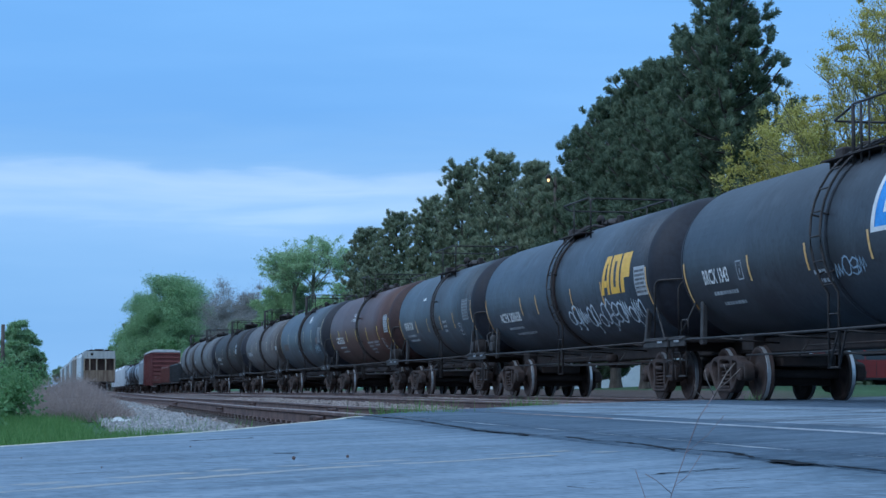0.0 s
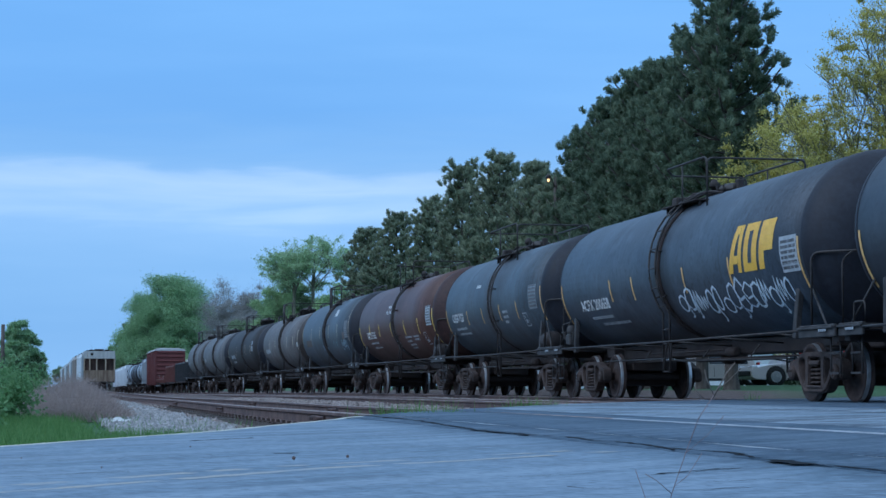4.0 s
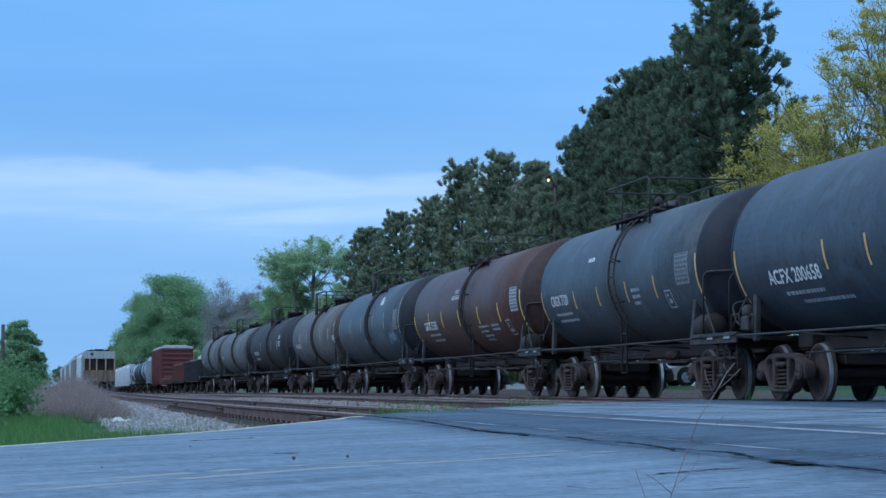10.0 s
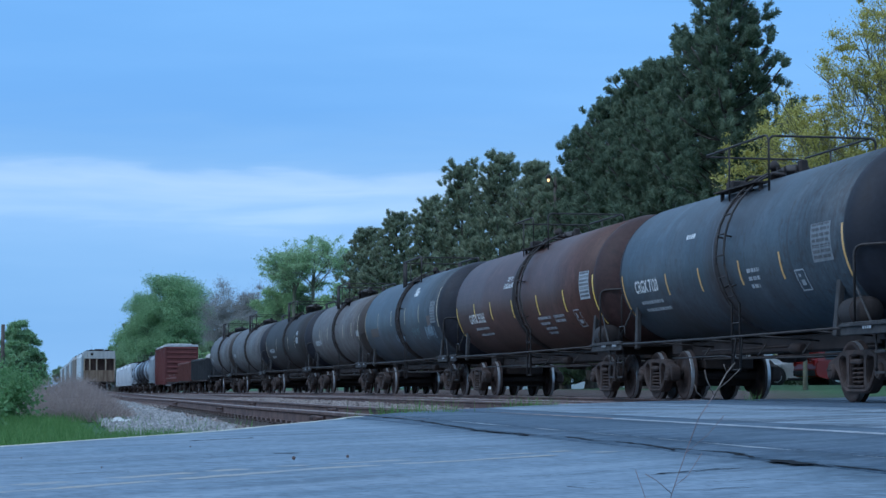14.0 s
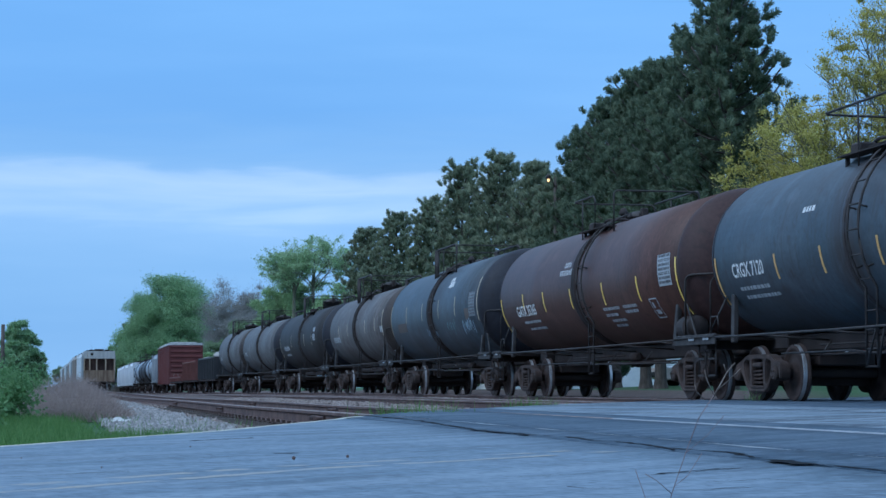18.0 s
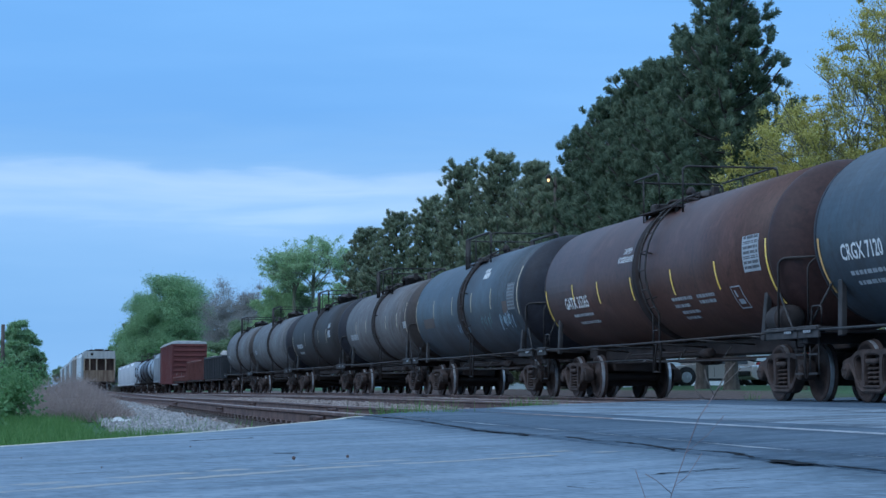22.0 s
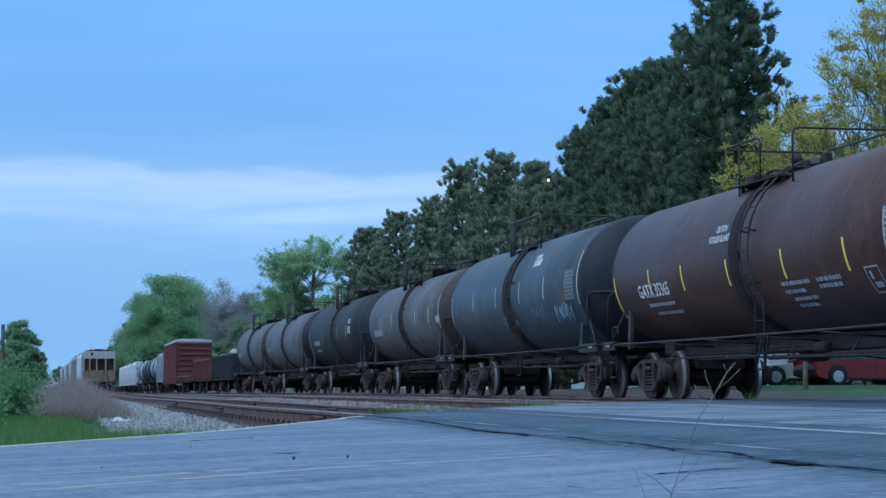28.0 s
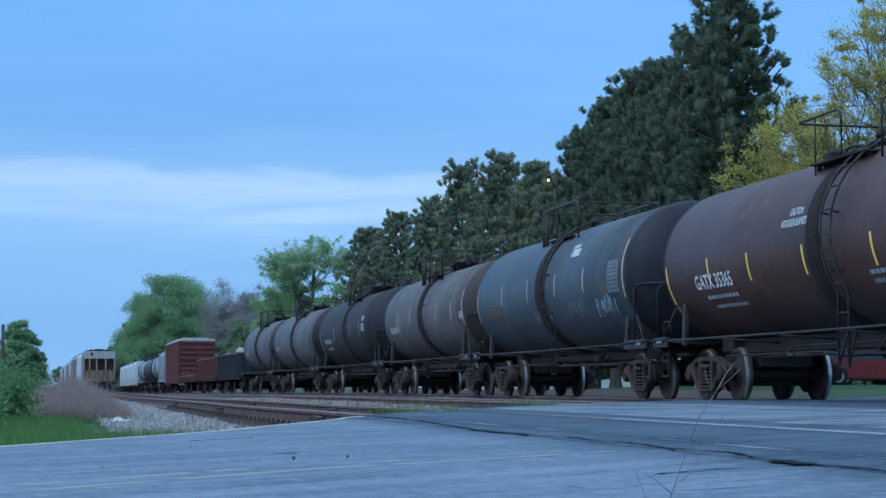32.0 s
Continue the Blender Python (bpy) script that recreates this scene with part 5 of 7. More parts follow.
def pine(x, y, height, radius, seed, label, bare=0.13):
    """A pine: whorls of upturned boughs, each carrying stout upright brushes of needles."""
    rg = np.random.default_rng(seed)
    tree = thing("pine_tree", label, "tree", "row of pines behind the tracks")
    tree.location = (x, y, ground_z(x, y))
    bm = bmesh.new()
    lathe(bm, [(-0.2, 0.42), (0.05, 0.32), (0.4, 0.25), (1.5, 0.23), (height * 0.5, 0.12), (height * 0.97, 0.02)], 10, "Z")
    at, axis, size = [], [], []
    z = bare * height
    while z < height * 0.985:
        f = z / height
        reach = max(0.3, radius * (1 - f) ** 0.58 * (1.0 if f > 0.25 else 0.7 + 1.2 * f))
        nb = int(rg.integers(6, 9))
        ph = rg.random() * 6.28
        for k in range(nb):
            a = ph + k * 6.283 / nb + rg.normal() * 0.25
            L = reach * (0.5 + 0.6 * rg.random())
            rise = (0.25 + 0.35 * rg.random()) * (0.5 + f)
            n = max(2, int(L / 0.33))
            pts = [(L * i / n * math.cos(a), L * i / n * math.sin(a), z + L * (rise * (i / n) ** 2 + 0.05 * i / n)) for i in range(n + 1)]
            if L > 0.7:
                tube(bm, pts[:: max(1, n // 3)], 0.03, 4)
            for i in range(1, n + 1):
                w = i / n
                if w < 0.3 and L > 1.2:
                    continue
                for q in range((3 if w > 0.55 else 2) + (0 if y < 92 else 1)):
                    sp = 0.10 + 0.20 * w
                    at.append((pts[i][0] + rg.uniform(-1, 1) * sp, pts[i][1] + rg.uniform(-1, 1) * sp, pts[i][2] + rg.uniform(-0.14, 0.14)))
                    out = 0.25 + 0.55 * rg.random()
                    axis.append((out * math.cos(a) + 0.35 * rg.normal(), out * math.sin(a) + 0.35 * rg.normal(), 0.9))
                    size.append(0.75 + 0.5 * rg.random())
        z += 0.36 + 0.2 * rg.random()
    at.append((0, 0, height * 0.95)), axis.append((0, 0, 1)), size.append(1.3)
    part("trunk", bm, M["bark"], tree)
    size = np.array(size)
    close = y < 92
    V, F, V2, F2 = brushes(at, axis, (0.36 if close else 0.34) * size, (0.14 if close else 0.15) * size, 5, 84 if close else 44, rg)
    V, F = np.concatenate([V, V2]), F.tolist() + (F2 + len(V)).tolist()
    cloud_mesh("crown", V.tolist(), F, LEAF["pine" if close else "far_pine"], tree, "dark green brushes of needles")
    return tree


def broadleaf(x, y, height, spread, seed, leaf, label, name="broadleaf_tree", n_leaf=6000, size=0.16, trunk=0.25, bare=0.35, limbs=7, z0=None, clump=0.6, base=0.28, bark=None, sparse=1.0, lobes=0, forks=2, dome=False):
    """A leafy tree: trunk, forking limbs, and leaves in uneven clumps at the twig ends."""
    rg = np.random.default_rng(seed)
    tree = thing(name, label, "tree")
    tree.location = (x, y, ground_z(x, y) if z0 is None else z0)
    bm = bmesh.new()
    tips = []
    bark = bark or M["bark"]
    def grow(p, d, L, r, depth):
        n = 4
        pts = [p]
        dd = d.copy()
        for i in range(n):
            dd = dd + rg.normal(size=3) * 0.12
            dd[2] += 0.03
            dd /= np.linalg.norm(dd)
            pts.append(pts[-1] + dd * L / n)
        if r > 0.012:
            tube(bm, [tuple(q) for q in pts], max(0.012, r * 0.8), 5)
        if depth == 0:
            tips.extend([pts[2], pts[3], pts[-1]])
            return
        for k in range(3 if depth > 1 else 4):
            w = pts[2 + k % 3]
            nd = dd + rg.normal(size=3) * 0.62
            nd[2] = nd[2] * 0.8 + 0.12
            nd /= np.linalg.norm(nd)
            grow(w, nd, L * (0.62 + 0.25 * rg.random()), r * 0.55, depth - 1)
    for k in range(limbs):
        a = k * 2.4 + rg.normal() * 0.3
        up = 0.5 + 0.9 * rg.random()
        d = np.array([math.cos(a) * spread, math.sin(a) * spread, height * up * 0.55])
        d /= np.linalg.norm(d)
        grow(np.array([0, 0, height * (base * 0.8 + 0.14 * rg.random())]), d, height * 0.30, trunk * 0.5, forks)
    T = np.array(tips)
    # fit limbs and tips into the crown's height and width
    k = spread / max(1e-3, np.percentile(np.abs(T[:, :2]), 92))
    lo, hi = T[:, 2].min(), T[:, 2].max()
    zz = lambda z: height * base * 0.9 + (z - lo) / (hi - lo) * height * (1 - base * 0.9) * 0.97
    for v in bm.verts:
        v.co.x, v.co.y, v.co.z = v.co.x * k, v.co.y * k, max(0.0, zz(v.co.z))
    T[:, :2] *= k
    T[:, 2] = zz(T[:, 2])
    if lobes:
        # limbs stay inside the leafy crown
        for q in [v.co for v in bm.verts]:
            q.x, q.y, q.z = q.x * 0.55, q.y * 0.55, q.z * 0.82
        T = T * np.array([0.55, 0.55, 0.82])
    lathe(bm, [(-0.3, trunk * 1.2), (0.4, trunk), (height * base, trunk * 0.8), (height * min(base + 0.25, max(base, 0.78)), trunk * 0.4)], 8, "Z")
    part("trunk", bm, bark, tree)
    wt = rg.random(len(T)) ** sparse
    idx = rg.choice(len(T), n_leaf, p=wt / wt.sum())
    if lobes:
        # a billowing crown: rounded clumps of leaves, crowded towards the outside of an egg-shaped whole
        u = rg.normal(size=(lobes, 3))
        u /= np.linalg.norm(u, axis=1)[:, None]
        hz = height * (1 - base) / 2
        if dome:
            u[:, 2] = np.abs(u[:, 2]) * 1.95 - 0.98
        R = rg.random(lobes)[:, None] ** 0.36 * 0.93
        cen = u * R * np.array([spread, spread, hz]) * (1 if dome else 1 - 0.25 * np.maximum(0, -u[:, 2:3])) + np.array([0, 0, height * base + hz])
        rad = spread * rg.uniform(0.10, 0.23, lobes)
        pick = rg.choice(lobes, n_leaf, p=rad**2 / (rad**2).sum())
        d = rg.normal(size=(n_leaf, 3))
        d /= np.linalg.norm(d, axis=1)[:, None]
        C = cen[pick] + d * (rad[pick] * (0.35 + 0.75 * rg.random(n_leaf)))[:, None] * np.array([1, 1, 0.72])
        stray = rg.random(n_leaf) < 0.3
        C[stray] += rg.normal(size=(stray.sum(), 3)) * 0.045 * spread
    else:
        d = rg.normal(size=(n_leaf, 3))
        d *= 0.5 * (0.4 + rg.random(n_leaf))[:, None]
        C = T[idx] + d * (clump * (0.5 + rg.random(len(T)))[idx])[:, None] * np.array([1, 1, 0.7])
    V, F = leaves(C, size, rg)
    cloud_mesh("crown", V.tolist(), F.tolist(), LEAF[leaf], tree)
    # twigs that carry the clumps
    tb = T + rg.normal(size=T.shape) * clump * 0.9
    V, F = blades(np.repeat(T * 0.93, 1, 0), tb, 0.03, rg)
    tagged(cloud_mesh("twig_spray", V.tolist(), F.tolist(), bark, tree), kind="stuff")
    return tree


def build_trees():
    row = [(24.7, 156.2, 12.9, 3.7, 0.02), (25.0, 143.9, 13.1, 4.1, 0.02), (24.6, 127.7, 12.7, 3.5, 0.02), (24.1, 115.5, 13.8, 3.3, 0.02), (23.7, 103.4, 12.7, 3.5, 0.02), (24.2, 97.1, 11.4, 3.3, 0.02), (24.5, 93.0, 10.6, 3.3, 0.02), (24.2, 87.0, 12.0, 3.5, 0.03), (24.2, 82.9, 12.7, 3.8, 0.2), (24.0, 77.8, 13.3, 4.1, 0.2), (23.6, 74.5, 12.9, 3.5, 0.22), (23.7, 69.7, 13.3, 4.2, 0.2), (23.1, 64.8, 14.2, 4.0, 0.2)]
    for i, (x, y, h, r, bare) in enumerate(row):
        pine(x, y, h, r, 10 + i, "tall dark green pine in a row behind the tracks", bare)
    broadleaf(25.6, 56.3, 13.8, 3.6, 40, "yellow", "yellow-green spring tree with airy branches", n_leaf=110000, size=0.034, limbs=13, sparse=1.6, clump=0.28, base=0.15, forks=3, trunk=0.16, bark=M["pale_bark"])
    broadleaf(23.35, 58.6, 9.4, 2.5, 42, "yellow", "low yellow-green spring tree before the pines", n_leaf=100000, size=0.035, limbs=9, sparse=1.5, clump=0.27, base=0.15, forks=3, trunk=0.08, bark=M["pale_bark"])
    for x, y, h, s, leaf, sd, n, sz, cl, bs, lo, lb in (
        (24.0, 422.8, 26.2, 12.9, "green", 50, 185000, 0.16, 1.4, 0.0, 300, "broad round green tree beyond the tracks"),
        (16.4, 429.6, 16.0, 4.6, "olive", 51, 26000, 0.17, 1.4, 0.03, 60, "green tree beyond the tracks"),
        (18.2, 426.0, 18.0, 5.2, "green", 64, 52000, 0.16, 1.4, 0.0, 110, "green tree beyond the tracks"),
        (14.4, 428.0, 12.5, 4.8, "green", 70, 42000, 0.17, 1.4, 0.0, 90, "low green tree beyond the tracks"),
        (11.8, 432.0, 9.5, 3.2, "grey", 65, 60000, 0.06, 1.4, 0.0, 0, "budding grey thicket beside the green trees"),
        (2.3, 425.0, 6.6, 3.2, "olive", 66, 14000, 0.14, 0.8, 0.0, 50, "low green tree at the end of the yard"),
        (29.4, 310.5, 18.6, 5.4, "grey", 52, 170000, 0.07, 1.5, 0.02, 0, "budding grey tree beyond the tracks"),
        (31.6, 301.0, 16.5, 5.0, "grey", 67, 130000, 0.07, 1.5, 0.02, 0, "budding grey tree beyond the tracks"),
        (29.0, 282.6, 12.0, 5.2, "olive", 53, 50000, 0.13, 1.0, 0.03, 100, "muted green tree beyond the tracks"),
        (30.0, 261.3, 16.4, 4.8, "pale", 59, 46000, 0.12, 0.9, 0.03, 90, "pale green tree beyond the tracks"),
        (33.0, 253.8, 20.6, 5.0, "spring", 54, 21000, 0.10, 0.60, 0.70, 0, "tall pale green tree with open limbs beyond the tracks"),
        (30.4, 253.0, 20.0, 2.9, "spring", 63, 9000, 0.10, 0.60, 0.74, 0, "tall pale green tree with open limbs beyond the tracks"),
        (33.2, 262.0, 15.6, 5.0, "olive", 71, 44000, 0.12, 0.9, 0.03, 100, "muted green tree beyond the tracks"),
        (35.3, 247.9, 13.6, 6.0, "pale", 60, 46000, 0.13, 0.9, 0.03, 90, "pale green tree beyond the tracks"),
        (16.1, 294.5, 8.6, 3.0, "bush", 55, 14000, 0.13, 0.7, 0.03, 60, "small bright green tree beyond the tracks"),
        (19.7, 271.3, 6.0, 3.6, "pale", 61, 11000, 0.13, 0.7, 0.03, 50, "low pale shrub beyond the tracks"),
        (24.2, 292.0, 8.0, 4.6, "olive", 62, 26000, 0.13, 0.7, 0.02, 80, "low muted green tree beyond the tracks"),
        (-2.9, 168.9, 6.5, 2.3, "green", 56, 80000, 0.06, 0.45, 0.0, 170, "green tree at the edge of the yard"),
        (-5.4, 160.0, 5.4, 2.2, "green", 57, 60000, 0.06, 0.45, 0.0, 130, "green tree at the edge of the yard"),
        (-2.0, 172.0, 4.3, 1.7, "green", 68, 50000, 0.06, 0.45, 0.0, 120, "low green tree at the edge of the yard"),
        (-4.0, 166.0, 4.0, 2.0, "green", 69, 50000, 0.06, 0.45, 0.0, 120, "low green tree at the edge of the yard"),
    ):
        broadleaf(x, y, h, s, sd, leaf, lb, n_leaf=n, size=sz, clump=cl, trunk=0.25, base=bs, limbs=9, lobes=lo, dome=leaf == "green", bark=M["pale_bark"] if leaf in ("pale", "grey", "spring") else None)


build_trees()

# ---- other rolling stock ----
M["boxcar_red"] = surface("oxide_red_boxcar_paint", (0.115, 0.030, 0.027), (0.155, 0.044, 0.037), 1.2, 0.7, 0.1, stretch=(1, 1, 0.3))
M["boxcar_roof"] = surface("galvanised_roof", (0.45, 0.45, 0.44), (0.58, 0.57, 0.55), 2, 0.55, 0.05)
M["gon_black"] = surface("black_gondola_paint", (0.030, 0.032, 0.036), (0.046, 0.047, 0.05), 1.5, 0.8, 0.2, stretch=(1, 1, 0.3))
M["gon_red"] = surface("rusty_red_gondola_paint", (0.12, 0.045, 0.038), (0.16, 0.065, 0.052), 1.5, 0.85, 0.2)
M["scrap"] = surface("pale_scrap_load", (0.28, 0.26, 0.24), (0.45, 0.43, 0.40), 4, 0.8, 0.3)
M["hopper_beige"] = surface("rust_streaked_beige_paint", (0.32, 0.24, 0.16), (0.48, 0.39, 0.28), 1.6, 0.75, 0.1, stretch=(3, 3, 0.35), third=(0.26, 0.15, 0.09))
M["apron_rust"] = surface("rust_brown_apron_paint", (0.15, 0.10, 0.065), (0.27, 0.20, 0.135), 1.6, 0.8, 0.1, stretch=(3, 3, 0.35), third=(0.10, 0.06, 0.04))
M["hopper_header"] = surface("dirty_pale_header_paint", (0.40, 0.40, 0.38), (0.52, 0.51, 0.48), 1.6, 0.75, 0.1, stretch=(3, 3, 0.35), third=(0.34, 0.28, 0.22))
M["hopper_white"] = surface("dirty_white_hopper_paint", (0.56, 0.60, 0.64), (0.70, 0.73, 0.75), 1.0, 0.7, 0.05, stretch=(1, 1, 0.3))
M["hopper_grey"] = surface("grey_hopper_paint", (0.26, 0.29, 0.32), (0.36, 0.39, 0.41), 1.0, 0.7, 0.05, stretch=(1, 1, 0.3))
M["hopper_tan"] = surface("faded_tan_hopper_paint", (0.26, 0.23, 0.21), (0.35, 0.31, 0.28), 1.0, 0.7, 0.05, stretch=(1, 1, 0.3))
M["hopper_rust_shade"] = surface("rusty_cage_shadow_steel", (0.045, 0.026, 0.02), (0.085, 0.05, 0.038), 3, 0.85, 0.2, stretch=(2, 2, 0.5))


def box_car(label, half, height, body, roof, at):
    """A boxcar: corrugated ends, ribbed sides with a sliding door, overhanging metal roof, ladders."""
    car = thing("box_car", label, "boxcar", "goods wagons of the moving train")
    w, z0, z1 = 1.48, 0.8, height - 0.25
    bm = bmesh.new()
    box(bm, -w, w, -half, half, z0, z1)
    part("body", bm, body, car)
    bm = bmesh.new()
    box(bm, -0.03, 0.03, -0.05, 0.05, z0 + 0.02, z1 - 0.02)
    rib = part("rib", bm, body, car)
    rib.matrix_basis = pose(-w, -half + 0.35, 0)
    for k in range(1, int((2 * half - 0.5) / 0.95)):
        again(rib, pose(-w, -half + 0.35 + 0.95 * k, 0))
        again(rib, pose(w, -half + 0.35 + 0.95 * k, 0))
    for s in (-1, 1):
        bm = bmesh.new()
        n = 8
        cb = bmesh.new()
        box(cb, -w + 0.12, w - 0.12, -0.1, 0.1, -0.1, 0.1, 0.05)
        cor = part("corrugation", cb, body, car)
        for k in range(n):
            m = pose(0, s * half, z0 + 0.25 + k * (z1 - z0 - 0.4) / (n - 1))
            if k:
                again(cor, m)
            else:
                cor.matrix_basis = m
        for x in (-w, w):
            box(bm, x - 0.06, x + 0.06, s * half - 0.05, s * half + 0.12, z0, z1)
        box(bm, -w, w, *sorted((s * (half - 0.01), s * (half + 0.012))), z0, z1)
        part("end_wall", bm, body, car, "corrugated steel end")
        bm = bmesh.new()
        box(bm, -w, w, s * half - 0.02, s * half + 0.14, z0 - 0.12, z0 - 0.02)
        for x in (-0.9, 0.9):
            for q in (-0.2, 0.2):
                tube(bm, [(x + q, s * (half + 0.08), z0), (x + q, s * (half + 0.08), z0 + 1.0)], 0.02, 4)
            for k in range(4):
                tube(bm, [(x - 0.2, s * (half + 0.08), z0 + 0.1 + 0.28 * k), (x + 0.2, s * (half + 0.08), z0 + 0.1 + 0.28 * k)], 0.02, 4)
        part("end_platform", bm, M["scrap"], car)
        cp = part("coupler", coupler_bm(), M["truck"], car)
        cp.matrix_basis = pose(0, s * (half + 0.02), 0, 0, 0, 0 if s > 0 else 180)
        bm = bmesh.new()
        box(bm, s * w - 0.05, s * w + 0.05, -1.5, 1.5, z0 + 0.05, z1 - 0.1, 0.01)
        for y in (-0.9, 0, 0.9):
            box(bm, s * (w + 0.06) - 0.02, s * (w + 0.06) + 0.02, y - 0.04, y + 0.04, z0 + 0.1, z1 - 0.2)
        part("sliding_door", bm, body, car)
        running_gear(car, s * (half - 1.8), SPINS)
    bm = bmesh.new()
    prof = [(-w - 0.08, z1), (-w - 0.08, z1 + 0.05), (-0.7, z1 + 0.19), (0, z1 + 0.24), (0.7, z1 + 0.19), (w + 0.08, z1 + 0.05), (w + 0.08, z1)]
    a = [bm.verts.new((x, -half - 0.06, z)) for x, z in prof]
    b = [bm.verts.new((x, half + 0.06, z)) for x, z in prof]
    for i in range(len(prof)):
        j = (i + 1) % len(prof)
        bm.faces.new((a[i], a[j], b[j], b[i]))
    bm.faces.new(a[::-1])
    bm.faces.new(b)
    y = -half
    while y < half:
        box(bm, -w, w, y - 0.03, y + 0.03, z1 + 0.06, z1 + 0.2)
        y += 1.2
    bmesh.ops.recalc_face_normals(bm, faces=bm.faces)
    part("roof", bm, roof, car, "pale galvanised metal roof")
    bm = bmesh.new()
    box(bm, -1.15, 1.15, -half + 3.0, half - 0.3, z1 + 0.1, z1 + 0.34, 0.03)
    part("roof_cover", bm, roof, car, "pale raised roof sheet")
    bm = bmesh.new()
    box(bm, -0.4, 0.4, -half, half, 0.72, z0)
    part("centre_sill", bm, M["underframe"], car)
    MOVERS.append((car, at))
    return car


def gondola(label, half, height, body, at, load=True):
    """An open gondola: ribbed side walls with top chord, end walls, a heap inside."""
    car = thing("gondola", label, "gondola", "goods wagons of the moving train")
    w, z0 = 1.48, 0.95
    for s in (-1, 1):
        bm = bmesh.new()
        box(bm, s * w - 0.04, s * w + 0.04, -half, half, z0, height)
        box(bm, s * w - 0.09, s * w + 0.09, -half, half, height - 0.12, height, 0.01)
        y = -half + 0.1
        while y <= half:
            box(bm, s * (w + 0.07) - 0.06, s * (w + 0.07) + 0.06, y - 0.06, y + 0.06, z0, height - 0.12)
            y += 1.15
        part("side_wall", bm, body, car)
        bm = bmesh.new()
        box(bm, -w, w, s * half - 0.05, s * half + 0.05, z0, height, 0.01)
        for z in (z0 + 0.3, z0 + 0.7, z0 + 1.1):
            box(bm, -w + 0.1, w - 0.1, s * (half + 0.06) - 0.05, s * (half + 0.06) + 0.05, z - 0.06, z + 0.06)
        part("end_wall", bm, body, car)
        cp = part("coupler", coupler_bm(), M["truck"], car)
        cp.matrix_basis = pose(0, s * (half + 0.02), 0, 0, 0, 0 if s > 0 else 180)
        running_gear(car, s * (half - 1.8), SPINS)
    bm = bmesh.new()
    box(bm, -w, w, -half, half, z0 - 0.12, z0 + 0.02)
    box(bm, -0.4, 0.4, -half, half, 0.68, z0 - 0.1)
    part("floor", bm, M["underframe"], car)
    if load:
        rg = random.Random(int(at))
        bm = bmesh.new()
        for k in range(26):
            m = Matrix.Translation((rg.uniform(-1.1, 1.1), rg.uniform(-half + 0.6, half - 0.6), height - 0.12 + rg.uniform(-0.1, 0.14))) @ Euler((rg.random(), rg.random(), rg.random() * 6)).to_matrix().to_4x4()
            s = rg.uniform(0.2, 0.5)
            box(bm, -s, s, -s * 0.7, s * 0.7, -0.2, 0.2, 0.03, m=m)
        box(bm, -1.3, 1.3, -half + 0.2, half - 0.2, z0, height - 0.25)
        ob = part("load", bm, M["scrap"], car, "heap of pale scrap")
        tagged(ob, kind="stuff")
    MOVERS.append((car, at))
    return car


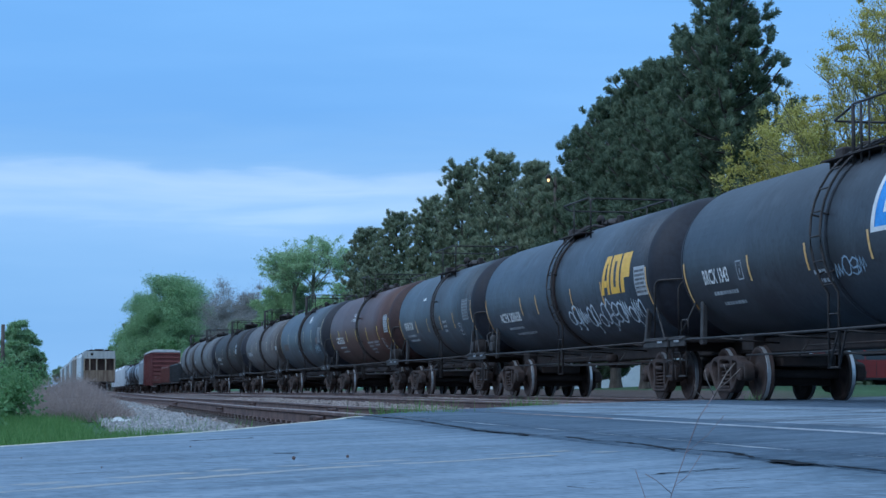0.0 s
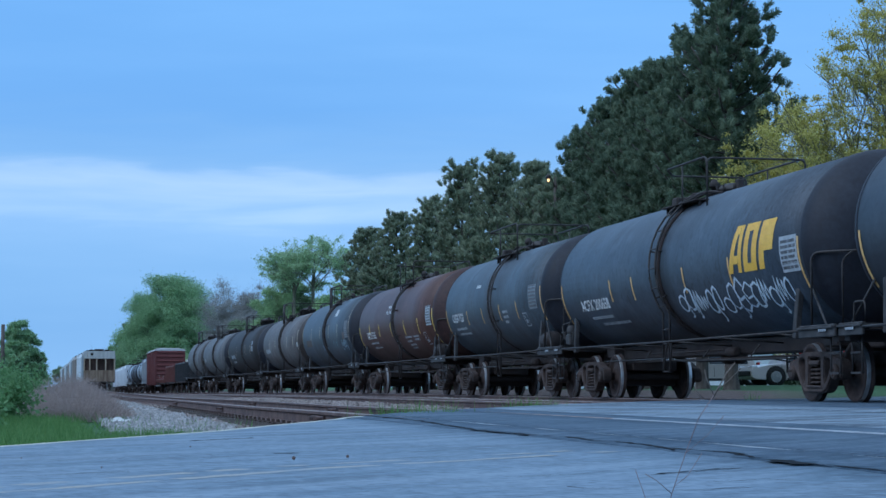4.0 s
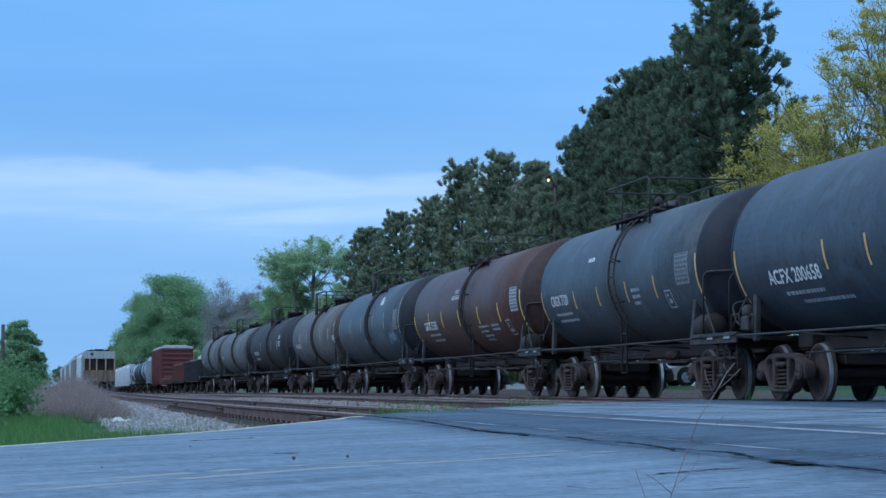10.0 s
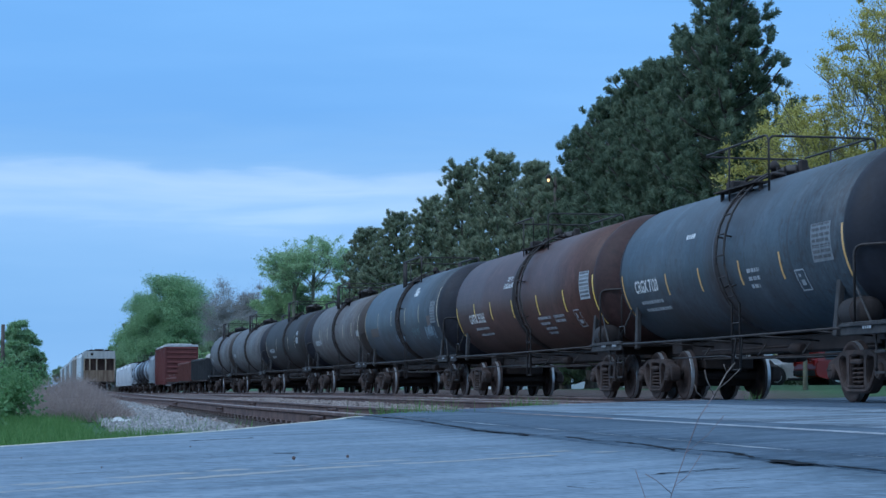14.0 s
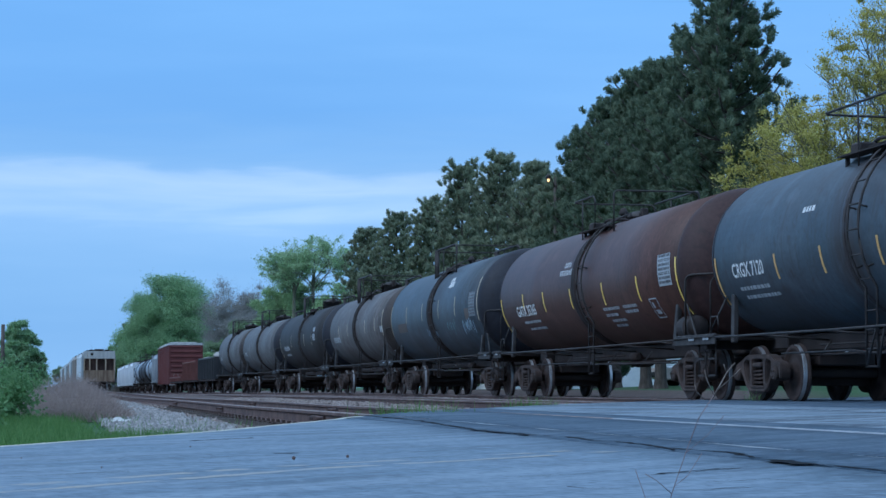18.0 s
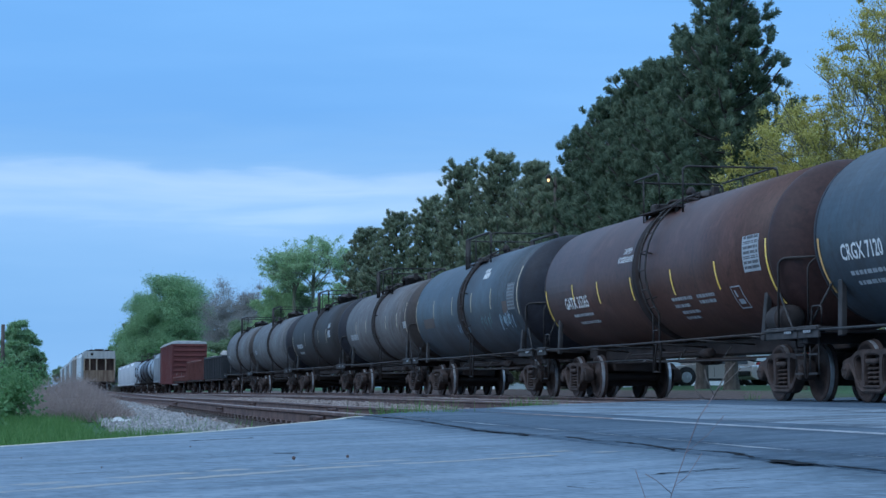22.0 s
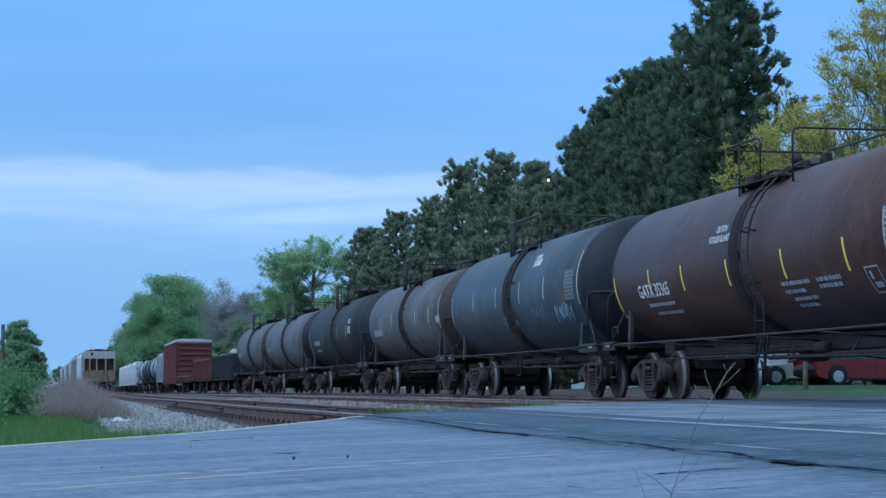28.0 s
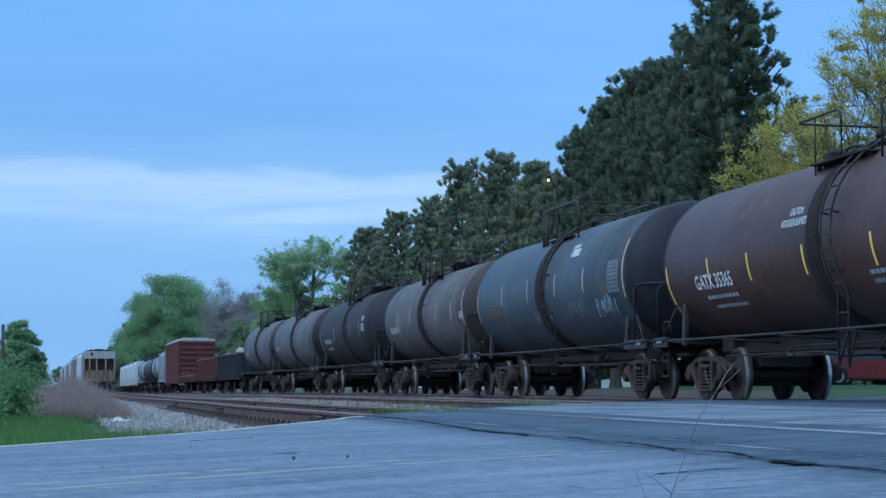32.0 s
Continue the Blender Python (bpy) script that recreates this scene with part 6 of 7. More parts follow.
def covered_hopper(label, half, height, body, place, ends, group="standing hopper cars", spins=None):
    """A covered hopper: bulging sides with posts, sloped end sheet behind an open cage of uprights, roof with hatches, outlet bays."""
    car = thing("covered_hopper", label, "hopper car", group)
    w, z0, z1 = 1.52, 1.15, height - 0.35
    bm = bmesh.new()
    n0 = half - 2.0
    prof = [(-1.45, z0), (-w, z0 + 0.5), (-w, z1 - 0.5), (-1.25, z1), (1.25, z1), (w, z1 - 0.5), (w, z0 + 0.5), (1.45, z0)]
    rings = []
    for y, zz in ((-half + 0.75, 2.2), (-n0, z0), (n0, z0), (half - 0.75, 2.2)):
        rings.append([bm.verts.new((x, y, max(z, zz))) for x, z in prof])
    for r, s in zip(rings, rings[1:]):
        for k in range(len(prof)):
            j = (k + 1) % len(prof)
            bm.faces.new((r[k], r[j], s[j], s[k]))
    bm.faces.new(rings[0])
    bm.faces.new(rings[-1][::-1])
    bmesh.ops.remove_doubles(bm, verts=bm.verts, dist=0.001)
    bmesh.ops.recalc_face_normals(bm, faces=bm.faces)
    part("body", bm, body, car)
    for s in (-1, 1):
        bm = bmesh.new()
        y = -half + 0.2
        while y < half:
            box(bm, s * w - 0.03, s * w + 0.05, y - 0.05, y + 0.05, z0, z1 - 0.45)
            y += 1.1
        box(bm, s * w - 0.06, s * w + 0.06, -half, half, z0 - 0.12, z0 + 0.02)
        part("side_frame", bm, body, car)
        # end frame: header sheet, four uprights, lower apron, platform
        y0, y1 = sorted((s * (half - 0.02), s * (half + 0.08)))
        hd = bmesh.new()
        box(hd, -w, w, y0, y1, z1 - 0.75, z1 - 0.02, 0.01)
        header = part("end_header", hd, M["hopper_header"] if ends is M["hopper_beige"] else ends, car, "pale upper end sheet")
        hd = bmesh.new()
        lathe(hd, [(y0 - 0.02, 0.14), (y1 + 0.02, 0.14)], 12, "Y", at=(-0.72, 0, z1 - 0.32))
        part("vent", hd, M["steel_dark"], header)
        lo = bmesh.new()
        box(lo, -w, w, y0, y1, z0 - 0.25, 2.05, 0.01)
        part("end_apron", lo, M["apron_rust"] if ends is M["hopper_beige"] else ends, car, "rusty lower end sheet")
        for x in (-w + 0.05, -0.93, -0.25, 0.62, w - 0.05):
            bm = bmesh.new()
            box(bm, x - 0.06, x + 0.06, y0, y1, 2.05, z1 - 0.75)
            part("upright", bm, ends, car)
        # behind the uprights: rust colour darkened to hold the recess's shade
        bm = bmesh.new()
        box(bm, -w + 0.05, w - 0.05, s * (half - 0.7) - 0.03, s * (half - 0.7) + 0.03, 2.0, z1 - 0.6)
        part("end_sheet", bm, M["hopper_rust_shade"], car, "rusty sloped sheet between the uprights, recess shade in its colour")
        bm = bmesh.new()
        box(bm, -w, w, s * half - 0.3, s * half + 0.3, 0.85, 0.95)
        part("end_platform", bm, M["underframe"], car)
        running_gear(car, s * (half - 1.5), spins)
        cp = part("coupler", coupler_bm(), M["truck"], car)
        cp.matrix_basis = pose(0, s * (half + 0.2), 0, 0, 0, 0 if s > 0 else 180)
    bm = bmesh.new()
    box(bm, -1.3, 1.3, -half + 0.1, half - 0.1, z1, z1 + 0.06, 0.01)
    for k in range(8):
        y = -half + 1.2 + k * (2 * half - 2.4) / 7
        box(bm, -0.45, 0.45, y - 0.6, y + 0.6, z1 + 0.06, z1 + 0.2, 0.03)
    box(bm, -0.95, -0.6, -half, half, z1 + 0.1, z1 + 0.14)
    box(bm, 0.6, 0.95, -half, half, z1 + 0.1, z1 + 0.14)
    part("roof", bm, M["steel_dark"], car, "dark roof walkway and hatches")
    bm = bmesh.new()
    box(bm, -0.35, 0.35, -half, half, 0.7, 1.15)
    for y in (-half * 0.5, 0, half * 0.5):
        a = [bm.verts.new((x, y + q, 1.2)) for x, q in ((-1.2, -1.4), (1.2, -1.4), (1.2, 1.4), (-1.2, 1.4))]
        b = [bm.verts.new((x, y + q, 0.5)) for x, q in ((-0.4, -0.3), (0.4, -0.3), (0.4, 0.3), (-0.4, 0.3))]
        for i in range(4):
            bm.faces.new((a[i], a[(i + 1) % 4], b[(i + 1) % 4], b[i]))
    part("outlet_bays", bm, M["underframe"], car)
    car.matrix_basis = place
    return car


def build_goods():
    gondola("black open gondola heaped with pale scrap", 6.0, 2.45, M["gon_black"], 171.0)
    gondola("rusty red open gondola", 6.6, 2.4, M["gon_red"], 185.5, load=False)
    gondola("low rusty flat wagon ahead of the red boxcar", 8.0, 1.35, M["gon_red"], 202.0, load=False)
    box_car("oxide red boxcar with corrugated end and pale roof", 9.6, 4.6, M["boxcar_red"], M["boxcar_roof"], 221.5)
    g = covered_hopper("grey covered hopper behind the red boxcar", 5.4, 4.3, M["hopper_grey"], pose(0, 0, 0), M["hopper_grey"], "goods wagons of the moving train", SPINS)
    MOVERS.append((g, 239.0))
    for at, paint, lb in ((252.5, "pale", "pale blue-white tank car behind the boxcar"), (270.0, "blue", "blue-grey tank car behind the boxcar"), (287.0, "pale", "pale blue-white tank car far along the train")):
        car = tank_car(dict(half=7.4, paint=STEEL[paint], head=HEAD["black"], label=lb))
        MOVERS.append((car, at))
    for at in (304.0, 321.0, 338.0, 355.0):
        g = covered_hopper("dirty white covered hopper at the train's far end", 7.6, 4.4, M["hopper_white"], pose(0, 0, 0), M["hopper_white"], "goods wagons of the moving train", SPINS)
        MOVERS.append((g, at))
    # string of hoppers standing on the near track
    c = sum(NEAR_RAILS) / 2
    y = 195.0
    for i in range(12):
        half = 8.2 if i else 7.5
        y += half
        p = pose(c + near_bend(y), y, near_z(y), 0, 0, -math.degrees(math.atan((near_bend(y + 5) - near_bend(y - 5)) / 10)))
        covered_hopper("rust-streaked beige covered hopper" if i == 0 else ("grey covered hopper standing in line", "dirty white covered hopper in line", "faded tan covered hopper in line")[i % 3], half, 4.3 if i == 0 else 4.45, (M["hopper_grey"], M["hopper_white"], M["hopper_tan"])[i % 3], p, M["hopper_white"] if i else M["hopper_beige"])
        y += half + 1.0


build_goods()

# ---- verge: grass, brush, gravel ----
def on_ground(x, y):
    return ground_z(x, y) + 0.03 * noise.noise((x * 0.7, y * 0.7, 0))


def on_edge(y):
    for a, b in zip(LEFT_EDGE, LEFT_EDGE[1:]):
        if a[1] <= y <= b[1]:
            return a[0] + (b[0] - a[0]) * (y - a[1]) / (b[1] - a[1])
    return 99


def build_verge():
    rg = np.random.default_rng(5)
    # grass between the road's edge and the gravel
    base, tip = [], []
    while len(base) < 38000:
        y = 4.0 + 18.0 * rg.random() ** 1.1
        x = rg.uniform(-4.5, 1.9)
        edge = None
        for a, b in zip(LEFT_EDGE, LEFT_EDGE[1:]):
            if a[1] <= y <= b[1]:
                edge = a[0] + (b[0] - a[0]) * (y - a[1]) / (b[1] - a[1])
        if edge is None or x > edge - 0.03:
            continue
        if x > 0.15 + 0.25 * noise.noise((x, y * 0.5, 3)) and edge - x > 0.62 + 0.35 * noise.noise((x * 2, y * 0.9, 7)) and rg.random() < 0.95:
            continue
        z = on_ground(x, y)
        near = smooth(0.6, 0.0, edge - x)
        h = (0.04 + 0.07 * rg.random()) * (1.15 - 0.3 * near) * (1.0 + 0.5 * noise.noise((x * 1.3, y * 0.8, 1)))
        base.append((x, y, z - 0.01))
        tip.append((x + rg.normal() * 0.05, y + rg.normal() * 0.05, z + h))
    # thicker fringe along the crumbling edge
    k = 0
    while k < 9000:
        w = rg.random()
        y = 9.5 + 7.0 * w
        edge = 0.30 + (y - 9.5) * 0.385
        x = edge - 0.04 - 0.34 * rg.random() * (1.1 - w)
        if x > on_edge(y) - 0.04:
            x = on_edge(y) - 0.04 - 0.3 * rg.random() * (1.1 - w)
        z = on_ground(x, y)
        base.append((x, y, z - 0.01))
        tip.append((x + rg.normal() * 0.04, y + rg.normal() * 0.05, z + 0.03 + (0.05 + 0.08 * rg.random()) * (1.1 - 0.7 * w)))
        k += 1
    V, F = blades(base, tip, 0.012, rg)
    tagged(cloud_mesh("grass", V.tolist(), F.tolist(), LEAF["grass"], None), "long green verge grass along the road's edge", "grass", kind="stuff")
    # weeds between the rails and in the flangeways
    base, tip = [], []
    for cx, cy, n, r, h in ((3.05, 17.6, 160, 0.35, 0.16), (3.4, 18.3, 150, 0.4, 0.2), (2.7, 16.6, 90, 0.3, 0.12), (5.95, 24.4, 150, 0.35, 0.2), (5.7, 23.9, 60, 0.3, 0.13), (11.72, 31.8, 34, 0.12, 0.26), (11.6, 31.6, 14, 0.2, 0.16)):
        for k in range(n):
            x, y = cx + rg.normal() * r * 0.5, cy + rg.normal() * r
            base.append((x, y, -0.12))
            tip.append((x + rg.normal() * 0.06, y + rg.normal() * 0.06, -0.1 + h * (0.5 + 0.8 * rg.random())))
    V, F = blades(base, tip, 0.014, rg)
    tagged(cloud_mesh("weeds", V.tolist(), F.tolist(), LEAF["grass"], None), "tufts of weeds growing between the rails", "weeds", kind="stuff")
    # dry brown brush on the verge
    base, tip = [], []
    for k in range(13500):
        a, r = rg.random() * 6.283, rg.random() ** 0.5
        x, y = 0.22 + 0.60 * r * math.cos(a), 23.6 + 3.0 * r * math.sin(a)
        z = on_ground(x, y)
        h = 0.54 * (1 - 0.62 * r * r) * (0.4 + 0.7 * rg.random()) * (1.0 - 0.5 * smooth(0.3, 0.9, x))
        base.append((x, y, z))
        tip.append((x + rg.normal() * 0.09, y + rg.normal() * 0.09, z + h))
    B, T = np.array(base), np.array(tip)
    V, F = blades(B, T, 0.007, rg)
    # side twigs
    w = rg.random((len(B), 1))
    Q = B + (T - B) * (0.35 + 0.6 * w)
    V2, F2 = blades(Q, Q + rg.normal(size=Q.shape) * np.array([0.06, 0.06, 0.035]), 0.0045, rg)
    V, F = np.concatenate([V, V2]), np.concatenate([F, F2 + len(V)])
    tagged(cloud_mesh("dry_brush", V.tolist(), F.tolist(), LEAF["dead"], None), "mound of dry brown weeds on the verge", "brush", kind="stuff")
    # green bushes behind the grass
    for bx, by, h, r, n, sd in ((-1.35, 19.5, 0.62, 0.75, 7000, 71), (-0.85, 24.0, 0.5, 0.5, 4500, 72), (-2.1, 16.0, 0.5, 0.7, 5000, 73), (-1.0, 16.2, 0.34, 0.5, 3500, 74), (-2.0, 30.0, 0.75, 0.7, 6000, 76), (-0.85, 30.0, 0.5, 0.35, 5000, 77), (-1.05, 27.0, 0.55, 0.4, 5000, 78), (-1.7, 33.0, 0.6, 0.6, 7000, 79), (-0.72, 24.5, 0.56, 0.38, 6000, 80), (-0.62, 20.5, 0.42, 0.4, 4500, 81)):
        g2 = np.random.default_rng(sd)
        bush = thing("bush", "bright green leafy bush on the verge", "bush", "verge bushes")
        bush.location = (bx, by, on_ground(bx, by))
        c = g2.normal(size=(26, 3)) * np.array([r * 0.45, r * 0.6, h * 0.28]) + np.array([0, 0, h * 0.55])
        c[:, 2] = np.clip(c[:, 2], h * 0.12, h)
        C = c[g2.integers(0, 26, n)] + g2.normal(size=(n, 3)) * np.array([0.12, 0.12, 0.09])
        C[:, 2] = np.maximum(C[:, 2], 0.01)
        V, F = leaves(C, 0.022, g2)
        cloud_mesh("foliage", V.tolist(), F.tolist(), LEAF["bush"], bush)
        bm = bmesh.new()
        for q in c[:14]:
            tube(bm, [(0, 0, -0.02), tuple(q * 0.5), tuple(q)], 0.008, 4)
        part("stems", bm, M["bark"], bush)
    # pale ballast on the track's shoulder and between the rails
    def stones(name, n, place, s0, s1, mt, label):
        V, F = [], []
        for k in range(n):
            x, y, z = place()
            s = rg.uniform(s0, s1)
            o = len(V)
            R = Euler((rg.random() * 6, rg.random() * 6, rg.random() * 6)).to_matrix()
            for v in ((1, 0, 0), (-1, 0.2, 0), (0.1, 0.9, 0.1), (0, -1, 0.2), (0.2, 0, 0.8), (0, 0.1, -0.8)):
                q = R @ Vector(v) * s
                V.append((x + q.x * rg.uniform(0.8, 1.2), y + q.y, z + q.z))
            F += [(o + a, o + b, o + c) for a, b, c in ((0, 2, 4), (2, 1, 4), (1, 3, 4), (3, 0, 4), (2, 0, 5), (1, 2, 5), (3, 1, 5), (0, 3, 5))]
        tagged(cloud_mesh(name, V, F, mt, None), label, "gravel", kind="stuff")
    def shoulder():
        while True:
            y = 12.5 + 22 * rg.random() ** 1.6
            x = 0.45 + 1.35 * rg.random() ** 1.15
            if x < on_edge(y) - 0.05:
                return x, y, on_ground(x, y) + 0.012
    stones("gravel", 8000, shoulder, 0.018, 0.055, M["stone"], "pale grey crushed-stone ballast on the shoulder")
    def far_shoulder():
        y = 34 + 62 * rg.random() ** 1.3
        x = rg.uniform(0.1, 1.75)
        return x, y, on_ground(x, y) + 0.02
    stones("gravel", 5200, far_shoulder, 0.035, 0.085, M["stone"], "pale crushed stone along the far shoulder")
    def between():
        while True:
            y = 14 + 45 * rg.random() ** 1.5
            x = rg.uniform(1.7, 11.6)
            if x < on_edge(y) - 0.1:
                return x, y, on_ground(x, y) + 0.005 + 0.02 * rg.random()
    stones("gravel", 17000, between, 0.018, 0.048, M["stone_dark"], "dirty brown ballast between the tracks")
    # pale rubble lying on the verge
    for k, (x, y, s) in enumerate(((0.60, 18.9, 0.075), (0.69, 19.1, 0.06), (0.52, 18.6, 0.05), (0.76, 19.3, 0.045), (0.64, 18.3, 0.04), (0.47, 18.0, 0.035))):
        bm = bmesh.new()
        bmesh.ops.create_icosphere(bm, subdivisions=2, radius=s)
        for v in bm.verts:
            v.co *= 1 + 0.35 * noise.noise(v.co * 14 + Vector((k * 7, 0, 0)))
            v.co.z *= 0.6
        ob = part("rubble", bm, M["rubble"], None)
        ob.location = (x, y, on_ground(x, y) + s * 0.4)
        tagged(ob, "pale broken concrete lump in the grass", "rubble", "rubble on the verge")


M["stone_dark"] = surface("dirty_ballast_stone", (0.18, 0.145, 0.128), (0.37, 0.312, 0.275), 6, 0.9, 0.2)
M["rubble"] = surface("pale_broken_concrete", (0.5, 0.49, 0.47), (0.66, 0.65, 0.62), 8, 0.9, 0.3)
build_verge()


# ---- cracks, stones and dry stalks on the road ----
def ribbon(bm, pts, w, seed, lift=0.002):
    rg = random.Random(seed)
    out = []
    for a, b in zip(pts, pts[1:]):
        n = max(2, int((Vector(b) - Vector(a)).length / 0.06))
        for i in range(n):
            t = i / n
            out.append(Vector((a[0] + (b[0] - a[0]) * t + rg.gauss(0, 0.004 + 0.12 * w), a[1] + (b[1] - a[1]) * t + rg.gauss(0, 0.01), 0)))
    prev = None
    for i in range(len(out) - 1):
        d = (out[i + 1] - out[i]).normalized()
        n = Vector((-d.y, d.x, 0)) * w * max(0.18, 0.55 + 0.75 * noise.noise((out[i].x * 3, out[i].y * 5, seed))) / 2
        q = [bm.verts.new((v.x, v.y, road_z(v.x, v.y) + skim(v.x) + 0.0003)) for v in (out[i] - n, out[i] + n)]
        if prev:
            bm.faces.new((prev[0], prev[1], q[1], q[0]))
        prev = q


def build_cracks():
    road = bpy.data.objects["road"]
    lines = [([(0.6, 8.92), (1.01, 9.55)], 0.05), ([(0.78, 7.19), (1.02, 7.27)], 0.05), ([(1.64, 5.27), (2.08, 5.65)], 0.025), ([(2.47, 15.91), (2.46, 13.29), (2.24, 10.27), (2.29, 9.08)], 0.07),
             ([(2.29, 9.08), (2.345, 8.8), (2.30, 8.25), (2.345, 7.98), (2.337, 7.66), (2.30, 7.23), (2.31, 6.96), (2.345, 6.58), (2.28, 6.16), (2.262, 5.96)], 0.042), ([(2.262, 5.97), (2.225, 5.76), (2.205, 5.60), (2.215, 5.45)], 0.115), ([(2.262, 5.97), (2.267, 5.52), (2.261, 5.28), (2.261, 5.09), (2.255, 4.7)], 0.026), ([(2.30, 7.23), (2.24, 6.93), (2.31, 6.90)], 0.03), ([(1.61, 5.18), (1.845, 5.40), (2.10, 5.63)], 0.014), ([(-0.11, 5.44), (0.1, 5.65), (0.33, 5.83)], 0.012),
             ([(0.39, 6.75), (0.63, 6.92), (1.0, 6.97)], 0.012), ([(-0.03, 6.53), (0.23, 6.78), (0.66, 7.22)], 0.010), ([(1.21, 5.18), (1.52, 5.37), (1.64, 5.27)], 0.014), ([(0.86, 6.5), (1.14, 6.6), (1.44, 6.88)], 0.010), ([(1.23, 4.66), (1.41, 4.41), (1.77, 4.55)], 0.012), ([(1.63, 4.78), (1.83, 4.89), (1.95, 4.63)], 0.010)]
    # each crack is a near-black ribbon laid flat on the road
    for k, (p, w) in enumerate(lines):
        bm = bmesh.new()
        ribbon(bm, p, w, k)
        part("crack", bm, M["crack"], road)
    for k, (x, y, s) in enumerate(((0.79, 6.57, 0.0075), (1.0, 6.74, 0.0065), (0.14, 6.0, 0.003), (0.54, 8.0, 0.003), (-0.11, 6.85, 0.003))):
        bm = bmesh.new()
        bmesh.ops.create_icosphere(bm, subdivisions=1, radius=s)
        for v in bm.verts:
            v.co *= 1 + 0.4 * noise.noise(v.co * 60 + Vector((k, 0, 0)))
        ob = part("stone", bm, M["rail_side"], None)
        ob.location = (x, y, road_z(x, y) + s * 0.7)
        tagged(ob, "small brown stone on the asphalt", "stone", "stones on the road")


build_cracks()


def build_stalks():
    """Thin dry stalks at the roadside close to the camera, and a dead branch by the rails."""
    st = thing("dry_stalk", "thin dry weed stalk at the roadside edge", "weed")
    for i, (pts, r) in enumerate((([(0.776, 2.497, -0.005), (0.803, 2.491, 0.099), (0.822, 2.488, 0.153), (0.839, 2.484, 0.199), (0.859, 2.48, 0.229)], 0.0006), ([(0.803, 2.491, 0.099), (0.784, 2.495, 0.116), (0.769, 2.498, 0.125)], 0.0005), ([(0.822, 2.488, 0.153), (0.85, 2.482, 0.176), (0.872, 2.478, 0.202)], 0.0004), ([(0.806, 2.491, 0.108), (0.824, 2.487, 0.123), (0.843, 2.483, 0.153)], 0.0004), ([(0.762, 2.5, -0.005), (0.769, 2.498, 0.093), (0.756, 2.501, 0.131)], 0.0005))):
        bm = bmesh.new()
        tube(bm, pts, r, 4)
        part("stem", bm, M["stalk"], st)
    br = thing("dead_branch", "bare pale dead branch standing beside the rails", "branch")
    for i, (pts, r) in enumerate((([(10.867, 31.487, 0.02), (10.961, 31.469, 0.192), (11.121, 31.437, 0.479), (11.261, 31.409, 0.651)], 0.013), ([(10.961, 31.469, 0.192), (11.167, 31.428, 0.364), (11.355, 31.391, 0.556)], 0.009), ([(10.905, 31.48, 0.097), (10.792, 31.502, 0.364), (10.755, 31.51, 0.527)], 0.008), ([(10.745, 31.511, 0.039), (10.623, 31.536, 0.154), (10.586, 31.543, 0.288)], 0.008), ([(11.121, 31.437, 0.479), (11.074, 31.446, 0.623)], 0.006))):
        bm = bmesh.new()
        tube(bm, pts, r, 5)
        part("twig", bm, M["deadwood"], br)


M["stalk"] = surface("dry_reddish_stalk", (0.17, 0.13, 0.13), (0.25, 0.19, 0.185), 20, 0.9, 0.0)
M["deadwood"] = surface("bleached_dead_wood", (0.16, 0.13, 0.11), (0.26, 0.22, 0.19), 8, 0.9, 0.2)
build_stalks()


# ---- beyond the train: parked vehicles, garage, lamps, pole ----
M["car_red"] = surface("red_car_paint", (0.24, 0.014, 0.009), (0.28, 0.018, 0.012), 1, 0.22, 0.0)
M["car_beige"] = surface("tan_car_paint", (0.50, 0.42, 0.36), (0.56, 0.48, 0.41), 1, 0.32, 0.0)
M["car_tan"] = surface("champagne_car_paint", (0.64, 0.58, 0.54), (0.70, 0.64, 0.59), 1, 0.32, 0.0)
M["glass"] = plain("dark_car_glass", (0.02, 0.024, 0.028), 0.06)
M["alloy"] = surface("bright_alloy_rim", (0.62, 0.63, 0.64), (0.74, 0.74, 0.74), 6, 0.35, 0.0, metal=0.1)
M["lens_red"] = plain("red_tail_lens", (0.35, 0.01, 0.01), 0.2)
M["lens_clear"] = plain("clear_headlamp_lens", (0.7, 0.72, 0.74), 0.15)
M["siding"] = surface("white_painted_siding", (0.70, 0.71, 0.72), (0.78, 0.78, 0.78), 2, 0.7, 0.05)
M["shingle"] = surface("grey_asphalt_shingles", (0.10, 0.10, 0.105), (0.16, 0.155, 0.15), 5, 0.9, 0.3)
M["concrete"] = surface("pale_concrete_drive", (0.42, 0.41, 0.40), (0.52, 0.51, 0.50), 1.5, 0.9, 0.15)


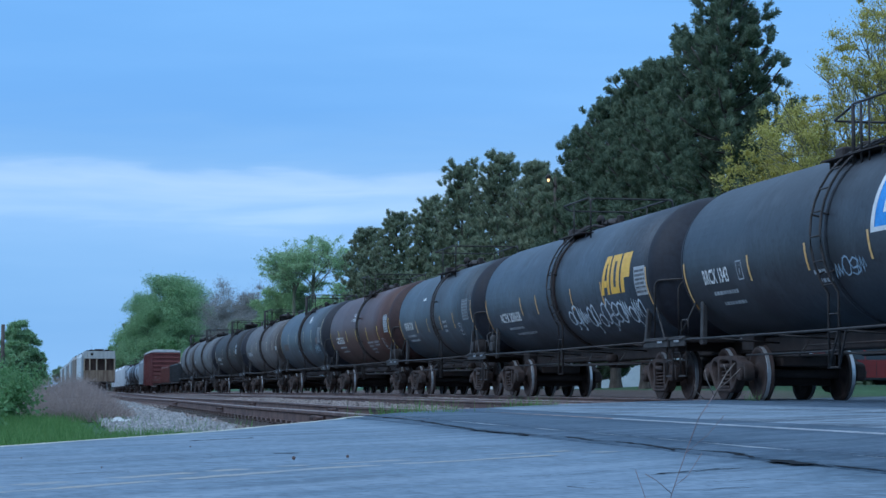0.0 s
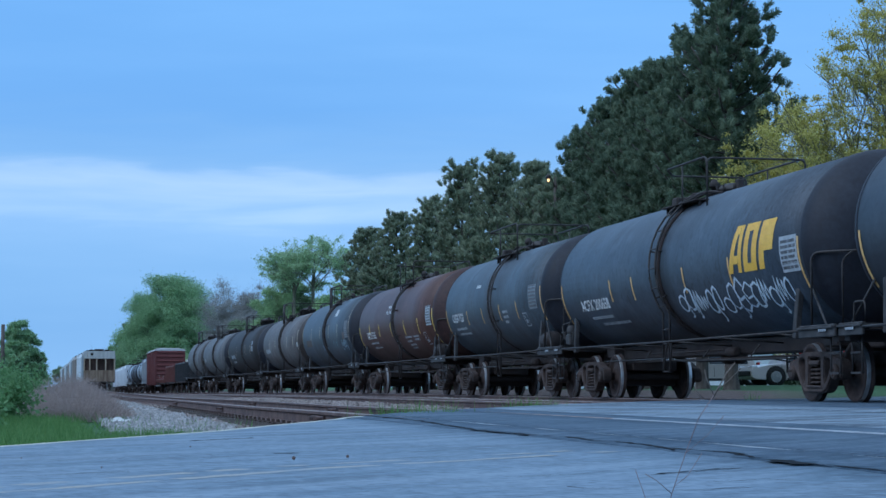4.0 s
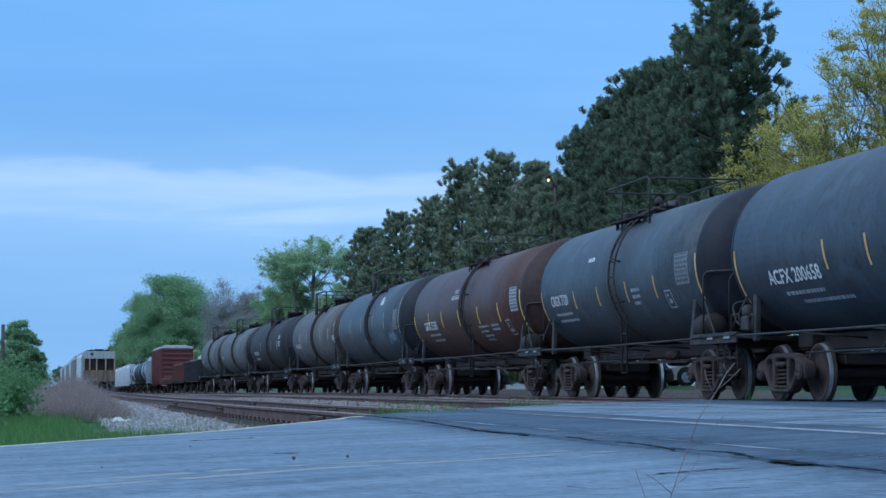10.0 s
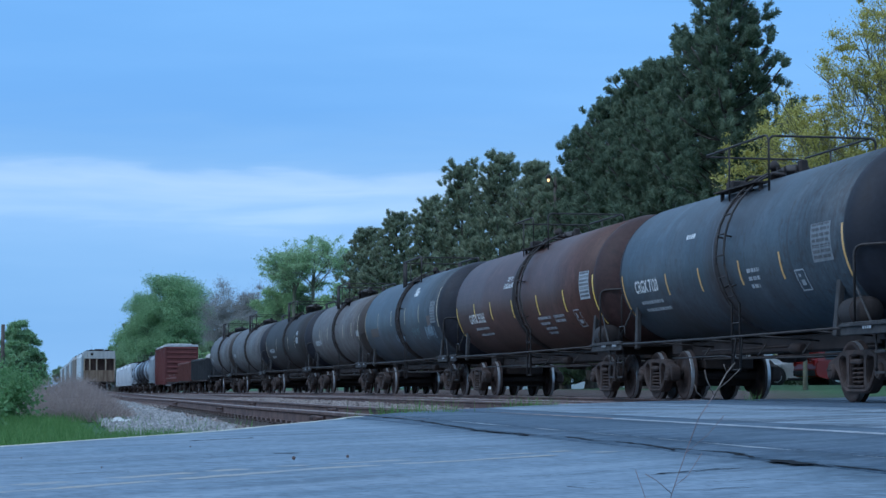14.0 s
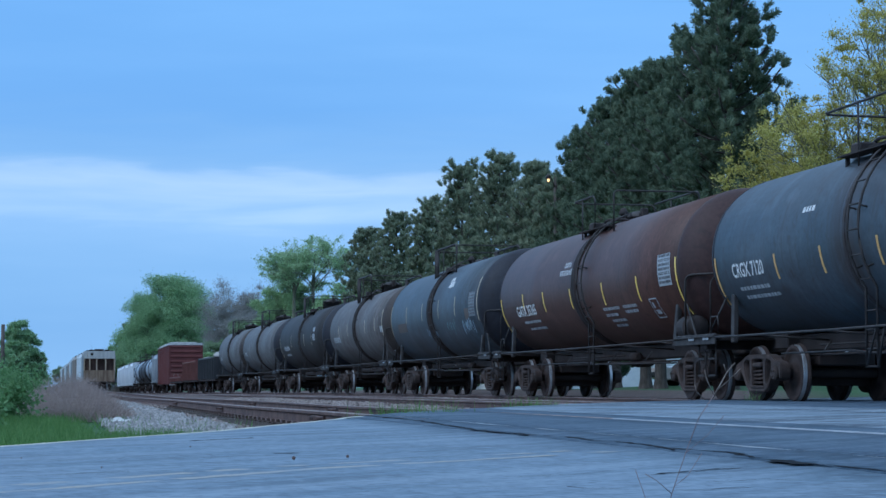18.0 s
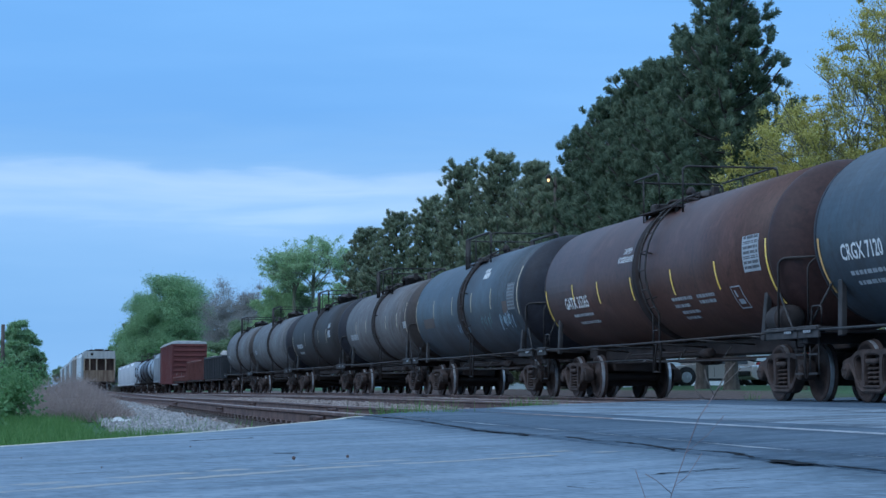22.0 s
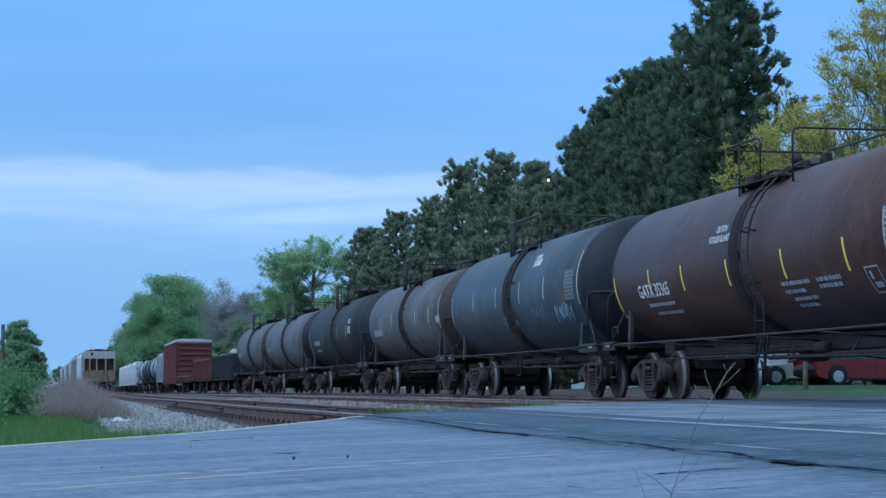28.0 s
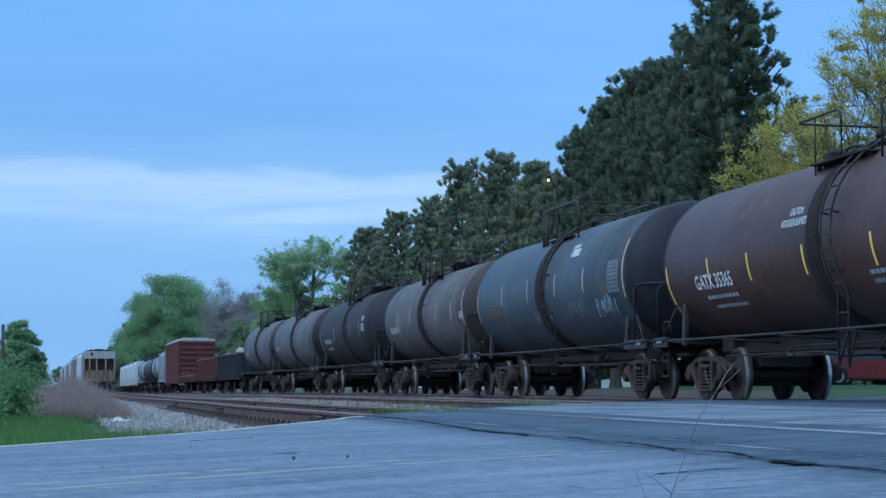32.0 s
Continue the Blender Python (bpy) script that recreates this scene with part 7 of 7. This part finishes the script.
def parked_car(name, label, paint, place, L=4.7, H=1.7, W=1.85, wb=2.75, suv=True, shift=0.0, belt=1.0):
    """A parked car with lofted body, glazed cabin, wheels with spoked rims, lamps and bumpers. +x is its front."""
    car = thing(name, label, "car", "parked cars")
    h = L / 2
    hood = 0.98 if suv else 0.88
    def arch(cx):
        return [(cx + 0.43, 0.23)] + [(cx + 0.43 * math.cos(q), 0.36 + 0.43 * math.sin(q)) for q in [k * math.pi / 8 for k in range(9)]] + [(cx - 0.43, 0.23)]
    xr, xf = -wb / 2 - 0.05 + shift, wb / 2 - 0.05 + shift
    low = [(-h + 0.02, 0.42), (-h, 0.62), (-h + 0.03, belt - 0.10), (-h + 0.10, belt + 0.01), (-0.2, belt + 0.04), (h - 1.35, min(belt, hood) + 0.03), (h - 0.75, min(belt, hood) - 0.02), (h - 0.30, min(belt, hood) - 0.12), (h - 0.06, 0.74), (h, 0.52), (h - 0.03, 0.34), (h - 0.15, 0.27)] + arch(xf) + arch(xr) + [(-h + 0.12, 0.33)]
    low = [q for q in low if q[0] <= h]
    bm = bmesh.new()
    rings = []
    for y, k in ((-W / 2, 0.96), (-W / 2 + 0.06, 1.0), (W / 2 - 0.06, 1.0), (W / 2, 0.96)):
        rings.append([bm.verts.new((x * (0.985 if k < 1 else 1), y, z if z < 0.62 else 0.62 + (z - 0.62) * k)) for x, z in low])
    n = len(low)
    for r, s in zip(rings, rings[1:]):
        for k in range(n):
            f = bm.faces.new((r[k], r[(k + 1) % n], s[(k + 1) % n], s[k]))
            f.smooth = 3 < k < 9
    bm.faces.new(rings[0])
    bm.faces.new(rings[-1][::-1])
    bmesh.ops.recalc_face_normals(bm, faces=bm.faces)
    body = part("body", bm, paint, car)
    # shut lines of the doors, sill strip and door handles
    for s in (-1, 1):
        for x in (-h + 1.62, -h + 2.62, -h + 3.6):
            bm = bmesh.new()
            box(bm, x - 0.008, x + 0.008, s * (W / 2) - 0.004, s * (W / 2) + 0.003, 0.36, belt - 0.04)
            part("shut_line", bm, M["tyre"], car)
            bm = bmesh.new()
            box(bm, x - 0.32, x - 0.14, s * (W / 2 + 0.012) - 0.012, s * (W / 2 + 0.012) + 0.012, belt - 0.16, belt - 0.13, 0.006)
            part("door_handle", bm, paint, car)
        bm = bmesh.new()
        box(bm, xr + 0.5, xf - 0.5, s * W / 2 - 0.03, s * W / 2 + 0.015, 0.20, 0.30, 0.01)
        part("sill_strip", bm, M["tyre"], car)
    rear = -h + (0.1 if suv else 0.75)
    cab = [(rear, belt), (rear + 0.22, H - 0.1), (rear + 0.5, H), (0.35, H), (0.75, H - 0.12), (1.25 if suv else 1.1, belt + 0.02)]
    bm = bmesh.new()
    a = [bm.verts.new((x, -(W / 2 - 0.06 - 0.2 * (z - belt) / (H - belt)), z)) for x, z in cab]
    b = [bm.verts.new((x, (W / 2 - 0.06 - 0.2 * (z - belt) / (H - belt)), z)) for x, z in cab]
    m = len(cab)
    for k in range(m - 1):
        bm.faces.new((a[k], a[k + 1], b[k + 1], b[k]))
    bm.faces.new(a)
    bm.faces.new(b[::-1])
    bmesh.ops.recalc_face_normals(bm, faces=bm.faces)
    part("cabin", bm, paint, car)
    for s in (-1, 1):
        for x0, x1 in ((rear + 0.35, rear + 1.15), (rear + 1.22, rear + 2.05), (rear + 2.12, 1.0 if suv else 0.9)):
            bm = bmesh.new()
            zt = H - 0.14
            yy = lambda z: s * (W / 2 - 0.052 - 0.2 * (z - belt) / (H - belt))
            x1t = min(x1, 0.62)
            q = [bm.verts.new((x, yy(z), z)) for x, z in ((x0, belt + 0.06), (x1, belt + 0.06), (x1t, zt), (x0 + 0.04, zt))]
            bm.faces.new(q)
            r = bmesh.ops.extrude_face_region(bm, geom=bm.faces[:])
            for v in r["geom"]:
                if isinstance(v, bmesh.types.BMVert):
                    v.co.y += s * 0.008
            bmesh.ops.recalc_face_normals(bm, faces=bm.faces)
            part("side_window", bm, M["glass"], car)
    for x in (-wb / 2, wb / 2):
        for s in (-1, 1):
            bm = bmesh.new()
            lathe(bm, [(-0.1, 0.2), (-0.1, 0.42), (0.1, 0.42), (0.1, 0.2)], 20, "Y")
            arch = part("wheel_arch", bm, M["tyre"], car)
            arch.location = (x - 0.05 + shift, s * (W / 2 - 0.095), 0.37)
            bm = bmesh.new()
            lathe(bm, [(-0.11, 0.2), (-0.12, 0.3), (-0.1, 0.345), (0.1, 0.345), (0.12, 0.3), (0.11, 0.2)], 24, "Y")
            w = part("tyre", bm, M["tyre"], car)
            w.location = (x - 0.05 + shift, s * (W / 2 - 0.06), 0.345)
            bm = bmesh.new()
            lathe(bm, [(-0.125, 0.03), (-0.125, 0.07), (-0.11, 0.08)], 14, "Y")
            for k in range(6):
                box(bm, -0.035, 0.035, -0.12, -0.09, 0.05, 0.2, m=Matrix.Rotation(k * math.tau / 6, 4, "Y"))
            lathe(bm, [(-0.12, 0.2), (-0.125, 0.22), (-0.1, 0.235), (0.1, 0.235)], 20, "Y")
            rim = part("rim", bm, M["alloy"], w)
            if s > 0:
                rim.rotation_euler = (0, 0, math.pi)
    for s in (-1, 1):
        bm = bmesh.new()
        box(bm, -h - 0.01, -h + 0.1, s * (W / 2 - 0.14) - 0.1, s * (W / 2 - 0.14) + 0.12, 0.75, 1.0, 0.02)
        part("tail_light", bm, M["lens_red"], car)
        bm = bmesh.new()
        box(bm, h - 0.3, h - 0.06, s * (W / 2 - 0.22) - 0.18, s * (W / 2 - 0.22) + 0.18, 0.66, 0.78, 0.02)
        part("headlight", bm, M["lens_clear"], car)
    for x in (-h - 0.02, h - 0.1):
        bm = bmesh.new()
        box(bm, x - 0.03, x + 0.14, -W / 2 + 0.06, W / 2 - 0.06, 0.36, 0.58, 0.04)
        part("bumper", bm, M["tyre"], car)
    car.matrix_basis = place
    return car


def stand(x, y, turn=0.0):
    return pose(x, y, ground_z(x, y) + 0.005, 0, 0, turn)


def build_beyond():
    parked_car("parked_suv", "red sport utility vehicle parked on the lawn", M["car_red"], stand(30.9, 71.8, 6.0), L=4.9, H=1.74, wb=2.9, belt=0.93)
    parked_car("parked_car", "champagne car parked nose first on the lawn", M["car_tan"], stand(29.7, 75.07, 180.0), L=4.9, H=1.45, wb=2.9, suv=False, belt=0.84)
    parked_car("parked_car", "tan car with bright spoked wheels behind two tree trunks", M["car_beige"], stand(27.35, 79.3, 180.0), L=4.9, H=1.45, wb=2.9, suv=False, belt=0.84)
    # white garage beyond the pines
    g = thing("garage", "white-sided garage with grey shingle roof beyond the pines", "garage")
    bm = bmesh.new()
    box(bm, -9.0, 9.0, -4.0, 4.0, 0.0, 2.9)
    part("wall", bm, M["siding"], g)
    bm = bmesh.new()
    for s in (-1, 1):
        v = [bm.verts.new(p) for p in ((-9.4, s * 4.5, 2.8), (9.4, s * 4.5, 2.8), (9.4, 0, 4.6), (-9.4, 0, 4.6), (-9.4, s * 4.5, 2.95), (9.4, s * 4.5, 2.95), (9.4, 0, 4.75), (-9.4, 0, 4.75))]
        for q in ((0, 1, 2, 3), (4, 7, 6, 5), (0, 4, 5, 1), (2, 6, 7, 3), (0, 3, 7, 4), (1, 5, 6, 2)):
            bm.faces.new([v[i] for i in q])
    bmesh.ops.recalc_face_normals(bm, faces=bm.faces)
    part("roof", bm, M["shingle"], g)
    for x in (-5.5, -0.5):
        bm = bmesh.new()
        box(bm, x - 1.3, x + 1.3, -4.06, -4.0, 0.0, 2.15, 0.01)
        for z in (0.5, 1.05, 1.6):
            box(bm, x - 1.3, x + 1.3, -4.08, -4.05, z - 0.02, z + 0.02)
        part("garage_door", bm, M["siding"], g)
    g.matrix_basis = stand(36.3, 123.3, -3.2)
    # pale drive in front of it
    x, y = 30.0, 100.1
    bm = bmesh.new()
    box(bm, -9.0, 9.0, -5.0, 5.0, -0.1, 0.012, 0.004)
    d = part("driveway", bm, M["concrete"], None)
    d.matrix_basis = pose(x, y, ground_z(x, y) + 0.03, 0, 0, -11.22)
    tagged(d, "pale concrete driveway beyond the pines", "driveway", kind="structure")
    # yard lamps among the pines; the last globe stands for lamplight glowing on leaves
    for x, y, z, e in ((22.3, 87.3, 9.8, 2.6), (31.9, 114.0, 12.4, 2.0), (30.1, 114.3, 11.1, 2.0)):
        gz = ground_z(x, y)
        lamp = thing("yard_lamp", "lit warm yard lamp on a wooden pole among the pines", "street lamp", "yard lamps")
        lamp.location = (x, y, gz)
        bm = bmesh.new()
        lathe(bm, [(-0.2, 0.14), (z - gz + 0.2, 0.09)], 8, "Z", at=(0.5, 0.6, 0))
        part("pole", bm, M["bark"], lamp)
        bm = bmesh.new()
        tube(bm, rounded([(0.5, 0.6, z - gz - 0.3), (0.1, 0.1, z - gz + 0.22), (0.0, 0.0, z - gz + 0.2)], 0.1), 0.03)
        lathe(bm, [(z - gz + 0.1, 0.16), (z - gz + 0.22, 0.10), (z - gz + 0.3, 0.05)], 12, "Z")
        part("head", bm, M["pipe"], lamp)
        bm = bmesh.new()
        bmesh.ops.create_uvsphere(bm, u_segments=12, v_segments=8, radius=0.06)
        for v in bm.verts:
            v.co.z = v.co.z * 1.15 + z - gz
        part("globe", bm, plain("lamp_glow", (1.0, 0.52, 0.17), 0.4, 0.0, e), lamp, "glowing warm globe")
    # clipped hedge that closes the lawn
    g3 = np.random.default_rng(90)
    C = np.stack([g3.uniform(-26, 34, 45000), g3.normal(0, 0.8, 45000), np.abs(g3.normal(0, 1.4, 45000))], 1)
    V, F = leaves(C, 0.2, g3)
    h = tagged(cloud_mesh("hedge", V.tolist(), F.tolist(), LEAF["pine"], None), "dark green hedge closing the lawn", "hedge", kind="stuff")
    h.matrix_basis = stand(54.3, 142.2, -11.2)
    # utility pole at the yard's edge
    x, y = -1.6, 61.5
    bm = bmesh.new()
    lathe(bm, [(-0.3, 0.07), (2.35, 0.055)], 10, "Z")
    p = part("post", bm, M["bark"], None)
    p.location = (x, y, ground_z(x, y))
    tagged(p, "weathered brown wooden post at the yard's edge", "post")


build_beyond()


# ---- movement ----
def car_pose(d):
    p, slope = track_at(d)
    return Matrix.Translation(p) @ Matrix.Rotation(-math.atan(slope), 4, "Z")


def motions():
    """The train rolls towards the crossing and slows down; its wheels turn with it."""
    times = [2.0 * k for k in range(17)]
    for car, d in MOVERS:
        walk(car, [(t, car_pose(d - travel(t))) for t in times])
    turn = radians(72)
    ts, want, t = [0.0], turn, 0.0
    while t < 32.0:
        t += 1 / 30
        if travel(t) / WHEEL_R >= want:
            ts.append(t)
            want += turn
    ts.append(32.0)
    # towards the camera is -y: the top of each wheel goes that way
    for axle, y in SPINS:
        walk(axle, [(t, pose(0, y, WHEEL_R, math.degrees(travel(t) / WHEEL_R))) for t in ts])


motions()
